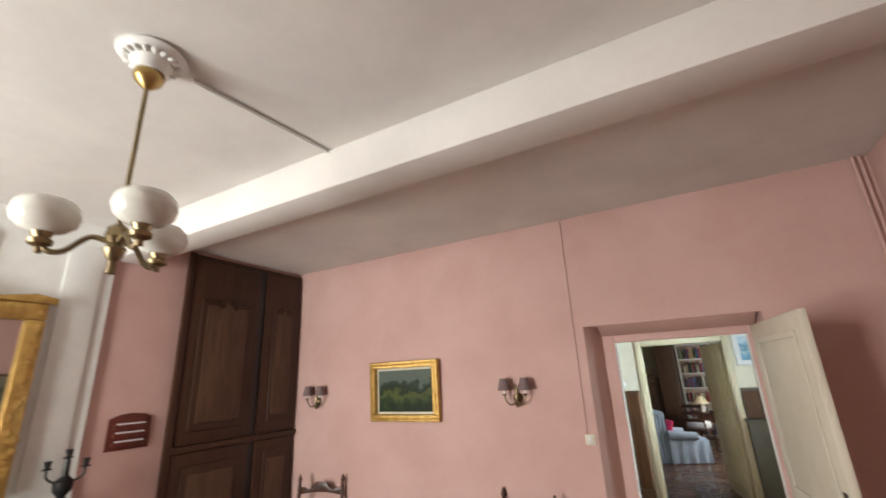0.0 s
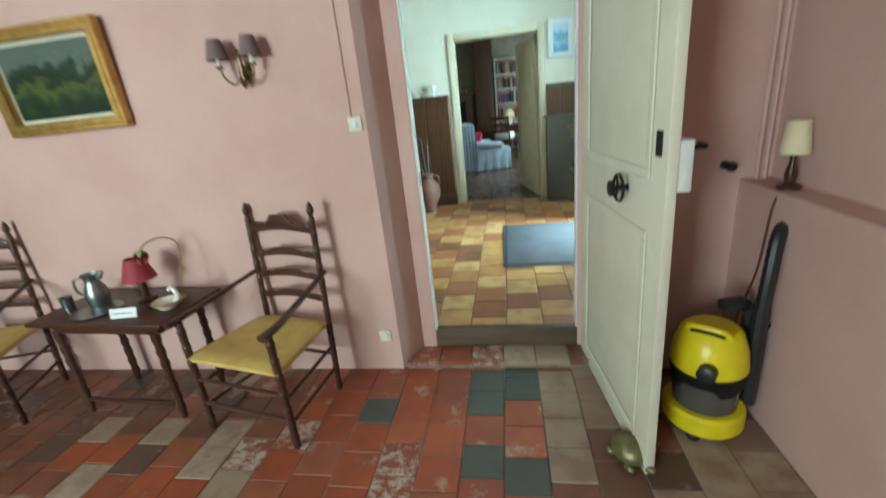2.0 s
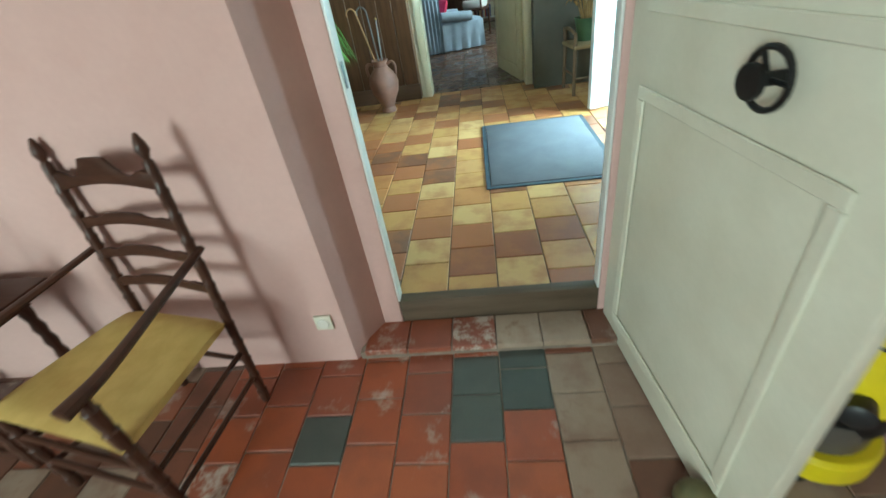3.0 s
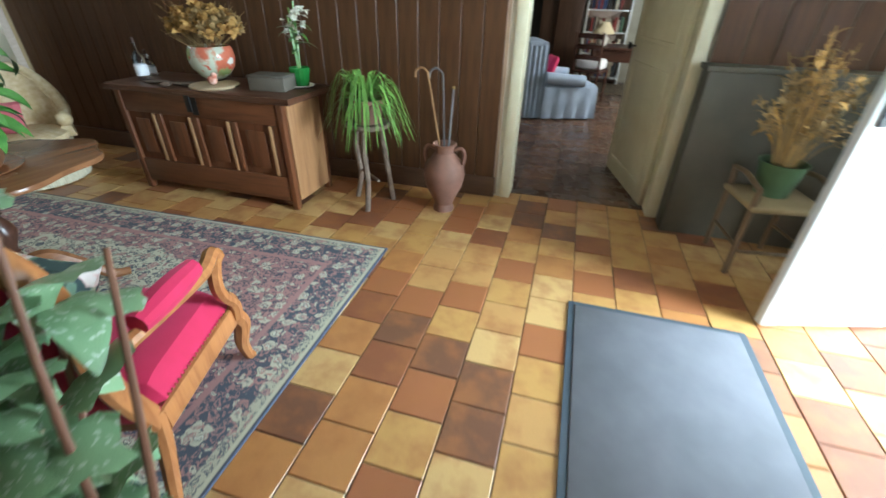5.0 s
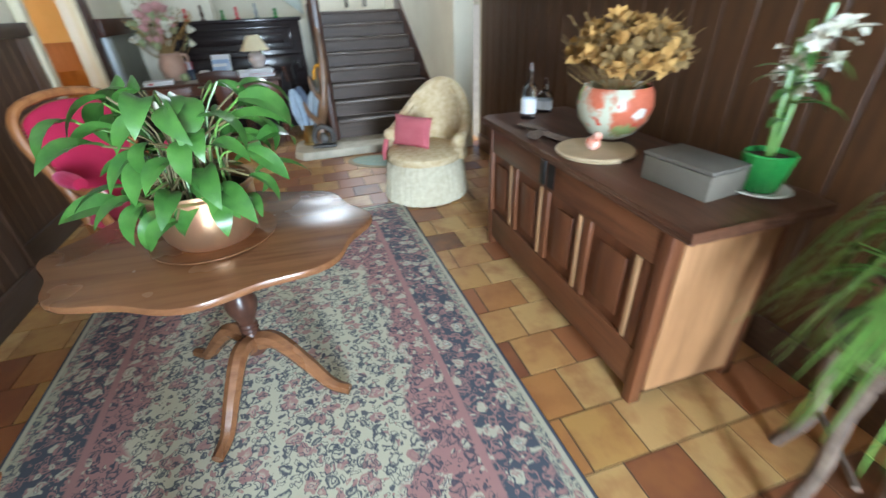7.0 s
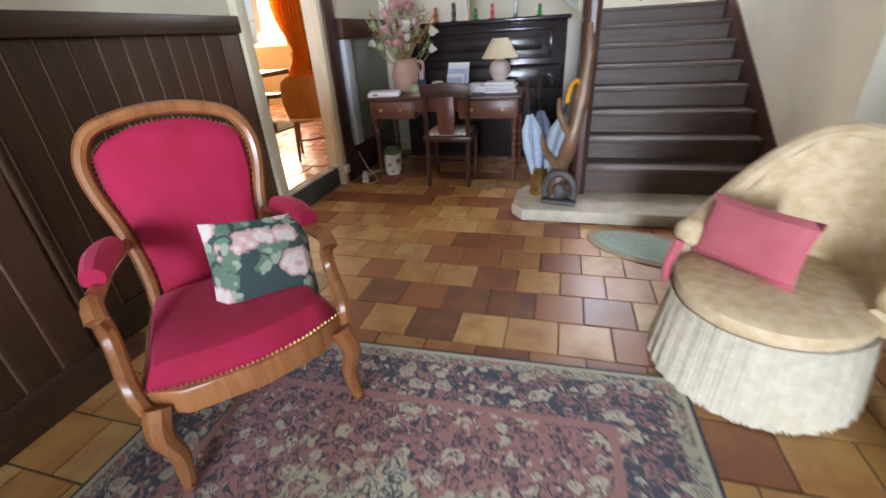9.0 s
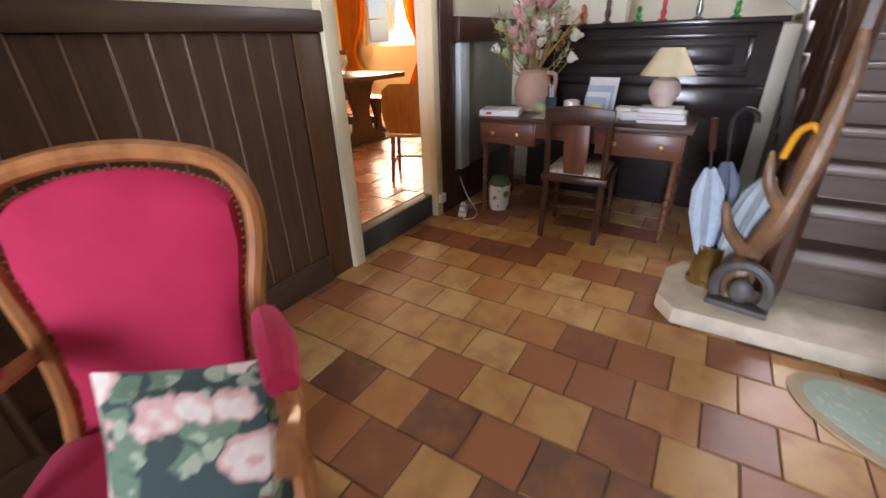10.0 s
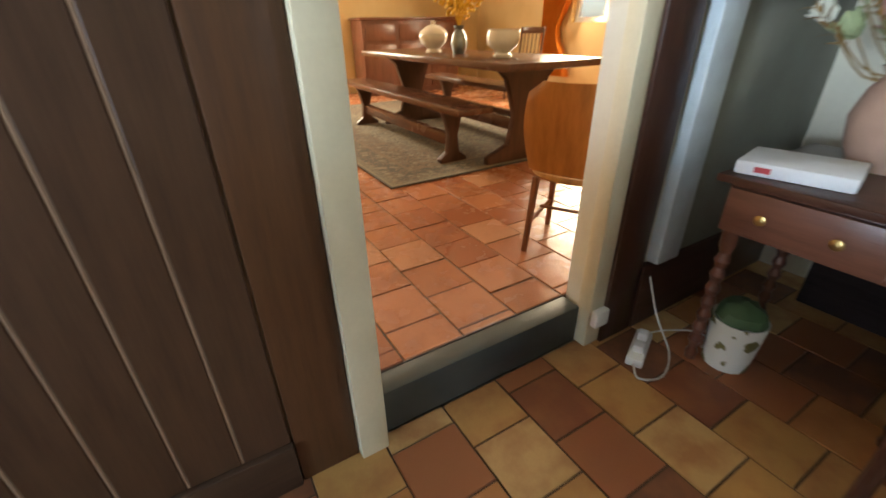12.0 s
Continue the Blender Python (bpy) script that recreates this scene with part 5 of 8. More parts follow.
bx = thing("box", pose(-2.27, 6.40, ZT, 0, 0, 6), "grey weathered wooden box", "box")
part("box_body", box(-0.13, -0.085, 0, 0.13, 0.085, 0.085, bev=0.004), plain("grey_weathered_wood", (0.15, 0.13, 0.10), 0.7), bx)
part("box_lid", box(-0.133, -0.088, 0.087, 0.133, 0.088, 0.100, bev=0.004), plain("grey_weathered_lid", (0.12, 0.105, 0.085), 0.7), bx)
for x, y, w, a in ((-3.14, 6.27, 0.11, 20), (-3.02, 6.22, 0.085, -35), (-2.93, 6.29, 0.13, 8)):
    o = tagged(part("bark_piece", moved(blob(w, 0.035, 0.010, 12, 6, 0.25, random.Random(int(w * 1000))), Matrix.Translation((0, 0, 0.009))), BARK), "flat brown piece of bark lying on the chest", "bark", "bark pieces on the chest")
    o.matrix_basis = pose(x, y, ZT + 0.001, 0, 0, a)
bottle(pose(-3.47, 6.52, ZT), 0.15, 0.045, "squat tinted glass bottle beside the taller one")
vessel("dish", pose(-2.42, 6.58, ZT), [(0, 0.004), (0.05, 0.004), (0.075, 0.022), (0.08, 0.026), (0.05, 0.012), (0, 0.01)], plain("amber_glass", (0.20, 0.08, 0.04), 0.15), "small amber glass dish", "dish")


def white_orchid():
    o = thing("potted_flower", pose(-2.15, 6.56, ZT), "white flowering plant in a green glazed pot", "plant")
    part("saucer", lathe([(0, 0), (0.07, 0), (0.095, 0.012), (0.09, 0.015), (0.06, 0.006), (0, 0.006)], 28), PORCELAIN, o)
    b = bmesh.new()
    seg = 30
    prof = [(0.050, 0.008), (0.055, 0.02), (0.066, 0.09), (0.072, 0.125), (0.066, 0.13), (0.060, 0.115)]
    rings = [[b.verts.new(((r + (0.002 if i % 2 else -0.001)) * math.cos(2 * math.pi * i / seg), (r + (0.002 if i % 2 else -0.001)) * math.sin(2 * math.pi * i / seg), z)) for i in range(seg)] for r, z in prof]
    for p, q in zip(rings, rings[1:]):
        for i in range(seg):
            b.faces.new((p[i], p[(i + 1) % seg], q[(i + 1) % seg], q[i]))
    part("pot", b, GREENGLAZE, o, "fluted green glazed pot")
    part("soil", lathe([(0, 0.115), (0.061, 0.113)], 20, close=False), SOIL, o)
    rng = random.Random(41)
    for k in range(3):
        dx, dy = rng.uniform(-0.03, 0.03), rng.uniform(-0.03, 0.03)
        part("stalk", tube(spline([(dx * 0.4, dy * 0.4, 0.11), (dx, dy, 0.25), (dx * 2.2, dy * 1.6, 0.45 + 0.04 * k)], 5), 0.007, 7), LEAFPALE, o)
    for k in range(26):
        b = bmesh.new()
        for q in range(5):
            lf = leaf_blade(rng.uniform(0.022, 0.034), 0.022, rng.uniform(0.2, 1.4), n=3)
            join(b, moved(lf, pose(0, 0, 0, rng.uniform(0, 40), 0, q * 72)))
        part("flower", moved(b, pose(rng.uniform(-0.08, 0.09), rng.uniform(-0.06, 0.06), rng.uniform(0.30, 0.50), rng.uniform(-70, 40), rng.uniform(-50, 50), rng.uniform(0, 360))), WHITEPETAL, o)
    for k in range(12):
        lf = leaf_blade(rng.uniform(0.10, 0.16), 0.035, rng.uniform(0.6, 1.8), n=5)
        part("leaf", moved(lf, pose(0, 0, rng.uniform(0.22, 0.42), 20, 0, rng.uniform(0, 360))), LEAF, o)
    return o


white_orchid()


def spider_plant():
    o = thing("spider_plant", pose(-1.62, 6.50, 0), "spider plant on a rustic branch-legged stand", "plant")
    for a, r in ((-80, 0.17), (40, 0.16), (160, 0.17)):
        x, y = math.cos(radians(a)), math.sin(radians(a))
        pts = spline([(r * x, r * y, 0.0), (r * 0.75 * x + 0.012, r * 0.8 * y, 0.22), (r * 0.75 * x - 0.015, r * 0.7 * y + 0.01, 0.42), (r * 0.6 * x, r * 0.6 * y, 0.60)], 4)
        part("leg", tube(pts, [0.021 + 0.005 * math.sin(3.1 * i) for i in range(len(pts))], 8), BARK, o)
    part("stretcher", tube([(0.10, -0.09, 0.22), (-0.12, 0.06, 0.24)], 0.011, 6), BARK, o)
    part("shelf", lathe([(0, 0.585), (0.155, 0.585), (0.16, 0.60), (0.15, 0.612), (0, 0.612)], 20), BARK, o)
    part("pot", lathe([(0, 0.612), (0.09, 0.612), (0.115, 0.74), (0.128, 0.75), (0.128, 0.775), (0.112, 0.775), (0.10, 0.72), (0, 0.715)], 24, close=False), TERRACOTTA, o, "terracotta pot")
    rng = random.Random(51)
    for k in range(150):
        a = rng.uniform(0, 2 * math.pi)
        ca, sa = math.cos(a), math.sin(a)
        L = rng.uniform(0.20, 0.48)
        up = rng.uniform(0.0, 0.20)
        w = rng.uniform(0.004, 0.0085)
        n = 8
        b = bmesh.new()
        prev = None
        side = Vector((-sa, ca, 0))
        for i in range(n + 1):
            t = i / n
            rad = L * (0.78 * t + 0.18 * t * (1 - t))
            z = 0.76 + up * math.sin(math.pi * min(1, t * 1.15)) - (L * 0.95) * max(0, t - 0.30) ** 1.5
            p = Vector((0.03 * ca + rad * ca, 0.03 * sa + rad * sa, z))
            if p.y > 0.34:
                p.y = 0.34
            ww = w * (1 - 0.9 * t ** 2)
            row = (b.verts.new(p - side * ww), b.verts.new(p - Vector((0, 0, 0.25 * ww))), b.verts.new(p + side * ww))
            if prev:
                b.faces.new((prev[0], prev[1], row[1], row[0]))
                b.faces.new((prev[1], prev[2], row[2], row[1]))
            prev = row
        part("leaf", b, LEAFPALE, o)
    return o


spider_plant()


def stick_urn():
    o = thing("urn", pose(-1.07, 6.56, 0), "brown terracotta two-handled jar", "jar")
    prof = [(0, 0), (0.075, 0), (0.078, 0.02), (0.066, 0.05), (0.085, 0.10), (0.135, 0.20), (0.150, 0.28), (0.140, 0.35), (0.09, 0.41), (0.066, 0.44), (0.066, 0.47), (0.085, 0.50), (0.078, 0.505), (0.058, 0.47), (0.07, 0.40), (0, 0.36)]
    part("body", lathe(prof, 32, close=False), TERRACOTTA, o)
    for s in (-1, 1):
        part("handle", tube(spline([(s * 0.066, 0, 0.46), (s * 0.12, 0, 0.475), (s * 0.145, 0, 0.43), (s * 0.135, 0, 0.36)], 5), 0.014, 8), TERRACOTTA, o)
    return o


stick_urn()


def walking_stick(x0, y0, x1, y1, h, mat, kind, label):
    o = thing("walking_stick", pose(-1.07, 6.56, 0), label, "walking stick", "sticks in the jar")
    pts = [(x0, y0, 0.37), (x1 * 0.6 + x0 * 0.4, y1 * 0.6 + y0 * 0.4, 0.37 + (h - 0.37) * 0.6), (x1, y1, h)]
    if kind == "crook":
        pts += [(x1 - 0.01, y1, h + 0.04), (x1 - 0.05, y1, h + 0.065), (x1 - 0.09, y1, h + 0.04), (x1 - 0.095, y1, h + 0.0)]
        pts = spline(pts, 4)
    part("shaft", tube(pts, 0.0075, 8), mat, o)
    if kind == "knob":
        part("knob", moved(blob(0.011, 0.011, 0.012, 10, 7), Matrix.Translation((x1, y1, h + 0.01))), BRASS, o)
    if kind == "tee":
        part("handle", tube([(x1 - 0.045, y1, h), (x1 + 0.045, y1, h + 0.01)], 0.011, 8), DARKWOOD, o)


CANE = wood("cane_wood", (0.36, 0.20, 0.09), (0.26, 0.13, 0.06), "z", 0.4)
walking_stick(-0.02, 0.01, -0.16, 0.12, 0.90, CANE, "crook", "bent cane walking stick with a crook handle")
walking_stick(0.0, 0.0, -0.06, 0.13, 0.90, plain("dark_grey_stick", (0.12, 0.11, 0.11), 0.4), "crook", "dark grey walking stick with a crook handle")
walking_stick(0.02, 0.0, 0.02, 0.12, 0.84, plain("silver_stick", (0.22, 0.21, 0.21), 0.4), "knob", "grey walking stick with a brass knob")


def tub_chair():
    c = thing("tub_chair", facing(-4.46, 6.05, 0.75, -0.66, 0) @ Matrix.Diagonal((1.06, 1.06, 0.95, 1)), "cream tufted low tub chair with a fringed skirt", "armchair")
    b = bmesh.new()
    n = 30
    rings = []
    for z, k in ((0.30, 1.0), (0.35, 1.05), (0.38, 1.03), (0.40, 0.9), (0.41, 0.0)):
        rings.append([b.verts.new((0.27 * k * math.cos(2 * math.pi * i / n), 0.29 * k * math.sin(2 * math.pi * i / n) + 0.02, z)) for i in range(n)] if k else [b.verts.new((0, 0.02, z))])
    for p, q in zip(rings, rings[1:]):
        for i in range(n):
            f = list(dict.fromkeys((p[i], p[(i + 1) % n], q[(i + 1) % len(q)], q[i % len(q)])))
            b.faces.new(f)
    part("seat", b, CREAMFABRIC, c)
    b = bmesh.new()
    n = 260
    lo, hi = [], []
    for i in range(n):
        a = 2 * math.pi * i / n
        k = 1.01 + (0.024 if i % 2 else 0.0) + 0.012 * math.sin(i * 0.9)
        lo.append(b.verts.new((0.29 * (k + 0.07) * math.cos(a), 0.31 * (k + 0.07) * math.sin(a) + 0.02, 0.012 + 0.008 * math.sin(i * 2.7))))
        hi.append(b.verts.new((0.285 * math.cos(a), 0.305 * math.sin(a) + 0.02, 0.33)))
    for i in range(n):
        b.faces.new((lo[i], lo[(i + 1) % n], hi[(i + 1) % n], hi[i]))
    part("fringe", b, FRINGE, c, "long cream bullion fringe")
    for s in (-1, 1):
        for yy in (-0.18, 0.2):
            part("leg", lathe([(0.02, 0.0), (0.026, 0.1), (0.03, 0.3)], 10), DARKWOOD, c, m=pose(s * 0.18, yy, 0))
    # curved back with rolled arms, tufted
    b = bmesh.new()
    m = 36
    inner, outer = [], []
    rows = 9
    for j in range(rows + 1):
        t = j / rows
        ri, ro = [], []
        for i in range(m + 1):
            a = math.pi * (0.98 + 1.04 * i / m)
            back = max(0.0, -math.sin(a))
            top = 0.50 + 0.36 * back ** 2.2
            z = 0.33 + (top - 0.33) * t
            flare = 1 + 0.20 * t * back
            tuft = 0.010 * math.cos(i * 2 * math.pi / 4.5) * math.cos(j * 2.4)
            ri.append(b.verts.new(((0.245 * flare + tuft) * math.cos(a), (0.25 * flare + tuft) * math.sin(a) + 0.0, z)))
            th = 0.075 * (1 - 0.25 * t)
            ro.append(b.verts.new(((0.245 * flare + th) * math.cos(a), (0.25 * flare + th) * math.sin(a), z - 0.01 * t)))
        inner.append(ri), outer.append(ro)
    for g in (inner, outer):
        for p, q in zip(g, g[1:]):
            for i in range(m):
                b.faces.new((p[i], p[i + 1], q[i + 1], q[i]))
    for i in range(m):
        b.faces.new((inner[-1][i], inner[-1][i + 1], outer[-1][i + 1], outer[-1][i]))
        b.faces.new((inner[0][i], inner[0][i + 1], outer[0][i + 1], outer[0][i]))
    for i in (0, m):
        for j in range(rows):
            b.faces.new((inner[j][i], inner[j + 1][i], outer[j + 1][i], outer[j][i]))
    part("backrest", b, CREAMFABRIC, c, "buttoned cream curved backrest")
    roll = [((0.285 * (1 + 0.2 * max(0.0, -math.sin(a)))) * math.cos(a), (0.29 * (1 + 0.2 * max(0.0, -math.sin(a)))) * math.sin(a), 0.50 + 0.36 * max(0.0, -math.sin(a)) ** 2.2) for a in [math.pi * (0.98 + 1.04 * i / 40) for i in range(41)]]
    part("rolled_edge", tube(roll, 0.042, 10), CREAMFABRIC, c)
    for s in (-1, 1):
        part("arm_scroll", moved(blob(0.055, 0.05, 0.06, 14, 9), Matrix.Translation((s * 0.285, 0.03, 0.48))), CREAMFABRIC, c)
    for s in (1,):
        part("arm_trim", tube(spline([(s * 0.29, 0.085, 0.46), (s * 0.295, 0.12, 0.36), (s * 0.28, 0.14, 0.30)], 4), 0.02, 8), ROSEFABRIC, c)
    return c


tub_chair()
cu = tagged(part("cushion", pillow(0.36, 0.24, 0.11), ROSEFABRIC), "faded rose cotton cushion on the tub chair", "cushion")
cu.matrix_basis = facing(-4.46, 6.05, 0.75, -0.66, 0) @ pose(0.10, 0.03, 0.50, 16, 0, -8)
om = thing("oval_mat", pose(-5.38, 5.82, 0.001, 0, 0, 62), "oval pale green braided mat by the stairs", "mat")
el = [(0.36 * math.cos(2 * math.pi * k / 48), 0.20 * math.sin(2 * math.pi * k / 48)) for k in range(48)]
part("centre", plate([(x * 0.86, y * 0.80) for x, y in el], 0.001, 0.012, "z", 0.003), flowered("green_mat_weave", (0.30, 0.40, 0.34), [((0.50, 0.54, 0.44), 30.0, 0.3)]), om)
part("border", plate(el, 0.0, 0.009, "z", 0.003), plain("tan_mat_border", (0.40, 0.33, 0.22), 0.9), om)


# ---- desk corner ----
def desk():
    d = thing("desk", pose(-6.86, 4.27, 0), "dark wooden writing desk covered with papers", "desk")
    D, W = 0.31, 0.69
    part("desktop", box(-D, -W, 0.70, D + 0.02, W, 0.725, bev=0.006), DARKWOOD_Y, d)
    MAHOG = wood("mahogany", (0.17, 0.070, 0.042), (0.105, 0.042, 0.026), "y", 0.3)
    for ya, yb in ((-W + 0.03, -0.24), (0.16, W - 0.03)):
        part("drawer_case", box(-D + 0.02, ya, 0.54, D - 0.02, yb, 0.698, bev=0.003), MAHOG, d)
        dr = part("drawer", box(D - 0.018, ya + 0.012, 0.555, D + 0.002, yb - 0.012, 0.688, bev=0.005), MAHOG, d)
        for y in (ya + 0.12, yb - 0.12):
            part("knob", moved(lathe([(0.007, 0), (0.007, 0.012), (0.016, 0.02), (0, 0.028)], 12), pose(D + 0.002, y, 0.62, 0, 90, 0)), BRASS, dr)
    part("apron", box(D - 0.05, -0.238, 0.60, D - 0.03, 0.158, 0.698), MAHOG, d)
    for x in (-D + 0.05, D - 0.06):
        for y in (-W + 0.06, W - 0.06):
            prof = [(0.018, 0), (0.022, 0.03), (0.014, 0.05)] + [(0.016 + 0.009 * (k % 2), 0.06 + 0.028 * k) for k in range(16)] + [(0.026, 0.52), (0.026, 0.54)]
            part("leg", lathe(prof, 12), MAHOG, d, m=pose(x, y, 0))
    return d


desk()
ZD = 0.726


def desk_chair():
    c = thing("desk_chair", pose(-6.56, 4.36, 0, 0, 0, 92), "dark wooden chair with a pale patterned seat", "chair")
    for s in (-1, 1):
        leg = spline([(s * 0.175, -0.205, 0.0), (s * 0.175, -0.17, 0.25), (s * 0.175, -0.165, 0.45), (s * 0.18, -0.205, 0.84)], 4)
        part("back_leg", tube(leg, 0.019, 8), DARKWOOD, c)
        prof = [(0.016, 0.0), (0.020, 0.02)] + [(0.014 + 0.008 * (k % 2), 0.04 + 0.026 * k) for k in range(13)] + [(0.022, 0.40)]
        part("front_leg", lathe(prof, 10), DARKWOOD, c, m=pose(s * 0.185, 0.17, 0))
    part("seat_frame", box(-0.205, -0.19, 0.385, 0.205, 0.20, 0.43, bev=0.005), DARKWOOD_X, c)
    part("seat", box(-0.185, -0.17, 0.43, 0.185, 0.185, 0.46, bev=0.018, seg=3), SEATFLORAL, c, "pale patterned padded seat")
    part("top_rail", plate([(-0.20, 0.75), (-0.20, 0.84), (0.0, 0.86), (0.20, 0.84), (0.20, 0.75)], -0.222, -0.195, "y", 0.005), DARKWOOD_X, c)
    part("splat", plate([(-0.06, 0.45), (-0.075, 0.60), (-0.07, 0.76), (0.07, 0.76), (0.075, 0.60), (0.06, 0.45)], -0.200, -0.186, "y", 0.003), wood("mid_brown_splat", (0.17, 0.06, 0.035), (0.11, 0.04, 0.022), "z", 0.3), c)
    part("stretcher", tube([(-0.18, 0.0, 0.16), (0.18, 0.0, 0.16)], 0.011, 8), DARKWOOD_X, c)
    return c


desk_chair()


def upright_piano():
    p = thing("piano", pose(-7.42, 4.50, 0), "dark upright piano with a panelled front", "piano")
    BLK = wood("piano_dark_wood", (0.030, 0.022, 0.022), (0.016, 0.012, 0.012), "y", 0.18)
    part("case", box(-0.18, -0.82, 0.0, 0.06, 0.78, 1.26, bev=0.006), BLK, p)
    part("top_lid", box(-0.19, -0.85, 1.26, 0.11, 0.81, 1.295, bev=0.006), BLK, p)
    b = bmesh.new()
    for ya, yb, za, zb in ((-0.66, 0.66, 1.18, 1.215), (-0.66, 0.66, 0.945, 0.98), (-0.66, -0.625, 0.98, 1.18), (0.625, 0.66, 0.98, 1.18)):
        box(0.06, ya, za, 0.082, yb, zb, bev=0.006, bm=b)
    part("front_moulding", b, BLK, p)
    part("front_panel", box(0.061, -0.56, 1.02, 0.072, 0.56, 1.14, bev=0.006), BLK, p)
    part("key_lid", box(0.06, -0.80, 0.70, 0.26, 0.76, 0.90, bev=0.02), BLK, p)
    return p


upright_piano()


def table_lamp(m, base_prof, base_mat, shade, shade_mat, label):
    l = thing("table_lamp", m, label, "lamp")
    part("base", lathe(base_prof, 24), base_mat, l)
    r0, z0, r1, z1 = shade
    part("shade", lathe([(r0, z0), (r1, z1), (r1 - 0.004, z1), (r0 - 0.004, z0)], 32, close=False), shade_mat, l, "conical fabric shade")
    part("stem", tube([(0, 0, base_prof[-1][1] - 0.01), (0, 0, (z0 + z1) / 2)], 0.006, 8), BRASS, l)
    return l


bk = random.Random(61)
def book_pile(x, y, z, items, label, rot=0):
    for k, (w, d, h, mat) in enumerate(items):
        o = thing("book", pose(x + bk.uniform(-0.012, 0.012), y + bk.uniform(-0.012, 0.012), z, 0, 0, rot + bk.uniform(-8, 8)), label, "book", "books on the desk")
        part("cover", box(-w / 2, -d / 2, 0, w / 2, d / 2, h, bev=0.002, seg=1), mat, o)
        part("page_block", box(-w / 2 + 0.004, -d / 2 - 0.001, 0.003, w / 2 + 0.001, d / 2 - 0.004, h - 0.003), PAPER, o)
        z += h + 0.0005
    return z


zz = book_pile(-6.80, 4.76, ZD, [(0.20, 0.27, 0.02, PAPER), (0.19, 0.26, 0.018, REDPAPER), (0.21, 0.27, 0.02, PAPER), (0.17, 0.24, 0.025, WHITE)], "stacked paper-bound book on the desk")
table_lamp(pose(-6.86, 4.74, zz), [(0, 0), (0.055, 0), (0.06, 0.02), (0.085, 0.06), (0.09, 0.10), (0.07, 0.15), (0.03, 0.17), (0.022, 0.19)], plain("pale_ceramic_lamp", (0.66, 0.55, 0.50), 0.3), (0.155, 0.18, 0.065, 0.33), SHADECREAM, "pale ceramic lamp with a cream pleated shade on books")


def dried_flowers_big():
    o = thing("flower_vase", pose(-6.98, 3.84, ZD), "pink dried bouquet in a large clay pot", "vase")
    part("pot", lathe([(0, 0), (0.10, 0), (0.125, 0.06), (0.14, 0.14), (0.12, 0.22), (0.095, 0.26), (0.11, 0.285), (0.10, 0.285), (0.085, 0.26), (0, 0.2)], 28, close=False), CLAYPINK, o)
    for s in (1,):
        part("handle", tube(spline([(0, s * 0.10, 0.26), (0, s * 0.16, 0.25), (0, s * 0.165, 0.19), (0, s * 0.135, 0.15)], 4), 0.014, 8), CLAYPINK, o)
    rng = random.Random(71)
    for k in range(64):
        a, r = rng.uniform(0, 2 * math.pi), rng.uniform(0.1, 1)
        z = 0.32 + rng.uniform(0.0, 0.50) * (1.1 - 0.5 * r)
        x, y = (0.20 * r) * math.cos(a), (0.27 * r) * math.sin(a)
        part("stalk", tube(spline([(x * 0.15, y * 0.15, 0.24), (x * 0.6, y * 0.6, z * 0.7), (x, y, z)], 3), 0.003, 4), DRIEDSTRAW, o)
        b = bmesh.new()
        s = rng.uniform(0.055, 0.095)
        if k % 4 == 0:
            for q in range(14):
                lf = leaf_blade(0.05, 0.012, 0.6, n=3)
                join(b, moved(lf, pose(0, 0, 0.012 * q - 0.05, 40, 0, q * 137)))
            mat = (GREENPETAL, DRIEDSTRAW)[k % 8 == 0]
        else:
            for ring, (cnt, tilt) in enumerate(((5, 75), (7, 50), (8, 20))):
                for q in range(cnt):
                    lf = leaf_blade(s * (0.7 + 0.25 * ring), s * 0.8, -0.5, n=3, fold=0.5)
                    join(b, moved(lf, pose(0, 0, 0, tilt + rng.uniform(-10, 10), 0, q * 360 / cnt + ring * 30)))
            mat = (ROSEPETAL, WHITEPETAL, GREENPETAL, ROSEPETAL)[k % 4] if z < 0.62 else ROSEPETAL
        d = Vector((x, y, 0.25))
        part("flower_head", moved(b, Matrix.Translation((x, y, z)) @ d.to_track_quat("Z", "Y").to_matrix().to_4x4()), mat, o)
    for a, L in ((80, 0.40), (110, 0.36), (-60, 0.36)):
        ca, sa = math.cos(radians(a)), math.sin(radians(a))
        b = tube(spline([(0, 0, 0.25), (0.10 * ca, 0.16 * sa, 0.45), (0.22 * ca, 0.34 * sa, 0.25 + L)], 4), 0.004, 5)
        for q in range(24):
            t = 0.45 + 0.55 * q / 23
            lf = leaf_blade(0.055, 0.010, 0.5, n=3)
            join(b, moved(lf, pose(0.22 * ca * t, 0.34 * sa * t, 0.25 + L * t ** 1.2, 30, 0, q * 137)))
        part("pampas_stem", b, DRIEDTAN, o)
    return o


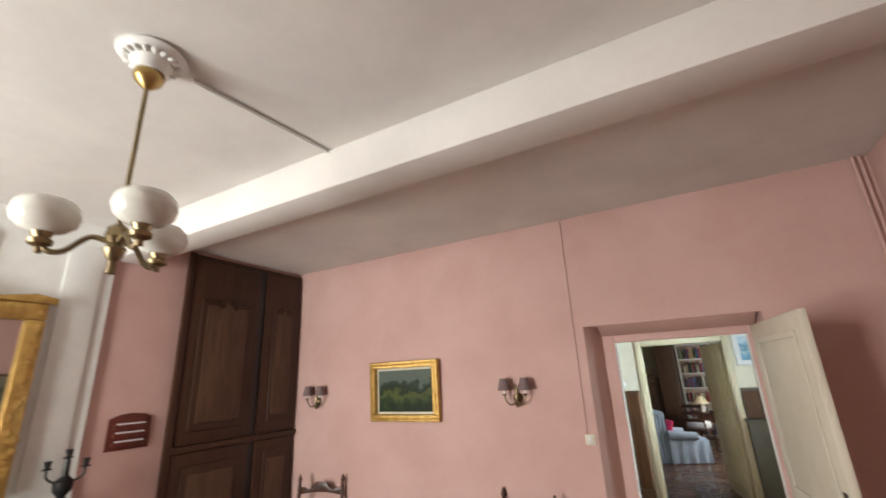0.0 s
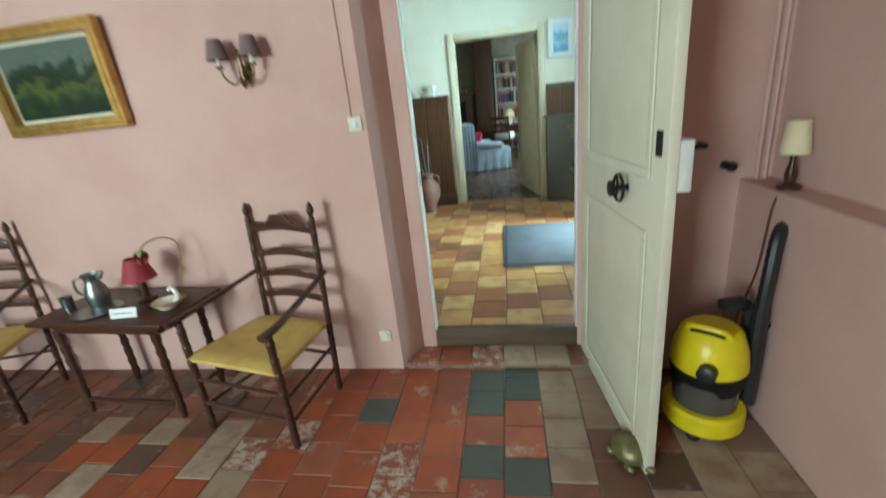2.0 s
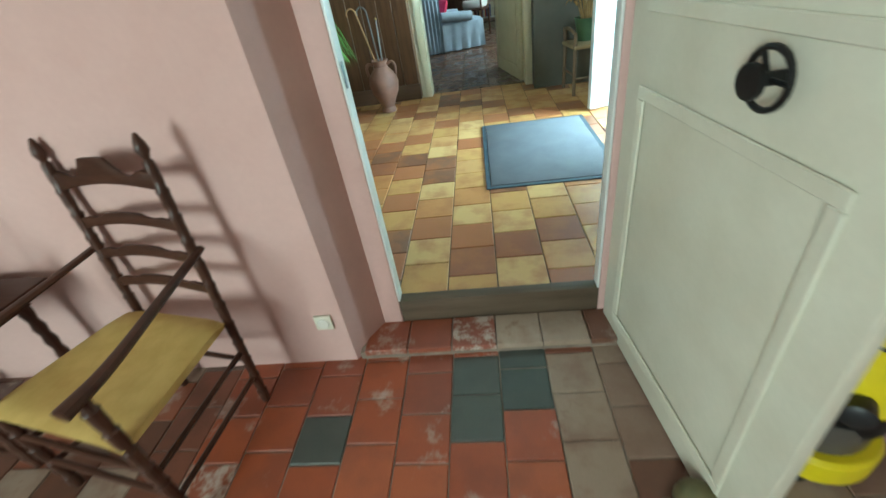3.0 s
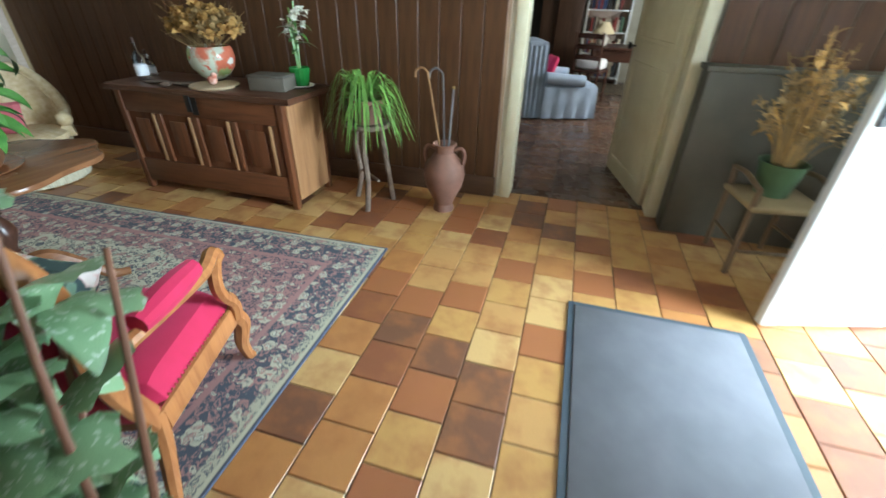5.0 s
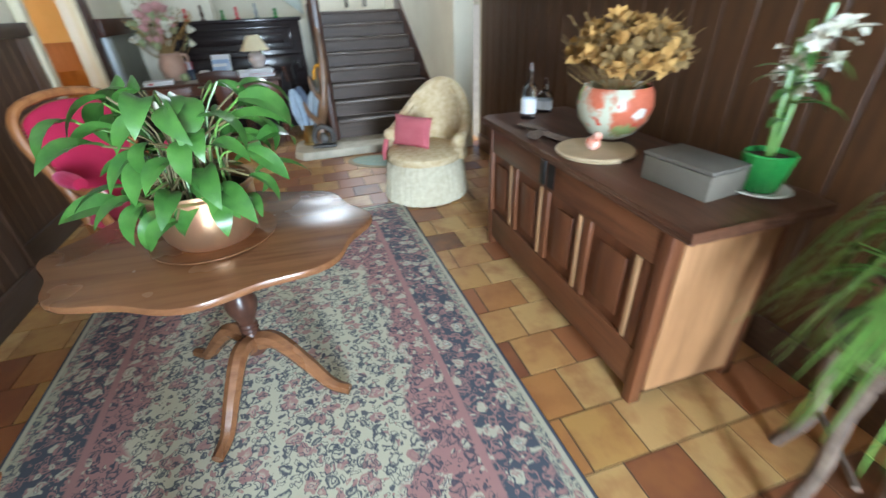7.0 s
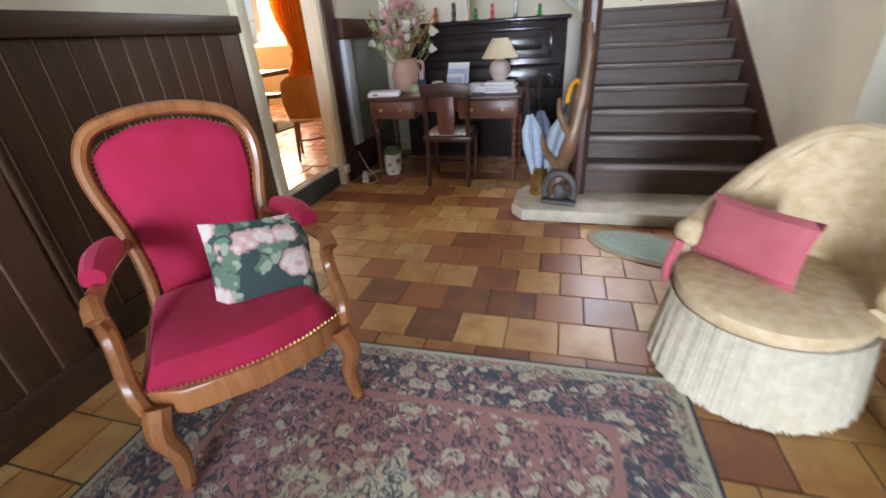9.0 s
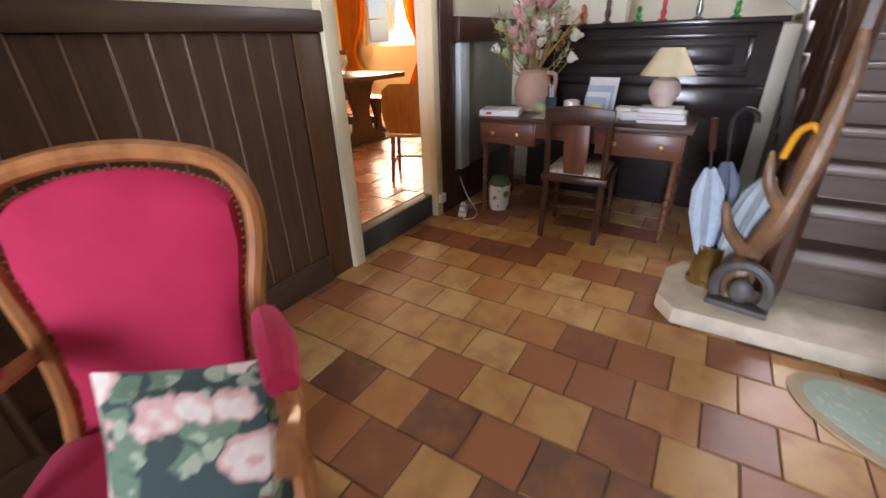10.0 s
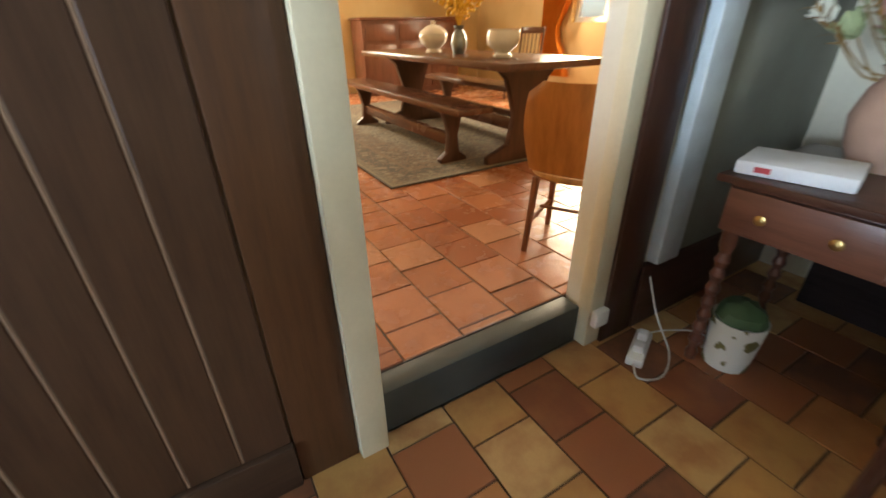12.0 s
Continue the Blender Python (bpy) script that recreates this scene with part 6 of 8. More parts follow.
dried_flowers_big()
o = thing("book", pose(-6.70, 3.72, ZD, 0, 0, 12), "white boxed book lying on the desk", "book", "books on the desk")
part("cover", box(-0.11, -0.14, 0, 0.11, 0.14, 0.04, bev=0.006), PAPER, o)
part("stamp", box(0.108, -0.09, 0.012, 0.1115, -0.05, 0.028), REDPAPER, o)
o = thing("desk_blotter", pose(-6.78, 4.25, ZD, 0, 0, 2), "pale desk blotter with papers", "blotter")
part("pad", box(-0.18, -0.27, 0, 0.17, 0.27, 0.004, bev=0.001, seg=1), plain("pale_blotter", (0.46, 0.42, 0.36), 0.7), o)
part("sheet", box(-0.10, -0.10, 0.0045, 0.12, 0.12, 0.006), PAPER, o, m=pose(0.02, 0.10, 0, 0, 0, 14))
o = thing("letter_holder", pose(-6.95, 4.33, ZD, 0, 0, -5), "pale blue letter holder full of papers", "letter holder")
part("tray", box(-0.06, -0.11, 0, 0.07, 0.11, 0.015, bev=0.003), PALEBLUE, o)
for k, (h, mm) in enumerate(((0.22, PAPER), (0.17, PALEBLUE), (0.13, PAPER), (0.10, PALEBLUE))):
    part("sheet", moved(box(-0.002, -0.10 + 0.006 * k, 0, 0.002, 0.10 - 0.012 * k, h), pose(-0.04 + 0.03 * k, 0, 0.016, 0, -14, 0)), mm, o)
part("note", box(0.072, -0.06, 0.03, 0.075, 0.05, 0.075), plain("yellow_note", (0.75, 0.70, 0.30), 0.7), o)
o = thing("pen_pot", pose(-6.88, 4.02, ZD), "dark blue jar full of pens and brushes", "pen pot")
part("jar", lathe([(0, 0), (0.035, 0), (0.04, 0.11), (0.036, 0.11), (0.03, 0.01)], 18, close=False), plain("dark_blue_glaze", (0.04, 0.06, 0.10), 0.25), o)
for k in range(8):
    a = k * 0.8
    part("pen", tube([(0.012 * math.cos(a), 0.012 * math.sin(a), 0.01), (0.03 * math.cos(a), 0.03 * math.sin(a), 0.17 + 0.012 * (k % 3))], 0.005, 6), (PAPER, PALEBLUE, REDPAPER, DARKWOOD)[k % 4], o)
vessel("bowl", pose(-6.99, 4.14, ZD), [(0, 0), (0.035, 0), (0.06, 0.04), (0.055, 0.075), (0.04, 0.08), (0.035, 0.075), (0.05, 0.04), (0, 0.01)], PORCELAIN, "small white china bowl", "bowl")
vessel("paperweight", pose(-6.86, 3.95, ZD), [(0, 0), (0.03, 0), (0.045, 0.025), (0.04, 0.06), (0.02, 0.075), (0, 0.077)], GREENPETAL, "round pale green paperweight", "paperweight")
for k, (dx, dy, w, d, h) in enumerate(((-6.85, 4.53, 0.12, 0.10, 0.07), (-6.80, 4.58, 0.08, 0.12, 0.05), (-6.93, 4.6, 0.10, 0.1, 0.06))):
    o = tagged(part("box", box(-w / 2, -d / 2, 0, w / 2, d / 2, h, bev=0.006), PAPER), "small white cardboard box on the desk", "box", "white boxes on the desk")
    o.matrix_basis = pose(dx, dy, ZD, 0, 0, 15 * k)
o = thing("waste_bin", pose(-6.70, 3.72, 0), "white painted waste bin with green lining", "bin")
part("bin", lathe([(0, 0), (0.075, 0), (0.09, 0.20), (0.086, 0.20), (0.07, 0.01)], 24, close=False), flowered("decorated_bin", (0.66, 0.66, 0.60), [((0.20, 0.18, 0.06), 14.0, 0.36)]), o)
part("lining", moved(blob(0.082, 0.082, 0.05, 14, 8, 0.12, random.Random(5)), Matrix.Translation((0, 0, 0.215))), GREENPOT, o)


# right of the dining doorway: dark panel, pale board and grey-green recess
b = box(-6.56, YD + 0.021, 0.0, -6.385, YD + 0.045, 2.6, bev=0.004)
setting("door_side_panel", b, DARKWOOD, "dark stained panel beside the dining doorway", "panelling")
b = box(-6.74, YD + 0.022, 0.30, -6.60, YD + 0.075, 1.20, bev=0.01)
setting("pale_board", b, plain("pale_blue_grey_paint", (0.62, 0.70, 0.74), 0.45), "pale blue-grey painted upright board", "panelling")
b = box(XW, YD + 0.021, 0.30, -6.745, YD + 0.04, 1.20)
setting("grey_recess", b, GREYWALL, "grey-green painted wall panel", "panelling")
b = box(XW, YD + 0.021, 1.205, -6.565, YD + 0.09, 1.36, bev=0.006)
box(XW, YD + 0.021, 0.0, -6.565, YD + 0.05, 0.295, bev=0.006, bm=b)
setting("dark_rails", b, DARKWOOD_X, "dark stained wooden rails", "panelling")
# sockets and cables by the dining doorway
o = thing("power_strip", pose(-6.47, 3.52, 0, 0, 0, 25), "white power strip with cables on the floor", "power strip")
part("strip", box(-0.10, -0.03, 0, 0.10, 0.03, 0.035, bev=0.006), WHITE, o)
for k in range(2):
    part("plug", box(-0.06 + 0.08 * k, -0.018, 0.036, -0.02 + 0.08 * k, 0.018, 0.07, bev=0.006), PAPER, o)
part("cable", tube(spline([(0.1, 0, 0.015), (0.16, 0.03, 0.01), (0.10, 0.10, 0.006), (-0.05, 0.10, 0.006), (-0.14, 0.02, 0.10), (-0.20, -0.06, 0.30), (-0.22, -0.07, 0.42)], 5), 0.004, 6), WHITE, o)
part("cable", tube(spline([(-0.1, 0, 0.015), (-0.18, 0.06, 0.006), (-0.24, 0.16, 0.006), (-0.22, 0.22, 0.006), (-0.15, 0.20, 0.006)], 5), 0.004, 6), WHITE, o)
o = thing("wall_socket", pose(-6.35, YD + 0.032, 0.14), "white wall socket on the door post", "socket")
part("plate", box(-0.035, 0, -0.035, 0.035, 0.03, 0.035, bev=0.006), WHITE, o)


# umbrella stand and driftwood at the foot of the stairs
o = thing("umbrella_stand", pose(-6.03, 5.17, 0.093), "brass shell-case umbrella stand", "umbrella stand")
part("stand", lathe([(0, 0), (0.085, 0), (0.085, 0.02), (0.075, 0.03), (0.078, 0.20), (0.085, 0.21), (0.078, 0.21), (0.07, 0.03)], 24, close=False), BRASS, o)
UMB = plain("pale_blue_umbrella", (0.40, 0.50, 0.60), 0.6, c2=(0.30, 0.38, 0.46), scale=20)


def umbrella(m, mat, hmat, handle, label):
    u = thing("umbrella", m, label, "umbrella", "umbrellas in the brass stand")
    b = bmesh.new()
    n = 16
    rings = []
    for z, r in ((0.06, 0.016), (0.2, 0.036), (0.36, 0.058), (0.48, 0.052), (0.58, 0.018)):
        rings.append([b.verts.new((r * (1 + 0.22 * (-1) ** i) * math.cos(2 * math.pi * i / n), r * (1 + 0.22 * (-1) ** i) * math.sin(2 * math.pi * i / n), z)) for i in range(n)])
    for p, q in zip(rings, rings[1:]):
        for i in range(n):
            b.faces.new((p[i], p[(i + 1) % n], q[(i + 1) % n], q[i]))
    part("canopy", b, mat, u)
    part("shaft", tube([(0, 0, 0.01), (0, 0, 0.68)], 0.006, 6), IRON, u)
    pts = [(0, 0, 0.66), (0, 0, 0.74)] + ([(0.01, 0, 0.78), (0.045, 0, 0.81), (0.085, 0, 0.79), (0.09, 0, 0.75)] if handle else [(0, 0, 0.80)])
    part("handle", tube(spline(pts, 4), 0.014, 8), hmat, u)


ORANGE = plain("orange_plastic", (0.80, 0.36, 0.02), 0.4)
umbrella(pose(-6.02, 5.15, 0.10, 8, 4, 0), UMB, DARKWOOD, False, "closed pale blue umbrella with a wooden handle")
umbrella(pose(-6.00, 5.19, 0.10, -6, 9, 40), plain("grey_umbrella", (0.34, 0.40, 0.44), 0.6), ORANGE, True, "closed grey umbrella with an orange crook handle")
umbrella(pose(-6.06, 5.20, 0.10, -9, -5, 100), plain("navy_umbrella", (0.10, 0.13, 0.20), 0.6), IRON, True, "closed navy umbrella with a dark handle")
o = thing("driftwood", pose(-5.92, 5.36, 0.093), "gnarled polished driftwood leaning on the newel", "driftwood")
DRIFT = plain("polished_driftwood", (0.22, 0.115, 0.055), 0.4, c2=(0.10, 0.055, 0.030), scale=9, fine=50, bump=0.8, dist=0.012)
part("trunk", tube(spline([(0.03, -0.10, 0.0), (0.0, -0.05, 0.25), (0.05, 0.0, 0.45), (0.02, 0.04, 0.70), (0.0, 0.06, 0.95), (-0.02, 0.05, 1.12)], 4), [0.05, 0.055, 0.05, 0.05, 0.045, 0.05, 0.055, 0.05, 0.045, 0.04, 0.04, 0.045, 0.045, 0.04, 0.035, 0.03, 0.03, 0.03, 0.025, 0.02, 0.015][:21], 10), DRIFT, o)
part("limb", tube(spline([(0.0, -0.06, 0.22), (0.03, -0.16, 0.34), (0.01, -0.20, 0.46)], 4), [0.035, 0.033, 0.03, 0.028, 0.026, 0.024, 0.02, 0.016, 0.010], 8), DRIFT, o)
part("limb", tube(spline([(0.04, 0.0, 0.45), (0.07, -0.08, 0.58), (0.05, -0.10, 0.70)], 4), [0.03, 0.029, 0.028, 0.026, 0.024, 0.02, 0.018, 0.014, 0.008], 8), DRIFT, o)
o = thing("horseshoe_ornament", pose(-5.82, 5.30, 0.093, 0, 0, 80), "grey cast metal arched ornament on the stone step", "ornament")
arc = [(0.10 * math.cos(a), 0, 0.10 + 0.115 * math.sin(a)) for a in [math.pi * (-0.15 + 1.3 * k / 20) for k in range(21)]]
part("arch", tube(arc, 0.026, 8), DULLIRON, o)
part("foot", box(-0.12, -0.04, 0.0, 0.12, 0.04, 0.03, bev=0.01), DULLIRON, o)
part("boss", moved(blob(0.05, 0.03, 0.06, 12, 8), Matrix.Translation((0, 0, 0.09))), DULLIRON, o)


# ---- pink room ----
def ladder_chair(m, label):
    c = thing("ladder_back_chair", m, label, "chair", "rush-seated ladder-back armchairs")
    def turned(h, r=0.017):
        prof = [(r * 0.8, 0.0), (r, 0.02)]
        z = 0.05
        while z < h - 0.05:
            prof += [(r, z), (r * 1.15, z + 0.012), (r * 0.85, z + 0.024), (r, z + 0.05)]
            z += 0.085
        return prof + [(r * 0.9, h)]
    for s in (-1, 1):
        prof = turned(1.0) + [(0.010, 1.01), (0.020, 1.035), (0.016, 1.055), (0.006, 1.08), (0, 1.085)]
        b = lathe(prof, 10)
        part("back_post", moved(b, pose(s * 0.215, -0.20, 0, 3.5, 0, 0)), DARKWOOD, c)
        part("front_post", lathe(turned(0.62, 0.019), 10), DARKWOOD, c, m=pose(s * 0.275, 0.24, 0))
        arm = spline([(s * 0.225, -0.265, 0.70), (s * 0.255, -0.05, 0.665), (s * 0.285, 0.16, 0.635), (s * 0.29, 0.29, 0.625)], 5)
        part("arm", tube(arm, [0.016 + 0.012 * (i / len(arm)) ** 2 for i in range(len(arm))], 8, flat=0.7), DARKWOOD, c)
        for z in (0.14, 0.27):
            part("side_stretcher", tube([(s * 0.215, -0.21, z), (s * 0.275, 0.24, z)], 0.010, 8), DARKWOOD, c)
    for z in (0.16, 0.30):
        part("front_stretcher", tube([(-0.275, 0.24, z), (0.275, 0.24, z)], 0.011, 8), DARKWOOD_X, c)
    part("back_stretcher", tube([(-0.215, -0.215, 0.22), (0.215, -0.215, 0.22)], 0.010, 8), DARKWOOD_X, c)
    for k, z in enumerate((0.54, 0.66, 0.78, 0.92)):
        h = 0.055 if k < 3 else 0.075
        top = [(-0.205 + 0.41 * i / 16, z + h * 0.55 + 0.028 * math.sin(math.pi * i / 16) + (0.030 * (abs(i - 8) <= 2) - 0.018 * (abs(i - 8) in (4, 5)) + 0.010 * (abs(i - 8) == 7) if k == 3 else -0.008 * (abs(i - 8) in (4, 5)))) for i in range(17)]
        bot = [(0.205 - 0.41 * i / 16, z - h * 0.1 + 0.022 * math.sin(math.pi * i / 16)) for i in range(17)]
        y = -0.20 - z * math.tan(radians(3.5))
        part("slat", plate(top + bot, y - 0.006, y + 0.006, "y", 0.002), DARKWOOD_X, c)
    out = [(-0.22, -0.20), (-0.285, 0.25), (0.285, 0.25), (0.22, -0.20)]
    b = bmesh.new()
    n = 16
    rows = []
    for i in range(n + 1):
        v = i / n
        w = 0.225 + 0.065 * v
        row = []
        for j in range(n + 1):
            u = 2 * j / n - 1
            dip = -0.022 * (1 - u * u) * (1 - (2 * v - 1) ** 2)
            edge = -0.02 * (abs(u) ** 8 + abs(2 * v - 1) ** 8)
            ridge = 0.004 * (1 - min(1, abs(abs(u) - abs(2 * v - 1)) * 10))
            row.append(b.verts.new((u * w, -0.205 + 0.465 * v, 0.455 + dip + edge + ridge)))
        rows.append(row)
    for i in range(n):
        for j in range(n):
            b.faces.new((rows[i][j], rows[i + 1][j], rows[i + 1][j + 1], rows[i][j + 1]))
    part("seat", b, RUSH, c, "woven golden rush seat")
    part("seat_under", plate(out, 0.40, 0.434, "z", 0.010), RUSH, c)
    return c


ladder_chair(facing(-1.315, 2.985, -0.22, -0.97, ZP), "dark turned ladder-back armchair with a rush seat by the doorway")
ladder_chair(facing(-3.17, 2.95, 0.30, -0.95, ZP), "dark turned ladder-back armchair with a rush seat by the cupboard")


def side_table():
    t = thing("side_table", pose(-2.16, 3.06, ZP, 0, 0, -3), "small dark wooden table with turned legs", "table")
    part("tabletop", box(-0.43, -0.23, 0.585, 0.43, 0.21, 0.61, bev=0.007), DARKWOOD_X, t)
    part("apron", box(-0.34, -0.17, 0.52, 0.34, 0.16, 0.583), DARKWOOD_X, t)
    for x in (-0.33, 0.30):
        for y in (-0.16, 0.15):
            prof = [(0.016, 0)] + [(0.017 + 0.007 * (k % 2), 0.03 + 0.035 * k) for k in range(14)] + [(0.022, 0.53)]
            part("leg", lathe(prof, 10), DARKWOOD, t, m=pose(x, y, 0))
    part("stretcher", box(-0.33, -0.17, 0.07, 0.30, -0.15, 0.10, bev=0.004), DARKWOOD_X, t)
    return t


side_table()
ZS = ZP + 0.611
j = thing("jug", pose(-2.32, 3.05, ZS, 0, 0, 200), "grey pewter pitcher on the small table", "jug")
part("body", lathe([(0, 0), (0.045, 0), (0.05, 0.02), (0.058, 0.06), (0.05, 0.11), (0.034, 0.14), (0.036, 0.17), (0.046, 0.19), (0.042, 0.19), (0.03, 0.16), (0, 0.15)], 24, close=False), PEWTER, j)
part("handle", tube(spline([(0.036, 0, 0.175), (0.085, 0, 0.165), (0.088, 0, 0.10), (0.054, 0, 0.06)], 4), 0.007, 8), PEWTER, j)
part("spout", tube([(-0.035, 0, 0.165), (-0.062, 0, 0.195)], [0.02, 0.010], 8), PEWTER, j)
vessel("cup", pose(-2.47, 3.0, ZS), [(0, 0), (0.028, 0), (0.03, 0.075), (0.033, 0.08), (0.028, 0.08), (0.026, 0.01)], PEWTER, "small grey pewter beaker", "cup")
vessel("tray", pose(-2.27, 2.98, ZS), [(0, 0), (0.11, 0), (0.12, 0.008), (0.11, 0.005), (0, 0.004)], PEWTER, "round dark metal tray", "tray")
table_lamp(pose(-2.07, 3.10, ZS), [(0, 0), (0.05, 0), (0.05, 0.015), (0.015, 0.03), (0.022, 0.08), (0.014, 0.13)], DARKWOOD, (0.085, 0.13, 0.045, 0.25), SHADERED, "small lamp with a dark red shade")


def arched_lamp():
    l = thing("tulip_lamp", pose(-1.90, 3.10, ZS), "arched wire lamp with a drooping tulip shade", "lamp")
    part("base", lathe([(0, 0), (0.06, 0), (0.055, 0.012), (0.012, 0.02)], 20), BRASS, l)
    part("arch", tube(spline([(0.03, 0.02, 0.01), (0.06, 0.06, 0.18), (0.05, 0.08, 0.30), (0.0, 0.05, 0.345), (-0.06, 0.0, 0.33), (-0.085, -0.03, 0.29)], 5), 0.004, 6), BRASS, l)
    for q in range(6):
        lf = leaf_blade(0.075, 0.055, 0.7, n=4, fold=0.5)
        part("shade_petal", moved(lf, pose(-0.085, -0.03, 0.295) @ pose(0, 0, 0, -70, 0, q * 60)), SHADERED, l)
    b = bmesh.new()
    for q in range(5):
        lf = leaf_blade(0.05, 0.03, 0.5, n=3)
        join(b, moved(lf, pose(0, 0, 0, -35, 0, q * 72)))
    part("calyx", moved(b, pose(-0.085, -0.03, 0.30)), GREENPETAL, l)


arched_lamp()
o = tagged(part("card", moved(box(-0.07, -0.001, 0, 0.07, 0.001, 0.05), pose(0, 0, 0.001, -18, 0, 0)), PAPER), "folded white card with small writing", "card")
o.matrix_basis = pose(-2.02, 2.89, ZS, 0, 0, 8)
part("text_line", moved(box(-0.05, -0.0025, 0.022, 0.05, -0.0012, 0.026), pose(0, 0, 0.001, -18, 0, 0)), BLACKPLASTIC, o)
o = thing("porcelain_ornament", pose(-1.85, 3.0, ZS), "white and gold porcelain swan dish", "ornament")
part("dish", lathe([(0, 0), (0.04, 0), (0.075, 0.035), (0.07, 0.04), (0.035, 0.012), (0, 0.01)], 24, close=False), PORCELAIN, o)
part("neck", tube(spline([(0.05, 0, 0.03), (0.075, 0, 0.07), (0.055, 0, 0.11), (0.03, 0, 0.10)], 4), [0.014] * 4 + [0.012] * 4 + [0.010] * 5, 8), PORCELAIN, o)
part("gold_rim", tube([(0.073 * math.cos(2 * math.pi * k / 24), 0.073 * math.sin(2 * math.pi * k / 24), 0.038) for k in range(25)], 0.004, 6), GOLD, o)


def sconce(x):
    s = thing("wall_sconce", pose(x, YP, 1.56), "brass two-arm wall light with mauve shades", "wall light", "brass wall lights")
    part("backplate", moved(lathe([(0, 0), (0.035, 0), (0.04, 0.01), (0.015, 0.03), (0, 0.034)], 18), pose(0, 0, 0, 90, 0, 0)), BRONZE, s)
    part("finial", lathe([(0, -0.075), (0.012, -0.06), (0.018, -0.045), (0.008, -0.03), (0.014, 0.0), (0.008, 0.03), (0.012, 0.06), (0.004, 0.10), (0, 0.105)], 12), BRONZE, s, m=pose(0, -0.04, 0))
    for k in (-1, 1):
        a = part("arm", tube(spline([(0, -0.04, -0.02), (k * 0.04, -0.06, -0.05), (k * 0.075, -0.075, -0.02), (k * 0.085, -0.08, 0.02)], 5), 0.006, 8), BRONZE, s)
        part("cup", lathe([(0.006, 0.018), (0.02, 0.024), (0.016, 0.034), (0.009, 0.036)], 12), BRONZE, s, m=pose(k * 0.085, -0.08, 0))
        part("candle", lathe([(0.009, 0.036), (0.009, 0.075)], 10), PORCELAIN, s, m=pose(k * 0.085, -0.08, 0))
        part("shade", lathe([(0.052, 0.06), (0.030, 0.15), (0.028, 0.15), (0.050, 0.06)], 20, close=False), SHADEMAUVE, s, m=pose(k * 0.085, -0.08, 0))


sconce(-1.285)
sconce(-3.43)


def framed(name, m, w, h, fw, frame_mat, pic, label, mount=0.0, depth=0.04, tilt=3):
    """A framed picture hung in the local x-z plane, facing -y."""
    f = thing(name, m @ pose(0, 0, 0, tilt, 0, 0), label, "picture")
    b = bmesh.new()
    for k, (e0, e1, d) in enumerate(((0.0, 0.45, 0.7), (0.45, 1.0, 1.0))):
        o0, o1 = fw * e0, fw * e1
        W, H = w / 2, h / 2
        for xa, xb, za, zb in ((-W + o0, W - o0, H - o1, H - o0), (-W + o0, W - o0, -H + o0, -H + o1), (-W + o0, -W + o1, -H + o1, H - o1), (W - o1, W - o0, -H + o1, H - o1)):
            box(xa, -depth * (d if k else 1.0), za, xb, -0.004, zb, bev=0.004, bm=b, seg=1)
    part("picture_frame", b, frame_mat, f)
    part("canvas", box(-w / 2 + fw + mount - 0.002, -0.014, -h / 2 + fw + mount - 0.002, w / 2 - fw - mount + 0.002, -0.006, h / 2 - fw - mount + 0.002), pic, f)
    if mount:
        part("mount", box(-w / 2 + fw - 0.002, -0.0055, -h / 2 + fw - 0.002, w / 2 - fw + 0.002, -0.004, h / 2 - fw + 0.002), PAPER if frame_mat is not GOLD else plain("cream_slip", (0.70, 0.66, 0.52), 0.5), f)
    return f


framed("painting", pose(-2.355, YP - 0.012, 1.64), 0.74, 0.52, 0.06, GOLD, LANDSCAPE, "gilt-framed green landscape painting on the pink wall", 0.022, 0.05, 2)
framed("picture", pose(0.66, YN - 0.006, 1.94), 0.30, 0.44, 0.018, WHITE, SEASCAPE, "white-framed blue watercolour of the sea", 0.05, 0.02, 0)
framed("picture", pose(1.122, 2.20, 1.79, 0, 0, -90), 0.62, 0.54, 0.03, DARKWOOD, OLDPRINT, "dark-framed faded print on the pink wall", 0.0, 0.03, 3)

# cable trunking, switch, socket, pipes
b = box(-0.80, YP - 0.010, 1.30, -0.788, YP - 0.001, ZC - 0.002, bev=0.002, seg=1)
setting("wall_cable_cover", b, PINK, "pink painted cable cover on the wall", "trim")
o = thing("light_switch", pose(-0.775, YP, 1.27), "ivory light switch on the pink wall", "switch")
part("plate", box(-0.035, -0.012, -0.035, 0.035, -0.001, 0.035, bev=0.004), IVORY, o)
part("rocker", box(-0.012, -0.018, -0.018, 0.012, -0.0125, 0.018, bev=0.002), WHITE, o)
o = thing("wall_socket", pose(-0.80, YP, 0.075), "ivory wall socket above the floor", "socket")
part("plate", box(-0.036, -0.012, -0.036, 0.036, -0.001, 0.036, bev=0.004), IVORY, o)
part("well", moved(lathe([(0.024, 0), (0.022, 0.006), (0.0, 0.0065)], 16), pose(0, -0.0125, 0, 90, 0, 0)), PORCELAIN, o)
for x, y in ((1.085, 3.285), (1.055, 3.29)):
    o = tagged(part("heating_pipe", tube([(x, y, 0.862), (x, y, ZC - 0.002)], 0.010, 10), PINK), "pink painted heating pipe in the corner", "pipe", "heating pipes")
b = tube([(-1.575, 1.44, 2.938), (-1.63, 0.74, 2.938)], 0.010, 8)
o = tagged(part("ceiling_cable_cover", b, WHITE), "white painted ceiling cable cover", "cable")


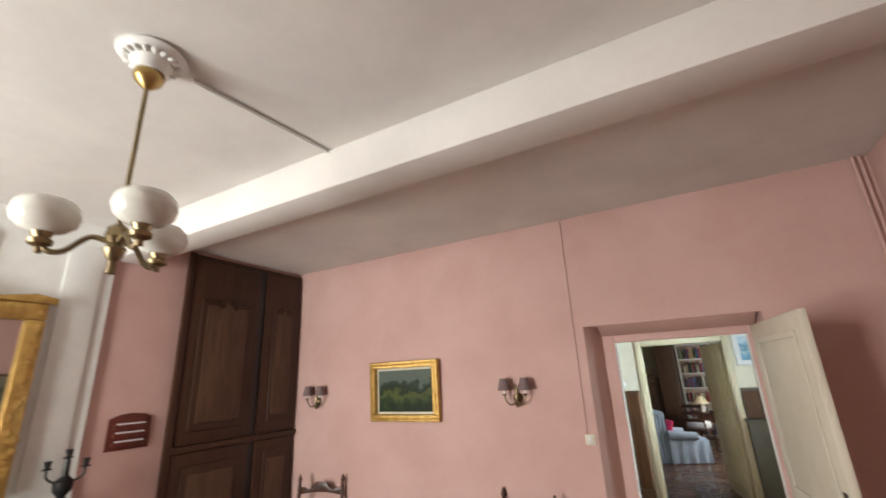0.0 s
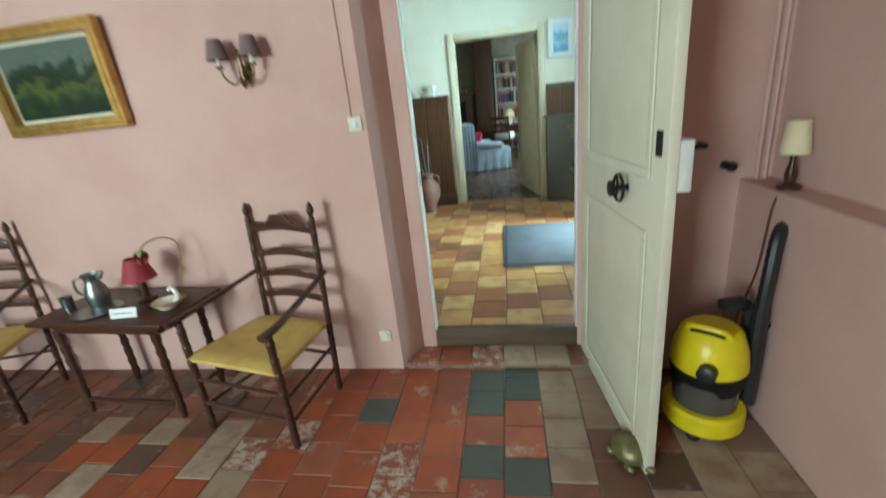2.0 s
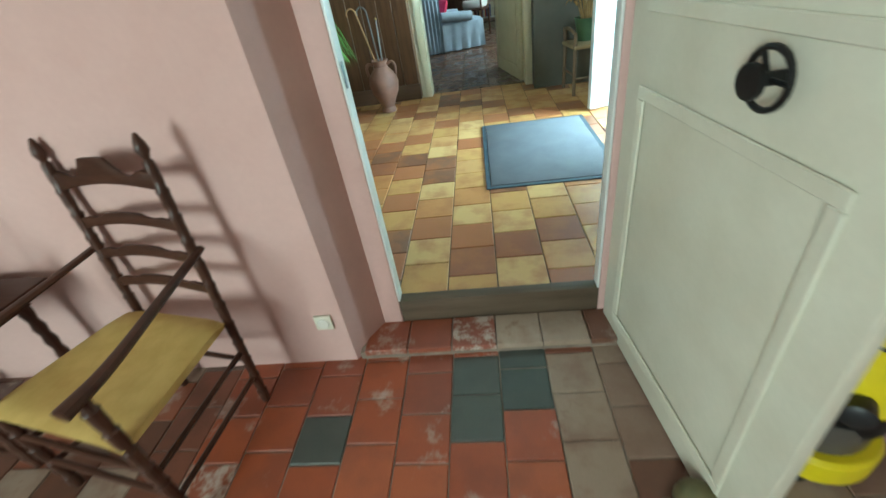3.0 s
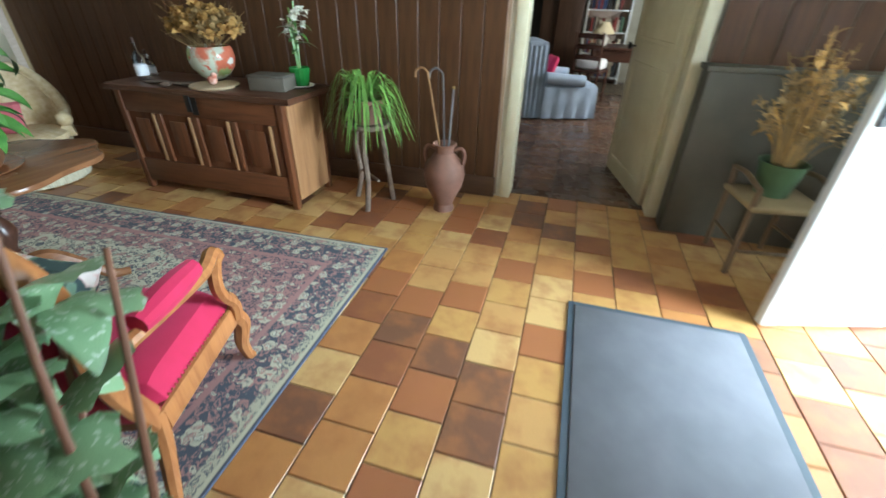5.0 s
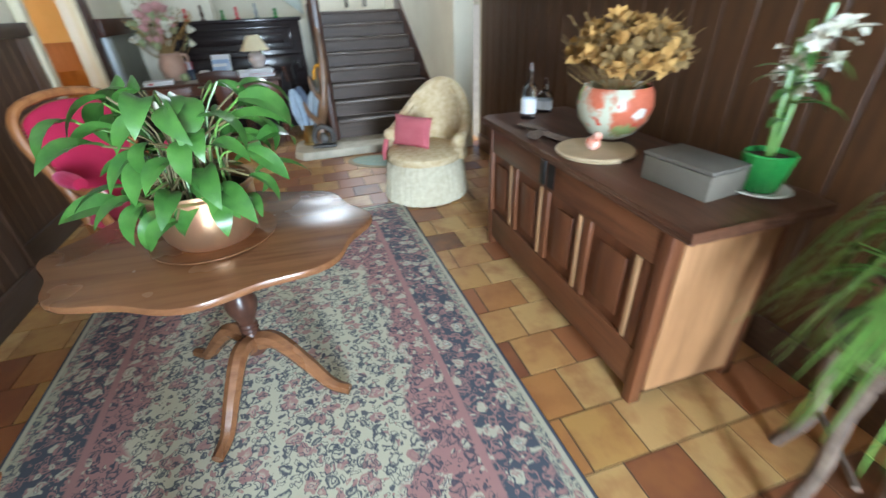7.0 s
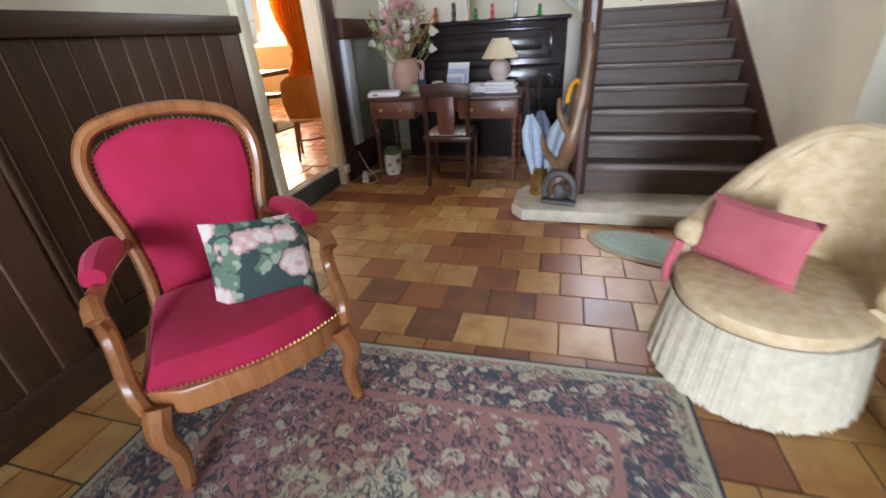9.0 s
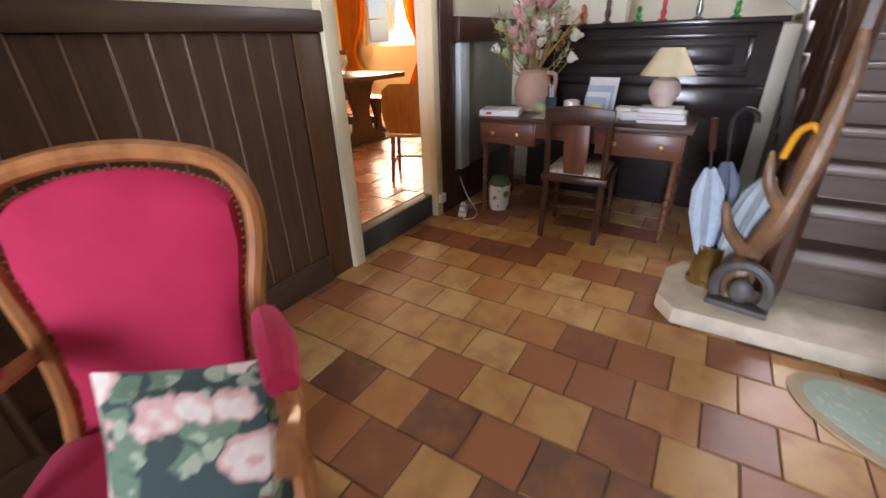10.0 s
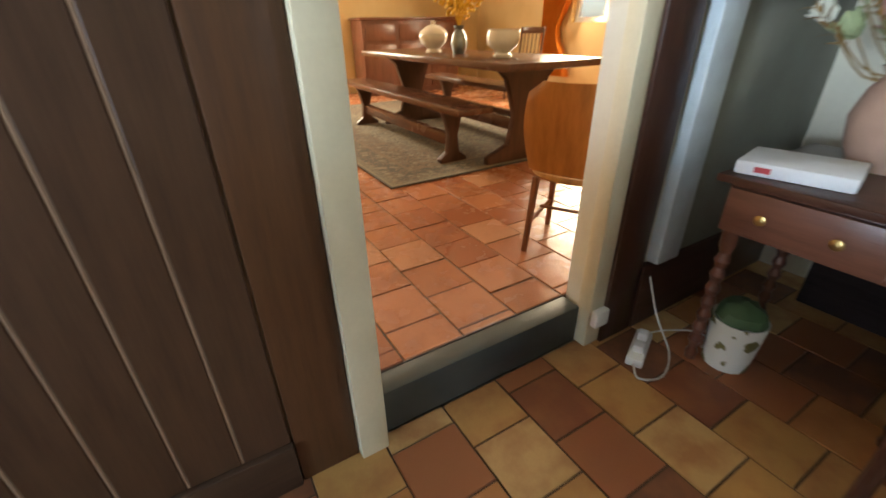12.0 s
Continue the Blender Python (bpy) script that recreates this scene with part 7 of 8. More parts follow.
def wall_cupboard():
    c = thing("cupboard", pose(-3.83, 2.67, ZP), "tall dark oak built-in cupboard with carved doors", "cupboard")
    H = ZC - ZP - 0.04
    part("carcass", box(0.0, -0.63, 0, 0.05, 0.635, H), WARDROBE, c)
    for ya, yb in ((-0.60, 0.09), (0.17, 0.61)):
        for za, zb in ((0.06, 1.40), (1.46, H - 0.05)):
            d = part("door", box(0.051, ya, za, 0.078, yb, zb, bev=0.004), WARDROBE, c)
            w = (yb - ya) / 2
            cy = (ya + yb) / 2
            if zb > 2:
                top = [(cy - (w - 0.09) + 2 * (w - 0.09) * i / 16, zb - 0.36 - 0.07 * abs(math.sin(math.pi * i / 8)) * (1 if 4 < i < 12 else 0.4) + 0.05 * math.sin(math.pi * i / 16)) for i in range(17)]
                outl = [(cy - w + 0.09, za + 0.10), *top, (cy + w - 0.09, za + 0.10)]
            else:
                outl = [(cy - w + 0.09, za + 0.12), (cy - w + 0.09, zb - 0.10), (cy + w - 0.09, zb - 0.10), (cy + w - 0.09, za + 0.12)]
            part("raised_panel", plate(outl, 0.0785, 0.098, "x", 0.012), WARDROBE, d)
            inner = [(cy + (y - cy) * 0.80, (za + zb) / 2 - 0.08 + (z - (za + zb) / 2 + 0.08) * 0.90) for y, z in outl]
            part("panel_field", plate(inner, 0.0982, 0.110, "x", 0.009), wood("cupboard_worn_field", (0.105, 0.055, 0.033), (0.055, 0.028, 0.017), "z", 0.42), d)
    part("middle_rail", box(0.051, -0.62, 1.405, 0.10, 0.625, 1.455, bev=0.006), WARDROBE, c)
    # black strip stands in for the shade in the gap between the doors
    part("dark_gap", box(0.051, 0.095, 0.05, 0.056, 0.165, H - 0.04), BLACKPLASTIC, c)
    part("left_stile", box(0.051, -0.66, 0.0, 0.085, -0.605, H, bev=0.004), WARDROBE, c)
    return c


wall_cupboard()
b = box(-3.83, -2.4, ZP, -3.80, 1.48, ZC, bev=0.0)
for ya, yb in ((-0.9, 0.35), (0.55, 0.80), (1.18, 1.40)):
    box(-3.80, ya, 1.15, -3.782, yb, 2.78, bev=0.005, bm=b)
setting("white_panelling", b, WHITE, "white painted chimney-breast panelling", "panelling")
b = box(-3.80, -1.1, 1.02, -3.55, 1.46, 1.075, bev=0.008)
setting("mantel_shelf", b, STONE, "pale stone mantel shelf", "mantelpiece")
m_ = thing("mirror", pose(-3.765, 0.62, 1.16, 0, 0, 0), "tall gilt-framed mirror above the mantel", "mirror")
b = bmesh.new()
for ya, yb, za, zb in ((-0.50, -0.40, 0.0, 1.05), (0.40, 0.50, 0.0, 1.05), (-0.50, 0.50, 1.05, 1.16), (-0.40, 0.40, 0.0, 0.08)):
    box(0.0, ya, za, 0.05, yb, zb, bev=0.012, bm=b)
rng = random.Random(91)
for k in range(90):
    s = rng.choice((-1, 1))
    q = blob(0.010, rng.uniform(0.015, 0.03), rng.uniform(0.015, 0.03), 7, 5)
    join(b, moved(q, Matrix.Translation((0.05, s * rng.uniform(0.42, 0.48), rng.uniform(0.05, 1.1)))))
part("gilt_frame", b, GOLD, m_)
part("crest", plate([(-0.54, 1.16), (-0.54, 1.20), (-0.42, 1.22), (-0.2, 1.18), (0.0, 1.28), (0.2, 1.18), (0.42, 1.22), (0.54, 1.20), (0.54, 1.16)], 0.0, 0.06, "x", 0.008), GOLD, m_)
part("glass", box(0.005, -0.40, 0.08, 0.010, 0.40, 1.05), MIRROR, m_)
o = thing("letter_rack", pose(-3.83, 1.775, 1.33), "dark red wooden letter rack on the pink wall", "letter rack")
RACK = wood("red_brown_rack", (0.14, 0.035, 0.025), (0.09, 0.022, 0.016), "y", 0.4)
part("back", plate([(-0.145, 0.0), (-0.145, 0.22), (-0.08, 0.245), (0.0, 0.255), (0.08, 0.245), (0.145, 0.22), (0.145, 0.0)], 0.001, 0.012, "x", 0.003), RACK, o)
for k in range(3):
    part("pocket", box(0.012, -0.11, 0.03 + 0.06 * k, 0.035, 0.12, 0.055 + 0.06 * k, bev=0.003), RACK, o)
    part("letter", box(0.016, -0.09, 0.045 + 0.06 * k, 0.020, 0.10, 0.066 + 0.06 * k), PAPER, o)
o = thing("candelabrum", pose(-3.64, 1.36, 1.076, 0, 0, 60), "bronze three-arm candelabrum on the mantel", "candelabrum")
part("stem", lathe([(0, 0), (0.07, 0), (0.06, 0.02), (0.02, 0.05), (0.05, 0.09), (0.055, 0.14), (0.02, 0.17), (0.014, 0.27)], 20), IRON, o)
for k in (-1, 0, 1):
    if k:
        part("arm", tube(spline([(0, 0, 0.16), (k * 0.05, 0, 0.14), (k * 0.09, 0, 0.17), (k * 0.095, 0, 0.21)], 4), 0.007, 8), IRON, o)
    z = 0.27 if k == 0 else 0.21
    part("candle_cup", lathe([(0.005, z), (0.03, z + 0.006), (0.014, z + 0.015), (0.02, z + 0.05), (0.022, z + 0.055), (0.012, z + 0.055)], 14), IRON, o, m=pose(k * 0.095, 0, 0))


def chandelier():
    c = thing("chandelier", pose(-1.63, 0.59, ZC), "brass chandelier with three opal glass globes", "chandelier")
    part("rosette", lathe([(0, -0.002), (0.105, -0.002), (0.115, -0.014), (0.10, -0.022), (0.095, -0.03), (0.072, -0.036), (0.06, -0.06), (0.052, -0.085), (0, -0.086)], 40), WHITE, c, "white moulded plaster rosette")
    for k in range(18):
        a = 2 * math.pi * k / 18
        part("petal", moved(blob(0.016, 0.010, 0.008, 8, 6), pose(0.082 * math.cos(a), 0.082 * math.sin(a), -0.037, 0, 0, math.degrees(a))), WHITE, c)
    part("canopy", lathe([(0.045, -0.086), (0.05, -0.10), (0.045, -0.12), (0.02, -0.145), (0.008, -0.155)], 24), BRASS, c)
    part("rod", tube([(0, 0, -0.15), (0, 0, -0.72)], 0.008, 10), BRONZE, c)
    part("hub", lathe([(0.008, -0.68), (0.03, -0.70), (0.035, -0.73), (0.02, -0.75), (0.032, -0.77), (0.022, -0.80), (0.012, -0.81), (0.014, -0.85), (0, -0.855)], 20), BRONZE, c)
    for a in (-5, 115, 235):
        arm = part("arm", moved(tube(spline([(0.02, 0, -0.745), (0.07, 0, -0.735), (0.125, 0, -0.785), (0.165, 0, -0.79), (0.187, 0, -0.765)], 5), 0.009, 8), pose(0, 0, 0, 0, 0, a)), BRONZE, c)
        x, y = 0.187 * math.cos(radians(a)), 0.187 * math.sin(radians(a))
        part("cup", lathe([(0, -0.80), (0.010, -0.797), (0.011, -0.78), (0.030, -0.77), (0.032, -0.757), (0.02, -0.75), (0.027, -0.737), (0.028, -0.73)], 20), BRONZE, arm, m=pose(x, y, 0))
        globe = [(0.030, -0.732), (0.057, -0.723), (0.079, -0.703), (0.087, -0.676), (0.082, -0.649), (0.064, -0.629), (0.037, -0.619), (0.030, -0.619)]
        part("globe", lathe(globe, 32, close=False), OPAL, arm, "milky opal glass globe", m=pose(x, y, 0))
    return c


chandelier()


def vacuum():
    v = thing("vacuum_cleaner", pose(0.76, 2.90, ZP, 0, 0, -35) @ Matrix.Scale(0.92, 4), "yellow and black drum vacuum cleaner", "vacuum cleaner")
    SPIN = pose(0, 0, 0, 0, 0, 50)
    part("base", lathe([(0, 0.045), (0.160, 0.045), (0.172, 0.06), (0.172, 0.135), (0.160, 0.15), (0, 0.15)], 32), YELLOWPLASTIC, v)
    part("drum", lathe([(0.135, 0.151), (0.140, 0.31)], 32), SMOKEPLASTIC, v)
    b = bmesh.new()
    n = 32
    lo = [b.verts.new((0.152 * math.cos(2 * math.pi * i / n), 0.152 * math.sin(2 * math.pi * i / n), 0.295 - 0.035 * (i % 8 in (3, 4, 5)))) for i in range(n)]
    hi = [b.verts.new((0.156 * math.cos(2 * math.pi * i / n), 0.156 * math.sin(2 * math.pi * i / n), 0.345)) for i in range(n)]
    for i in range(n):
        b.faces.new((lo[i], lo[(i + 1) % n], hi[(i + 1) % n], hi[i]))
    bmesh.ops.solidify(b, geom=b.faces[:], thickness=0.006)
    part("clamp_ring", b, BLACKPLASTIC, v)
    part("head", lathe([(0.150, 0.346), (0.160, 0.36), (0.150, 0.45), (0.125, 0.525), (0.10, 0.545), (0, 0.55)], 28), YELLOWPLASTIC, v)
    part("recess", moved(blob(0.075, 0.030, 0.020, 16, 8), pose(0, -0.075, 0.538, 28, 0, 0)), BLACKPLASTIC, v)
    part("handle", tube(spline([(-0.085, -0.07, 0.535), (-0.06, -0.10, 0.575), (0.06, -0.10, 0.575), (0.085, -0.07, 0.535)], 4), 0.013, 8), YELLOWPLASTIC, v)
    part("inlet", moved(lathe([(0.038, 0), (0.038, 0.05), (0.028, 0.055), (0, 0.055)], 16), pose(0.03, -0.145, 0.40, 90, 0, 0)), BLACKPLASTIC, v)
    for a in (30, 150, 270):
        part("caster", moved(blob(0.03, 0.022, 0.026, 10, 7), Matrix.Translation((0.14 * math.cos(radians(a)), 0.14 * math.sin(radians(a)), 0.026))), BLACKPLASTIC, v)
    part("wand", moved(tube([(0.175, -0.06, 0.14), (0.185, -0.05, 0.62)], 0.032, 10), SPIN), BLACKPLASTIC, v)
    part("wand", moved(tube([(0.195, 0.02, 0.14), (0.20, 0.02, 0.60)], 0.030, 10), SPIN), BLACKPLASTIC, v)
    part("nozzle", moved(box(0.05, -0.02, 0.60, 0.17, 0.05, 0.65, bev=0.012), SPIN), BLACKPLASTIC, v)
    loop = spline([(0.185, -0.05, 0.60), (0.195, -0.05, 0.78), (0.225, -0.03, 0.93), (0.275, 0.0, 0.965), (0.305, 0.02, 0.90), (0.285, 0.03, 0.70), (0.23, 0.03, 0.45), (0.20, 0.03, 0.25)], 8)
    part("hose", moved(tube(loop, [0.027 + 0.0025 * (i % 2) for i in range(len(loop))], 10), SPIN), BLACKPLASTIC, v)
    part("cable", tube(spline([(0.22, 0.06, 0.50), (0.30, 0.12, 0.54), (0.34, 0.10, 0.46), (0.30, 0.10, 0.38), (0.27, 0.12, 0.40), (0.31, 0.14, 0.22), (0.24, 0.16, 0.10)], 5), 0.006, 6), BLACKPLASTIC, v, m=pose(0, 0, 0, 0, 0, 25))
    return v


vacuum()
o = thing("tortoise_doorstop", pose(0.40, 2.69, ZP, 0, 0, -60), "dull brass tortoise doorstop against the door", "doorstop")
TORT = plain("dull_green_brass", (0.24, 0.21, 0.10), 0.42, metal=0.5, c2=(0.15, 0.14, 0.07), scale=26, bump=0.6)
b = blob(0.085, 0.07, 0.062, 18, 10)
for v in b.verts:
    v.co.z = max(v.co.z, -0.012) + 0.042
part("shell", b, TORT, o)
part("head", moved(blob(0.028, 0.020, 0.018, 10, 7), Matrix.Translation((0.10, 0, 0.035))), TORT, o)
for x in (-0.055, 0.055):
    for y in (-0.055, 0.055):
        part("foot", moved(blob(0.025, 0.018, 0.017, 8, 6), Matrix.Translation((x, y, 0.017))), TORT, o)
table_lamp(pose(1.055, 3.06, 0.862) @ Matrix.Scale(0.82, 4), [(0, 0), (0.05, 0), (0.05, 0.015), (0.02, 0.03), (0.026, 0.07), (0.014, 0.13), (0.012, 0.17)], DARKWOOD, (0.062, 0.17, 0.048, 0.32), SHADECREAM, "small lamp with a cream drum shade on the ledge")
o = tagged(part("lamp_cord", tube(spline([(1.03, 3.04, 0.87), (0.992, 3.03, 0.80), (0.985, 3.05, 0.55), (0.975, 3.08, 0.40), (0.96, 3.10, 0.30), (0.97, 3.15, 0.05), (0.97, 3.12, ZP + 0.01)], 5), 0.005, 6), plain("brown_cord", (0.12, 0.045, 0.03), 0.5)), "brown flex hanging from the lamp", "cord")
o = tagged(part("coat_hook", moved(lathe([(0.02, 0), (0.02, 0.006), (0.008, 0.01), (0.008, 0.05), (0.022, 0.06), (0.02, 0.075), (0, 0.08)], 14), pose(0.93, YP, 0.93, 90, 0, 0)), IRON), "dark round door bumper on the pink wall", "door bumper")


# ---- hall: entrance side ----
o = tagged(part("dark_panelling", box(0.48, YN - 0.035, 0.0, 1.60, YN - 0.002, 1.44, bev=0.004), plain("grey_brown_paint", (0.125, 0.105, 0.075), 0.5, c2=(0.10, 0.085, 0.06))), "grey-brown painted wall panelling", "panelling", "", "structure")
for k in range(7):
    part("board", box(0.49 + 0.158 * k, YN - 0.043, 0.12, 0.642 + 0.158 * k, YN - 0.0355, 1.40, bev=0.002, seg=1), DARKDADO, o)
o = thing("low_cabinet", pose(0.98, 6.80, 0), "low dark grey-green painted cabinet", "cabinet")
GREYCAB = plain("dark_grey_green_paint", (0.095, 0.085, 0.060), 0.5, c2=(0.075, 0.068, 0.05))
part("body", box(-0.52, -0.085, 0.0, 0.60, 0.08, 1.04, bev=0.005), GREYCAB, o)
part("top", box(-0.54, -0.10, 1.04, 0.61, 0.083, 1.07, bev=0.005), GREYCAB, o)


def rush_corner_chair():
    c = thing("rush_chair", pose(0.93, 6.47, 0, 0, 0, 188), "small wooden chair with a rush seat holding a pot", "chair")
    PALE = wood("worn_chair_wood", (0.17, 0.11, 0.06), (0.11, 0.07, 0.04), "z", 0.5)
    for s in (-1, 1):
        part("front_leg", tube([(s * 0.19, 0.18, 0), (s * 0.185, 0.17, 0.52)], 0.017, 8), PALE, c)
        part("back_leg", tube([(s * 0.17, -0.17, 0), (s * 0.17, -0.15, 0.45), (s * 0.17, -0.17, 0.55)], 0.017, 8), PALE, c)
        part("side_stretcher", tube([(s * 0.19, 0.18, 0.18), (s * 0.17, -0.17, 0.18)], 0.010, 8), PALE, c)
        part("arm", tube(spline([(s * 0.17, -0.16, 0.54), (s * 0.19, 0.0, 0.56), (s * 0.195, 0.19, 0.53)], 4), 0.015, 8), PALE, c)
    part("front_stretcher", tube([(-0.19, 0.18, 0.15), (0.19, 0.18, 0.15)], 0.011, 8), PALE, c)
    part("seat", box(-0.20, -0.17, 0.40, 0.20, 0.20, 0.435, bev=0.014, seg=3), plain("dull_rush", (0.30, 0.21, 0.10), 0.7, fine=150, bump=0.6), c)
    return c


rush_corner_chair()


def dried_pot():
    o = thing("dried_flower_pot", pose(0.92, 6.50, 0.437), "green pot of dried stems on the rush chair", "plant pot")
    part("pot", lathe([(0, 0), (0.085, 0), (0.115, 0.17), (0.125, 0.19), (0.115, 0.19), (0.10, 0.15), (0, 0.14)], 24, close=False), GREENPOT, o)
    rng = random.Random(101)
    for k in range(70):
        a, r = rng.uniform(0, 2 * math.pi), rng.uniform(0.03, 0.26)
        h = rng.uniform(0.25, 0.66) * (1.15 - r)
        x, y = r * math.cos(a), min(0.22, r * math.sin(a))
        b = tube(spline([(x * 0.2, y * 0.2, 0.14), (x * 0.5, y * 0.5, 0.14 + h * 0.6), (x, y, 0.14 + h)], 3), 0.0025, 4)
        for q in range(5):
            lf = leaf_blade(rng.uniform(0.04, 0.08), rng.uniform(0.02, 0.045), rng.uniform(0.3, 2.0), n=3)
            join(b, moved(lf, pose(x * (0.7 + 0.06 * q), y * (0.7 + 0.06 * q), 0.14 + h * (0.7 + 0.06 * q), rng.uniform(-20, 60), 0, rng.uniform(0, 360))))
        part("stem", b, DRIEDSTRAW if k % 3 else DRIEDTAN, o)
    return o


dried_pot()


def bench():
    o = thing("bench", pose(1.25, 4.30, 0), "low dark-topped wooden bench by the entrance", "bench")
    part("top", box(-0.40, -0.38, 0.455, 0.36, 0.38, 0.49, bev=0.006), plain("black_leather", (0.012, 0.014, 0.016), 0.3), o)
    part("rail", box(-0.38, -0.36, 0.385, 0.34, 0.36, 0.453, bev=0.005), wood("bench_wood", (0.32, 0.21, 0.09), (0.22, 0.14, 0.06), "y", 0.4), o)
    for x in (-0.10, 0.30):
        for y in (-0.30, 0.22):
            part("leg", box(x - 0.02, y - 0.02, 0, x + 0.02, y + 0.02, 0.383, bev=0.004), DARKWOOD, o)
    c = thing("folded_cloth", pose(1.08, 4.48, 0.491, 0, 0, 10), "pale blue folded cloth on the bench", "cloth")
    part("cloth", box(-0.14, -0.10, 0, 0.14, 0.10, 0.03, bev=0.012, seg=3), BLUESHEET, c)
    h = tagged(part("straw_bag", lathe([(0, 0), (0.13, 0), (0.16, 0.05), (0.15, 0.12), (0.10, 0.17), (0, 0.18)], 24), plain("beige_straw", (0.48, 0.40, 0.26), 0.85, fine=160, bump=0.6)), "beige straw bag on the bench", "bag")
    h.matrix_basis = pose(1.30, 4.20, 0.491)


bench()


def begonia():
    o = thing("begonia", pose(-0.93, 3.93, 0), "spotted angel-wing begonia in a painted white pot", "plant")
    part("pot", lathe([(0, 0), (0.11, 0), (0.15, 0.06), (0.175, 0.17), (0.165, 0.27), (0.155, 0.30), (0.165, 0.315), (0.150, 0.32), (0.14, 0.29), (0.15, 0.2), (0, 0.2)], 36, close=False), POTPAINT, o, "white pot painted with blue flowers")
    for k in range(26):
        a = 2 * math.pi * k / 26
        part("rim_bead", moved(blob(0.012, 0.012, 0.012, 8, 6), Matrix.Translation((0.158 * math.cos(a), 0.158 * math.sin(a), 0.318))), plain("blue_bead_glaze", (0.05, 0.04, 0.25), 0.2) if k == 0 else bpy.data.materials["blue_bead_glaze"], o)
    part("inner_pot", lathe([(0.0, 0.235), (0.115, 0.235), (0.12, 0.285), (0.11, 0.285)], 24, close=False), TERRACOTTA, o)
    part("soil", lathe([(0, 0.25), (0.112, 0.248)], 20, close=False), SOIL, o)
    rng = random.Random(111)
    stems = [((-0.05, 0.02), (-0.16, 0.02), (-0.30, 0.10), 1.35), ((0.0, 0.03), (-0.04, 0.10), (-0.10, 0.20), 1.15), ((-0.03, -0.03), (-0.12, -0.05), (-0.24, 0.0), 1.05), ((0.04, 0.03), (0.05, 0.07), (0.09, 0.12), 0.60), ((-0.02, 0.05), (-0.14, 0.16), (-0.26, 0.28), 0.9), ((0.02, 0.06), (0.02, 0.16), (-0.04, 0.28), 1.02), ((-0.06, 0.0), (-0.14, 0.08), (-0.20, 0.14), 0.72)]
    for sx, mx, ex, h in stems:
        pts = spline([(sx[0], sx[1], 0.24), (mx[0], mx[1], 0.24 + (h - 0.24) * 0.55), (ex[0], ex[1], h)], 8)
        s = part("stem", tube(pts, [0.010 - 0.005 * i / len(pts) for i in range(len(pts))], 7), plain("begonia_stem", (0.16, 0.07, 0.04), 0.5) if h == 1.35 else bpy.data.materials["begonia_stem"], o)
        for k in range(5, len(pts), 1 if h > 1.1 else 2 if h > 0.7 else 3):
            p = pts[k]
            for q in range(1):
                a = k * 137 + rng.uniform(-25, 25)
                if math.sin(radians(a + 90)) < -0.75:
                    a += 120
                L = rng.uniform(0.20, 0.29) if h > 0.7 else 0.15
                if p[0] - L * math.sin(radians(a)) > 0.03 or p[1] + L * math.cos(radians(a)) > 0.24:
                    a = 90 + rng.uniform(-35, 50)
                b = bmesh.new()
                n = 9
                rows = []
                y = z = 0.0
                dr = rng.uniform(1.2, 1.9)
                for i in range(n + 1):
                    t = i / n
                    w = 0.27 * L * (1 - 0.35 * t) * math.sin(math.pi * min(1.0, 0.14 + 0.86 * t)) ** 0.8 + (0.05 * L if t < 0.15 else 0)
                    w *= 1 + 0.06 * math.sin(i * 2.6)
                    a2 = 0.25 - dr * t
                    y += L / n * math.cos(a2)
                    z += L / n * math.sin(a2)
                    rows.append([b.verts.new((-w * 1.25, y - 0.10 * L * (1 - t), z + 0.15 * w)), b.verts.new((-w * 0.5, y, z + 0.12 * w)), b.verts.new((0, y, z)), b.verts.new((w * 0.45, y, z + 0.12 * w)), b.verts.new((w * 0.8, y, z + 0.10 * w))])
                for r0, r1 in zip(rows, rows[1:]):
                    for c in range(4):
                        b.faces.new((r0[c], r0[c + 1], r1[c + 1], r1[c]))
                moved(b, Matrix.Translation(p) @ pose(0, 0, 0, rng.uniform(-15, 15), rng.uniform(-20, 20), a))
                part("leaf", b, BEGONIA, o)
    for p in ((0.10, 0.16, 0.50), (0.07, 0.14, 0.47), (-0.28, 0.12, 1.25)):
        b = bmesh.new()
        for q in range(9):
            lf = leaf_blade(0.03, 0.025, 0.8, n=3)
            join(b, moved(lf, pose(rng.uniform(-0.02, 0.02), rng.uniform(-0.02, 0.02), rng.uniform(-0.03, 0.01), -40, 0, q * 40)))
        part("blossom", moved(b, Matrix.Translation(p)), PINKPETAL, o)
    return o


begonia()


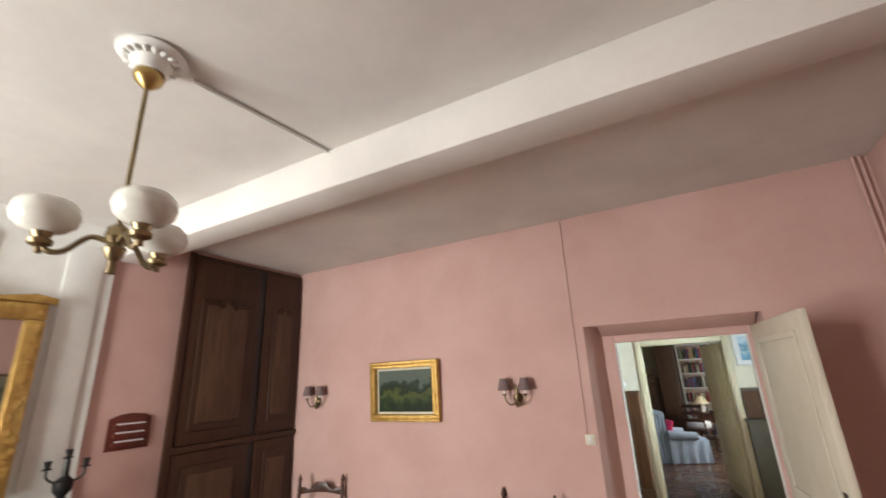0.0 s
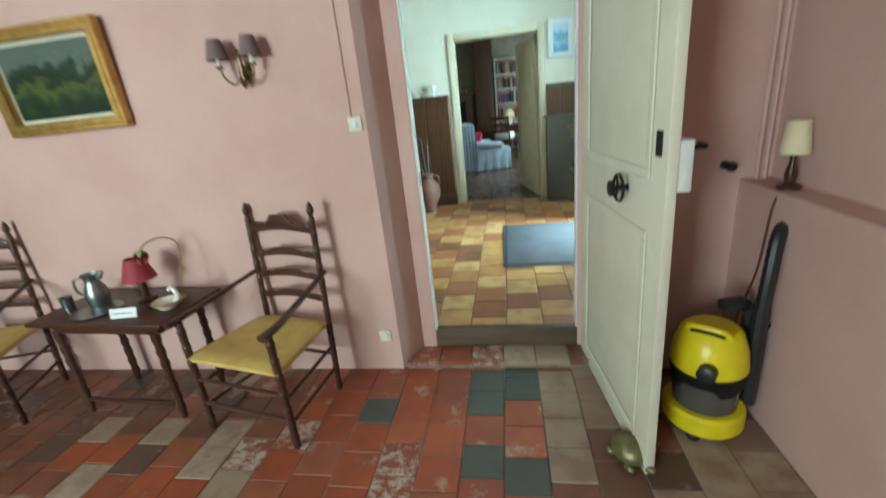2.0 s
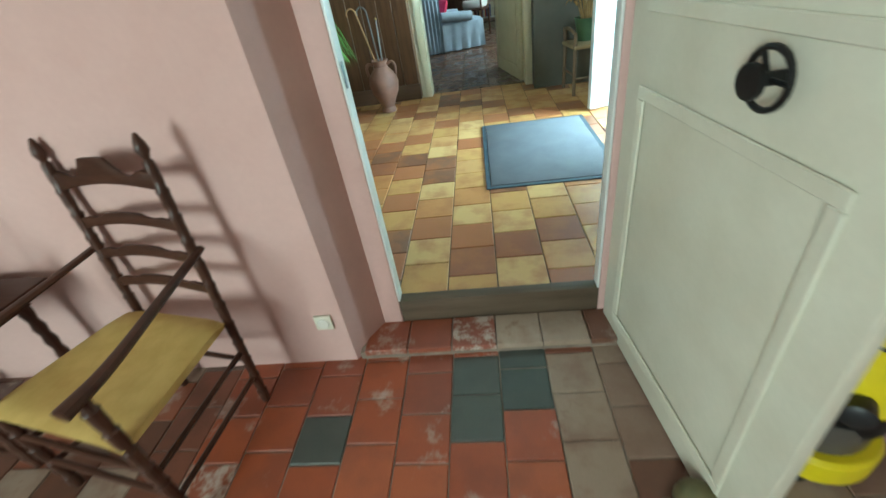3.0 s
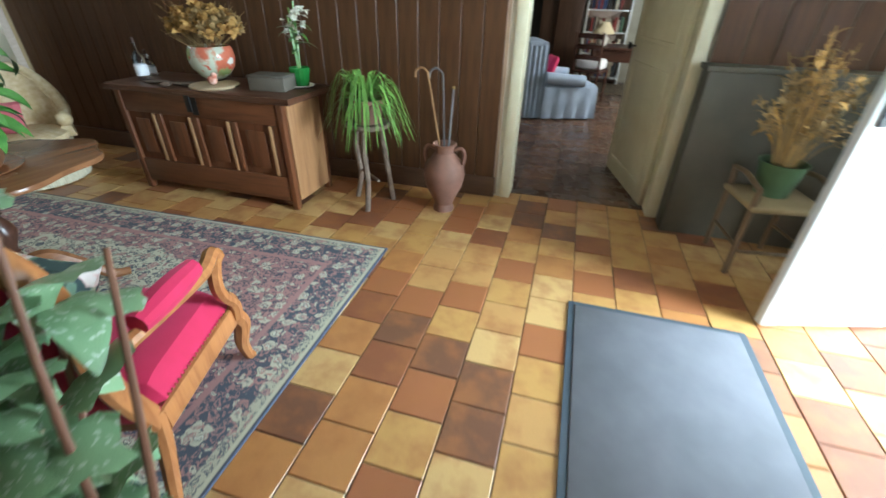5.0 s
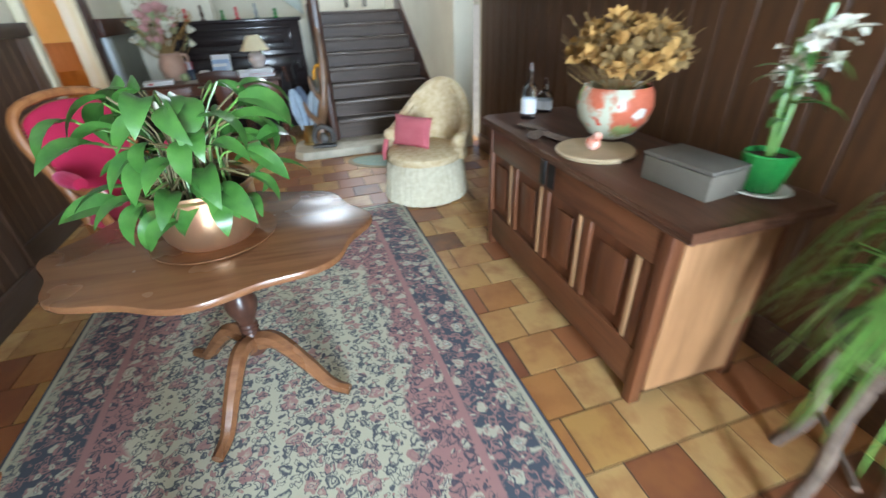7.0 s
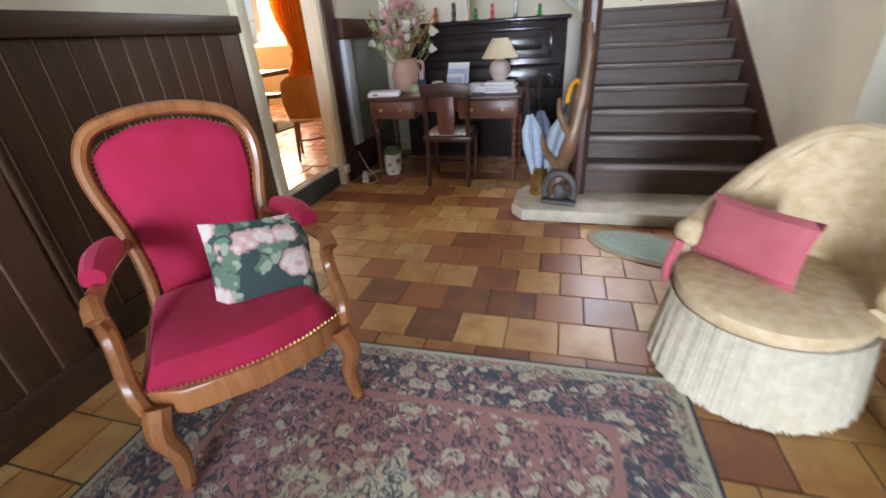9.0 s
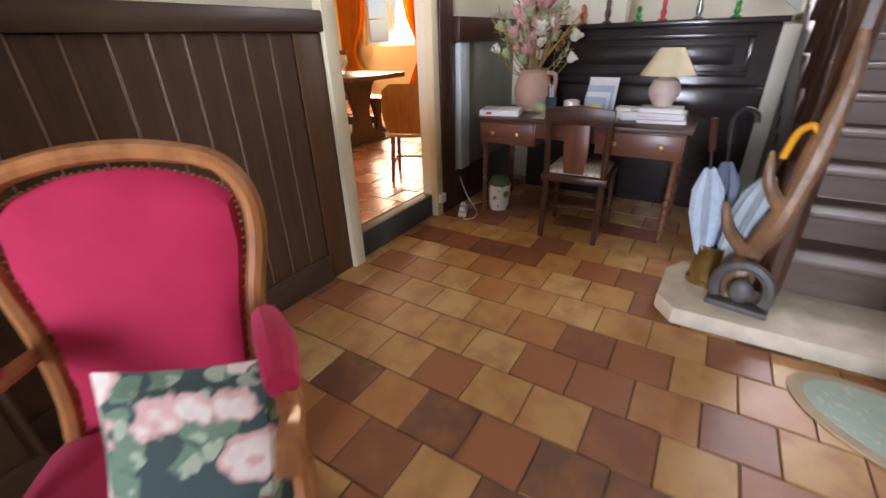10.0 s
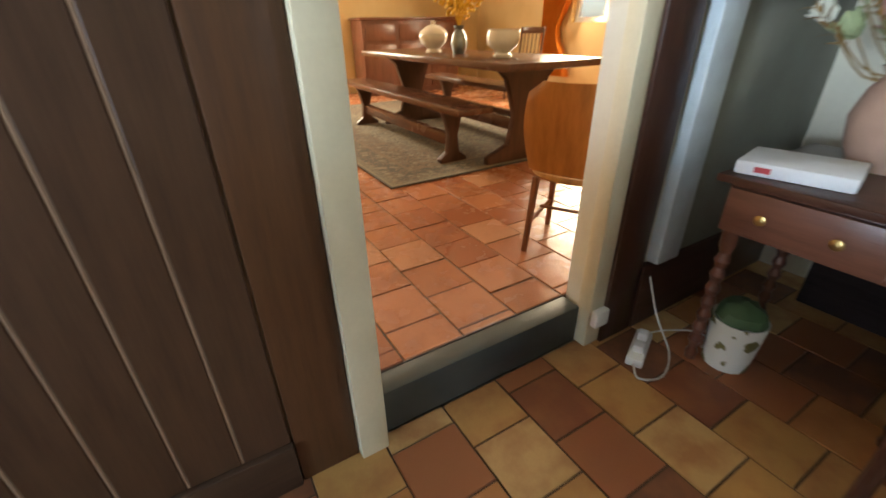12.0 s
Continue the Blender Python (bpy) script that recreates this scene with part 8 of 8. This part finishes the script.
# small objects on the ledges
def ledge_items():
    rng = random.Random(121)
    x = -5.2
    mats = [PEWTER, BRASS, PORCELAIN, DARKWOOD, TERRACOTTA, GREENGLAZE, BOTTLEGLASS]
    while x < -0.9:
        h, r = rng.uniform(0.06, 0.16), rng.uniform(0.02, 0.034)
        kind = rng.random()
        if kind < 0.5:
            prof = [(0, 0), (r, 0), (r * 1.1, h * 0.4), (r * 0.5, h * 0.75), (r * 0.6, h), (0, h)]
        elif kind < 0.8:
            prof = [(0, 0), (r * 0.8, 0), (r * 0.3, h * 0.2), (r * 0.3, h * 0.4), (r, h * 0.6), (r * 1.05, h), (r * 0.9, h), (0, h * 0.7)]
        else:
            prof = [(0, 0), (r, 0), (r, h * 0.7), (r * 0.9, h * 0.72), (0, h * 0.72)]
        m = rng.choice(mats)
        vessel("ornament_jar", pose(x, YN - 0.055, 1.436), prof, m, "small old jar on the panelling ledge", "jar", "jars on the ledge")
        x += rng.uniform(0.09, 0.20)
    for k, y in enumerate((3.86, 4.02, 4.20, 4.42, 4.58, 4.80, 5.02)):
        m = (PORCELAIN, REDPAPER, DARKWOOD, GREENGLAZE, REDPAPER, PEWTER, GREENGLAZE)[k]
        h = 0.10 + 0.03 * (k % 3)
        vessel("figurine", pose(-7.48, y, 1.296), [(0, 0), (0.03, 0), (0.032, 0.01), (0.012, 0.02), (0.022, h * 0.4), (0.012, h * 0.65), (0.018, h * 0.82), (0.012, h), (0, h)], m, "small painted figurine on the piano", "figurine", "figurines on the piano")


ledge_items()
o = thing("iron_basket", pose(-7.75, 6.05, 1.371), "dark iron frame stand on the stair landing", "stand")
for x in (-0.10, 0.10):
    for y in (-0.12, 0.12):
        part("leg", tube([(x, y, 0), (x, y, 0.35)], 0.010, 8), IRON, o)
part("tray", box(-0.11, -0.13, 0.20, 0.11, 0.13, 0.22, bev=0.004), DARKWOOD, o)
part("tray", box(-0.11, -0.13, 0.33, 0.11, 0.13, 0.35, bev=0.004), DARKWOOD, o)


# outdoor vine beside the entrance
def vine():
    o = thing("vine", pose(2.12, 6.0, 0), "bright green vine climbing beside the entrance", "vine")
    part("stem", tube(spline([(0.08, 0.16, -0.42), (0.05, 0.10, 0.6), (0.10, 0.02, 1.4), (0.05, -0.05, 2.4)], 6), 0.014, 7), BARK, o)
    rng = random.Random(131)
    protos = []
    for k in range(260):
        z = rng.uniform(0.05, 2.4)
        y = rng.uniform(-0.28, 0.22) * (0.5 + 0.5 * z / 2.4)
        L = rng.uniform(0.06, 0.11)
        if len(protos) < 6:
            protos.append(part("leaf", leaf_blade(0.085, 0.08, 1.0 + 0.2 * len(protos), n=4), VINE, o).data)
            l = o.children[-1]
        else:
            l = new("leaf", protos[k % 6])
            l.parent = o
        l.matrix_basis = pose(0.06 + rng.uniform(0, 0.20), y, z, rng.uniform(-70, 10), rng.uniform(-30, 30), rng.uniform(60, 300)) @ Matrix.Scale(L / 0.085, 4)


vine()
b = bmesh.new()
rng = random.Random(141)
for k in range(5000):
    x, y = rng.uniform(4.5, 30), rng.uniform(-6, 26)
    h = rng.uniform(0.05, 0.16)
    a = rng.uniform(0, 6.28)
    w = 0.02
    p = [b.verts.new((x - w * math.cos(a), y - w * math.sin(a), -0.43)), b.verts.new((x + w * math.cos(a), y + w * math.sin(a), -0.43)), b.verts.new((x + rng.uniform(-0.05, 0.05), y, -0.43 + h))]
    b.faces.new(p)
g = tagged(part("grass", b, VINE, smooth=False), "sunlit green lawn grass beyond the gravel", "grass", "", "stuff")
b = box(4.4, -8, -0.43, 40, 40, -0.405)
setting("lawn", b, plain("lawn_green", (0.16, 0.30, 0.04), 0.9, c2=(0.11, 0.22, 0.03), scale=2, fine=80, bump=0.8), "bright green sunlit lawn", "ground")
b = box(XE + 0.0, 4.95, -0.41, XE + 0.95, 6.06, -0.004, bev=0.01)
setting("entrance_sill", b, STONE, "pale stone entrance sill", "step")


# ---- living room beyond the far doorway ----
def draped_chair():
    c = thing("draped_armchair", pose(-0.55, 9.95, 0, 0, 0, -70), "armchair covered with a pale blue sheet", "armchair")
    rng = random.Random(151)
    def drape(x0, y0, x1, y1, z1, fold, name):
        b = bmesh.new()
        n = 48
        per = []
        for i in range(n):
            t = 4 * i / n
            s, f = int(t), t - int(t)
            per.append(((x0 + (x1 - x0) * f, y0), (x1, y0 + (y1 - y0) * f), (x1 - (x1 - x0) * f, y1), (x0, y1 - (y1 - y0) * f))[s])
        cx, cy = (x0 + x1) / 2, (y0 + y1) / 2
        rings = []
        for z, k, w in ((0.02, 1.0, 1.0), (z1 * 0.5, 0.99, 0.7), (z1 - 0.04, 0.98, 0.25), (z1, 0.90, 0.0), (z1 + 0.02, 0.5, 0.0)):
            rings.append([b.verts.new((cx + (x - cx) * k * (1 + fold * w * math.sin(i * 2.1)), cy + (y - cy) * k * (1 + fold * w * math.sin(i * 2.1 + 0.6)), z)) for i, (x, y) in enumerate(per)])
        for p, q in zip(rings, rings[1:]):
            for i in range(n):
                b.faces.new((p[i], p[(i + 1) % n], q[(i + 1) % n], q[i]))
        b.faces.new(rings[-1])
        return part(name, b, BLUESHEET, c)
    drape(-0.36, -0.20, 0.36, 0.50, 0.44, 0.05, "seat_cover")
    drape(-0.33, -0.45, 0.33, -0.20, 0.92, 0.06, "back_cover")
    for s in (-1, 1):
        part("arm_cover", tube([(s * 0.34, -0.2, 0.52), (s * 0.35, 0.30, 0.48)], 0.07, 12), BLUESHEET, c)
    return c


draped_chair()
o = tagged(part("cushion", pillow(0.34, 0.30, 0.12), plain("bright_pink_cloth", (0.62, 0.03, 0.12), 0.85)), "bright pink cushion on the draped armchair", "cushion")
o.matrix_basis = pose(-0.62, 9.98, 0.60, -20, 0, -70)
LW = wood("living_dark_wood", (0.10, 0.055, 0.035), (0.06, 0.035, 0.022), "z", 0.4)
f = thing("fireplace", pose(-1.65, 13.04, 0), "dark wooden fireplace with a mantel", "fireplace")
for s in (-1, 1):
    part("jamb", box(s * 0.75 - 0.14, -0.35, 0, s * 0.75 + 0.14, -0.005, 1.35, bev=0.01), LW, f)
part("lintel", box(-0.89, -0.38, 1.352, 0.89, -0.005, 1.50, bev=0.01), LW, f)
part("mantel", box(-1.0, -0.45, 1.502, 1.0, -0.005, 1.56, bev=0.01), LW, f)
part("firebox", box(-0.608, -0.06, 0.02, 0.608, -0.006, 1.35), BLACKPLASTIC, f)
for k, (x, h, mm) in enumerate(((-0.6, 0.16, PORCELAIN), (-0.3, 0.22, PEWTER), (0.0, 0.12, PORCELAIN), (0.3, 0.26, GREENPOT), (0.62, 0.14, BRASS))):
    vessel("jar", pose(-1.65 + x, 12.82, 1.561), [(0, 0), (0.05, 0), (0.06, h * 0.4), (0.03, h * 0.8), (0.04, h), (0, h)], mm, "old jar on the living room mantel", "jar", "jars on the mantel")
b = box(-0.75, 12.55, 0, -0.30, 13.04, 2.88, bev=0.01)
setting("living_pillar", b, LW, "dark wooden wall pillar", "pillar")


def bookcase():
    o = thing("bookcase", pose(0.12, 13.04, 0), "white built-in bookcase full of books", "bookcase")
    W = 0.38
    for x in (-W, W - 0.03):
        part("side", box(x, -0.32, 0, x + 0.03, -0.004, 2.3, bev=0.003), WHITE, o)
    part("back", box(-W + 0.03, -0.02, 0, W - 0.03, -0.005, 2.3), plain("bookcase_back", (0.60, 0.45, 0.36), 0.7), o)
    zs = (0.1, 0.5, 0.85, 1.2, 1.55, 1.9, 2.27)
    for z in zs:
        part("shelf", box(-W + 0.03, -0.31, z, W - 0.03, -0.021, z + 0.025, bev=0.002, seg=1), WHITE, o)
    rng = random.Random(161)
    cols = [plain("book_cloth_%s" % n, c, 0.7) for n, c in (("red", (0.30, 0.05, 0.04)), ("blue", (0.06, 0.10, 0.22)), ("tan", (0.45, 0.33, 0.18)), ("cream", (0.66, 0.60, 0.45)), ("green", (0.07, 0.16, 0.08)), ("black", (0.03, 0.03, 0.03)))]
    for z in zs[:-1]:
        x = -W + 0.05
        while x < W - 0.10:
            w, h = rng.uniform(0.02, 0.045), rng.uniform(0.18, 0.27)
            if rng.random() < 0.75:
                bk_ = tagged(part("book", box(-w / 2, -0.16, 0, w / 2, 0.0, h, bev=0.002, seg=1), rng.choice(cols)), "upright cloth-bound book on the bookcase", "book", "books on the bookcase")
                bk_.matrix_basis = pose(0.12 + x + w / 2, 12.90, z + 0.0255)
            x += w + 0.002


bookcase()
d2 = thing("round_table", pose(0.32, 11.6, 0), "dark wooden table with a lamp in the living room", "table")
part("tabletop", box(-0.45, -0.4, 0.72, 0.5, 0.4, 0.75, bev=0.008), DARKWOOD_X, d2)
for x in (-0.38, 0.42):
    for y in (-0.33, 0.33):
        part("leg", lathe([(0.02, 0), (0.03, 0.4), (0.025, 0.72)], 10), DARKWOOD, d2, m=pose(x, y, 0))
part("apron", box(-0.36, -0.33, 0.55, 0.42, 0.33, 0.718), DARKWOOD_X, d2)
table_lamp(pose(0.05, 11.55, 0.751), [(0, 0), (0.06, 0), (0.08, 0.05), (0.09, 0.10), (0.05, 0.16), (0.02, 0.18)], PORCELAIN, (0.17, 0.17, 0.06, 0.33), SHADECREAM, "white lamp with a cream conical shade")
c2 = thing("dark_chair", pose(-0.08, 10.95, 0, 0, 0, -20), "dark wooden chair with a pale cloth over it", "chair")
for s in (-1, 1):
    part("back_leg", tube([(s * 0.19, -0.2, 0), (s * 0.19, -0.18, 0.45), (s * 0.19, -0.24, 0.98)], 0.018, 8), DARKWOOD, c2)
    part("front_leg", tube([(s * 0.2, 0.2, 0), (s * 0.2, 0.2, 0.44)], 0.018, 8), DARKWOOD, c2)
part("seat", box(-0.22, -0.2, 0.44, 0.22, 0.22, 0.47, bev=0.01), DARKWOOD_X, c2)
for z in (0.62, 0.76, 0.90):
    part("slat", box(-0.18, -0.235, z, 0.18, -0.215, z + 0.06, bev=0.004), DARKWOOD_X, c2)
part("cloth", box(-0.20, -0.12, 0.472, 0.20, 0.20, 0.62, bev=0.05, seg=3), PAPER, c2)
o = tagged(part("living_rug", box(-0.9, -0.5, 0, 0.9, 0.5, 0.012), DINERUG), "dark patterned rug in the living room", "rug")
o.matrix_basis = pose(0.5, 12.2, 0.004)


# ---- dining room beyond the step ----
TW = wood("dining_dark_oak", (0.13, 0.055, 0.030), (0.08, 0.033, 0.018), "y", 0.25)
TWZ = wood("dining_dark_oak_upright", (0.10, 0.045, 0.026), (0.06, 0.027, 0.016), "z", 0.3)
ZF = 0.173


def trestle(name, m, L, W, H, th, label, cat, group=""):
    t = thing(name, m, label, cat, group)
    part("top", box(-W / 2, -L / 2, H - th, W / 2, L / 2, H, bev=0.008), TW, t)
    k = W / 0.9
    prof = [(-0.36 * k, 0.0), (-0.36 * k, 0.06 * H / 0.75), (-0.16 * k, 0.14 * H / 0.75), (-0.11 * k, 0.35 * H / 0.75), (-0.20 * k, H - th - 0.08), (-0.30 * k, H - th - 0.001), (0.30 * k, H - th - 0.001), (0.20 * k, H - th - 0.08), (0.11 * k, 0.35 * H / 0.75), (0.16 * k, 0.14 * H / 0.75), (0.36 * k, 0.06 * H / 0.75), (0.36 * k, 0.0)]
    for y in (-L / 2 + 0.32, L / 2 - 0.32):
        part("trestle_end", plate(prof, y - 0.03, y + 0.03, "y", 0.006), TWZ, t)
    part("stretcher", box(-0.03, -L / 2 + 0.36, H * 0.28, 0.03, L / 2 - 0.36, H * 0.28 + 0.09, bev=0.005), TW, t)
    return t


trestle("dining_table", pose(-7.44, 0.74, ZF), 2.5, 0.88, 0.74, 0.05, "long dark oak trestle dining table", "table")
trestle("bench", pose(-6.93, 0.55, ZF), 2.4, 0.30, 0.45, 0.045, "long dark oak bench beside the dining table", "bench", "dining benches")
trestle("bench", pose(-7.96, 0.58, ZF), 2.4, 0.30, 0.45, 0.045, "long dark oak bench beside the dining table", "bench", "dining benches")
o = tagged(part("dining_rug", box(-1.1, -1.7, 0, 1.1, 1.7, 0.010), DINERUG), "dark patterned rug under the dining table", "rug")
o.matrix_basis = pose(-7.35, 0.05, 0.1725)
ZTT = ZF + 0.741
vessel("tureen", pose(-7.40, 1.42, ZTT), [(0, 0), (0.07, 0), (0.075, 0.015), (0.05, 0.03), (0.11, 0.08), (0.13, 0.13), (0.12, 0.18), (0.125, 0.19), (0.11, 0.19), (0.10, 0.12), (0, 0.06)], PORCELAIN, "white china footed bowl on the dining table", "bowl")
o = thing("soup_tureen", pose(-7.38, 0.40, ZTT), "white lidded soup tureen on the dining table", "tureen")
part("body", lathe([(0, 0), (0.08, 0), (0.06, 0.03), (0.12, 0.08), (0.135, 0.13), (0.13, 0.15), (0, 0.15)], 24), PORCELAIN, o)
part("lid", lathe([(0.135, 0.152), (0.12, 0.18), (0.06, 0.22), (0.02, 0.23), (0.025, 0.255), (0, 0.265)], 24), PORCELAIN, o)


def mimosa():
    o = thing("flower_vase", pose(-7.42, 0.78, ZTT), "yellow flower sprays in a dark vase", "vase")
    part("vase", lathe([(0, 0), (0.05, 0), (0.075, 0.08), (0.06, 0.15), (0.035, 0.19), (0.05, 0.22), (0.04, 0.22), (0, 0.15)], 20, close=False), PEWTER, o)
    rng = random.Random(171)
    for k in range(26):
        a, r, h = rng.uniform(0, 6.28), rng.uniform(0.05, 0.30), rng.uniform(0.35, 0.70)
        x, y = r * math.cos(a), r * math.sin(a)
        b = tube(spline([(0, 0, 0.2), (x * 0.4, y * 0.4, 0.2 + h * 0.4), (x, y, h)], 3), 0.003, 4)
        for q in range(10):
            t = rng.uniform(0.4, 1.0)
            join(b, moved(blob(0.016, 0.016, 0.016, 6, 4), Matrix.Translation((x * t + rng.uniform(-0.03, 0.03), y * t + rng.uniform(-0.03, 0.03), 0.2 + (h - 0.2) * t + rng.uniform(-0.02, 0.03)))))
        part("spray", b, YELLOWPETAL, o)


mimosa()


def dining_chair():
    c = thing("dining_chair", pose(-6.66, 2.95, ZF, 0, 0, 118) @ Matrix.Diagonal((1, 1, 0.84, 1)), "wooden chair with a curved honey-coloured back", "chair")
    HON = wood("honey_wood", (0.50, 0.24, 0.06), (0.36, 0.16, 0.04), "z", 0.35)
    MID = wood("reddish_leg_wood", (0.24, 0.095, 0.040), (0.15, 0.06, 0.026), "z", 0.35)
    for s in (-1, 1):
        part("leg", tube([(s * 0.17, 0.17, 0), (s * 0.155, 0.15, 0.43)], [0.014, 0.018], 8), MID, c)
        part("leg", tube([(s * 0.17, -0.18, 0), (s * 0.15, -0.15, 0.43)], [0.014, 0.018], 8), MID, c)
        part("stretcher", tube([(s * 0.165, -0.17, 0.17), (s * 0.165, 0.165, 0.17)], 0.010, 8), MID, c)
    part("stretcher", tube([(-0.165, 0.0, 0.20), (0.165, 0.0, 0.20)], 0.010, 8), MID, c)
    el = [(0.215 * math.cos(2 * math.pi * k / 28), 0.205 * math.sin(2 * math.pi * k / 28)) for k in range(28)]
    part("seat", plate(el, 0.43, 0.465, "z", 0.012), HON, c)
    b = bmesh.new()
    rows = []
    for j in range(9):
        z = 0.47 + 0.44 * j / 8
        w = 0.19 + 0.03 * math.sin(math.pi * j / 8) - (0.05 if j == 8 else 0)
        rows.append([b.verts.new((w * math.sin(-1.1 + 2.2 * i / 12) / math.sin(1.1), -0.10 - 0.10 * math.cos(-1.1 + 2.2 * i / 12) - 0.05 * j / 8, z)) for i in range(13)])
    for p, q in zip(rows, rows[1:]):
        for i in range(12):
            b.faces.new((p[i], p[i + 1], q[i + 1], q[i]))
    bmesh.ops.solidify(b, geom=b.faces[:], thickness=0.014)
    part("backrest", b, HON, c, "curved honey-coloured plywood back")
    return c


dining_chair()


def far_chair(x, y, a):
    c = thing("spindle_chair", pose(x, y, ZF, 0, 0, a), "dark wooden spindle-back chair by the wall", "chair", "spindle chairs")
    for s in (-1, 1):
        part("leg", tube([(s * 0.18, 0.17, 0), (s * 0.17, 0.16, 0.44)], 0.016, 8), TWZ, c)
        part("back_post", tube([(s * 0.18, -0.19, 0), (s * 0.17, -0.17, 0.45), (s * 0.17, -0.23, 0.92)], 0.016, 8), TWZ, c)
    part("seat", box(-0.20, -0.19, 0.44, 0.20, 0.19, 0.47, bev=0.01), TW, c)
    part("top_rail", box(-0.19, -0.245, 0.85, 0.19, -0.22, 0.93, bev=0.006), TW, c)
    for k in range(5):
        part("spindle", tube([(-0.12 + 0.06 * k, -0.18, 0.47), (-0.12 + 0.06 * k, -0.23, 0.85)], 0.007, 6), TWZ, c)


far_chair(-9.5, -0.75, -70)
o = thing("sideboard", pose(-8.6, -2.80, ZF), "dark reddish carved wooden sideboard", "sideboard")
SB = wood("red_brown_sideboard", (0.20, 0.085, 0.05), (0.13, 0.055, 0.03), "z", 0.3)
part("body", box(-0.85, 0, 0, 0.85, 0.45, 1.05, bev=0.008), SB, o)
part("top", box(-0.88, -0.001, 1.052, 0.88, 0.48, 1.09, bev=0.006), SB, o)
for k in range(3):
    x = -0.56 + 0.56 * k
    d_ = part("door", box(x - 0.24, 0.451, 0.08, x + 0.24, 0.472, 0.72, bev=0.005), SB, o)
    part("panel", box(x - 0.17, 0.473, 0.16, x + 0.17, 0.482, 0.64, bev=0.005), SB, d_)
    part("drawer", box(x - 0.24, 0.451, 0.77, x + 0.24, 0.472, 1.0, bev=0.005), SB, o)
framed("picture", pose(-9.15, -2.845, 1.95, 0, 0, 180), 0.5, 0.4, 0.03, DARKWOOD, OLDPRINT, "dark framed picture on the yellow wall", 0.0, 0.03, 2)


def curtain(y0, y1, tie, label):
    """A gathered cloth hanging in front of the west window."""
    o = thing("curtain", pose(-10.10, (y0 + y1) / 2, 0), label, "curtain", "orange curtains")
    b = bmesh.new()
    rows = []
    n = 40
    for j in range(15):
        z = 2.65 - (2.65 - 0.45) * j / 14
        pinch = 1 - 0.5 * math.exp(-((z - 1.05) / 0.35) ** 2)
        rows.append([b.verts.new((0.045 * math.sin(i * 1.25), tie * (1 - pinch) * 0.28 + (i / n - 0.5) * (y1 - y0) * pinch, z)) for i in range(n + 1)])
    for p, q in zip(rows, rows[1:]):
        for i in range(n):
            b.faces.new((p[i], p[i + 1], q[i + 1], q[i]))
    bmesh.ops.solidify(b, geom=b.faces[:], thickness=0.004)
    part("cloth", b, ORANGECLOTH, o)


curtain(-1.05, -0.45, -1, "orange tied-back curtain at the dining window")
curtain(0.40, 0.95, 1, "orange tied-back curtain at the dining window")


def casement(name, m, w, h, label):
    """A white window in the local x-z plane with two glazed leaves."""
    o = thing(name, m, label, "window", "", "structure")
    b = bmesh.new()
    for xa, xb, za, zb in ((-w / 2, -w / 2 + 0.06, 0, h), (w / 2 - 0.06, w / 2, 0, h), (-0.04, 0.04, 0.06, h - 0.06), (-w / 2 + 0.06, w / 2 - 0.06, 0, 0.06), (-w / 2 + 0.06, w / 2 - 0.06, h - 0.06, h)):
        box(xa, -0.03, za, xb, 0.03, zb, bev=0.004, bm=b, seg=1)
    part("window_frame", b, WHITE, o)
    for s in (-1, 1):
        xa, xb = (-w / 2 + 0.06, -0.04) if s < 0 else (0.04, w / 2 - 0.06)
        for k in range(3):
            za = 0.06 + (h - 0.12) * k / 3
            g = part("pane", box(xa, -0.003, za, xb, 0.003, za + (h - 0.12) / 3 - 0.02), GLASS, o)
            g.visible_shadow = False
            if k:
                part("glazing_bar", box(xa, -0.012, za - 0.02, xb, 0.012, za, bev=0.003, seg=1), WHITE, o)


casement("window_dining_west", pose(-10.30, -0.05, 1.15, 0, 0, 90), 1.1, 1.25, "white casement window with orange curtains")
# assumed window, out of view, added round the extra dining lamp
casement("window_dining_south", pose(-6.0, -2.93, 0.9), 1.4, 1.6, "assumed white casement window, out of view in the dining room")
casement("window_salon", pose(-2.65, -2.55, 0.6), 1.3, 1.9, "white casement window of the pink room")
# living room window is assumed and unseen, it goes with the added lamp
casement("window_living", pose(2.03, 9.8, 0.7, 0, 0, 90), 1.2, 1.6, "assumed white casement window, out of view in the living room")
b = box(-10.199, 0.55, 0.18, -10.185, 3.0, 1.05, bev=0.003)
setting("dining_wainscot", b, wood("honey_wainscot", (0.38, 0.17, 0.06), (0.28, 0.12, 0.04), "z", 0.4), "honey-coloured wooden wainscot", "panelling")


build_floors()
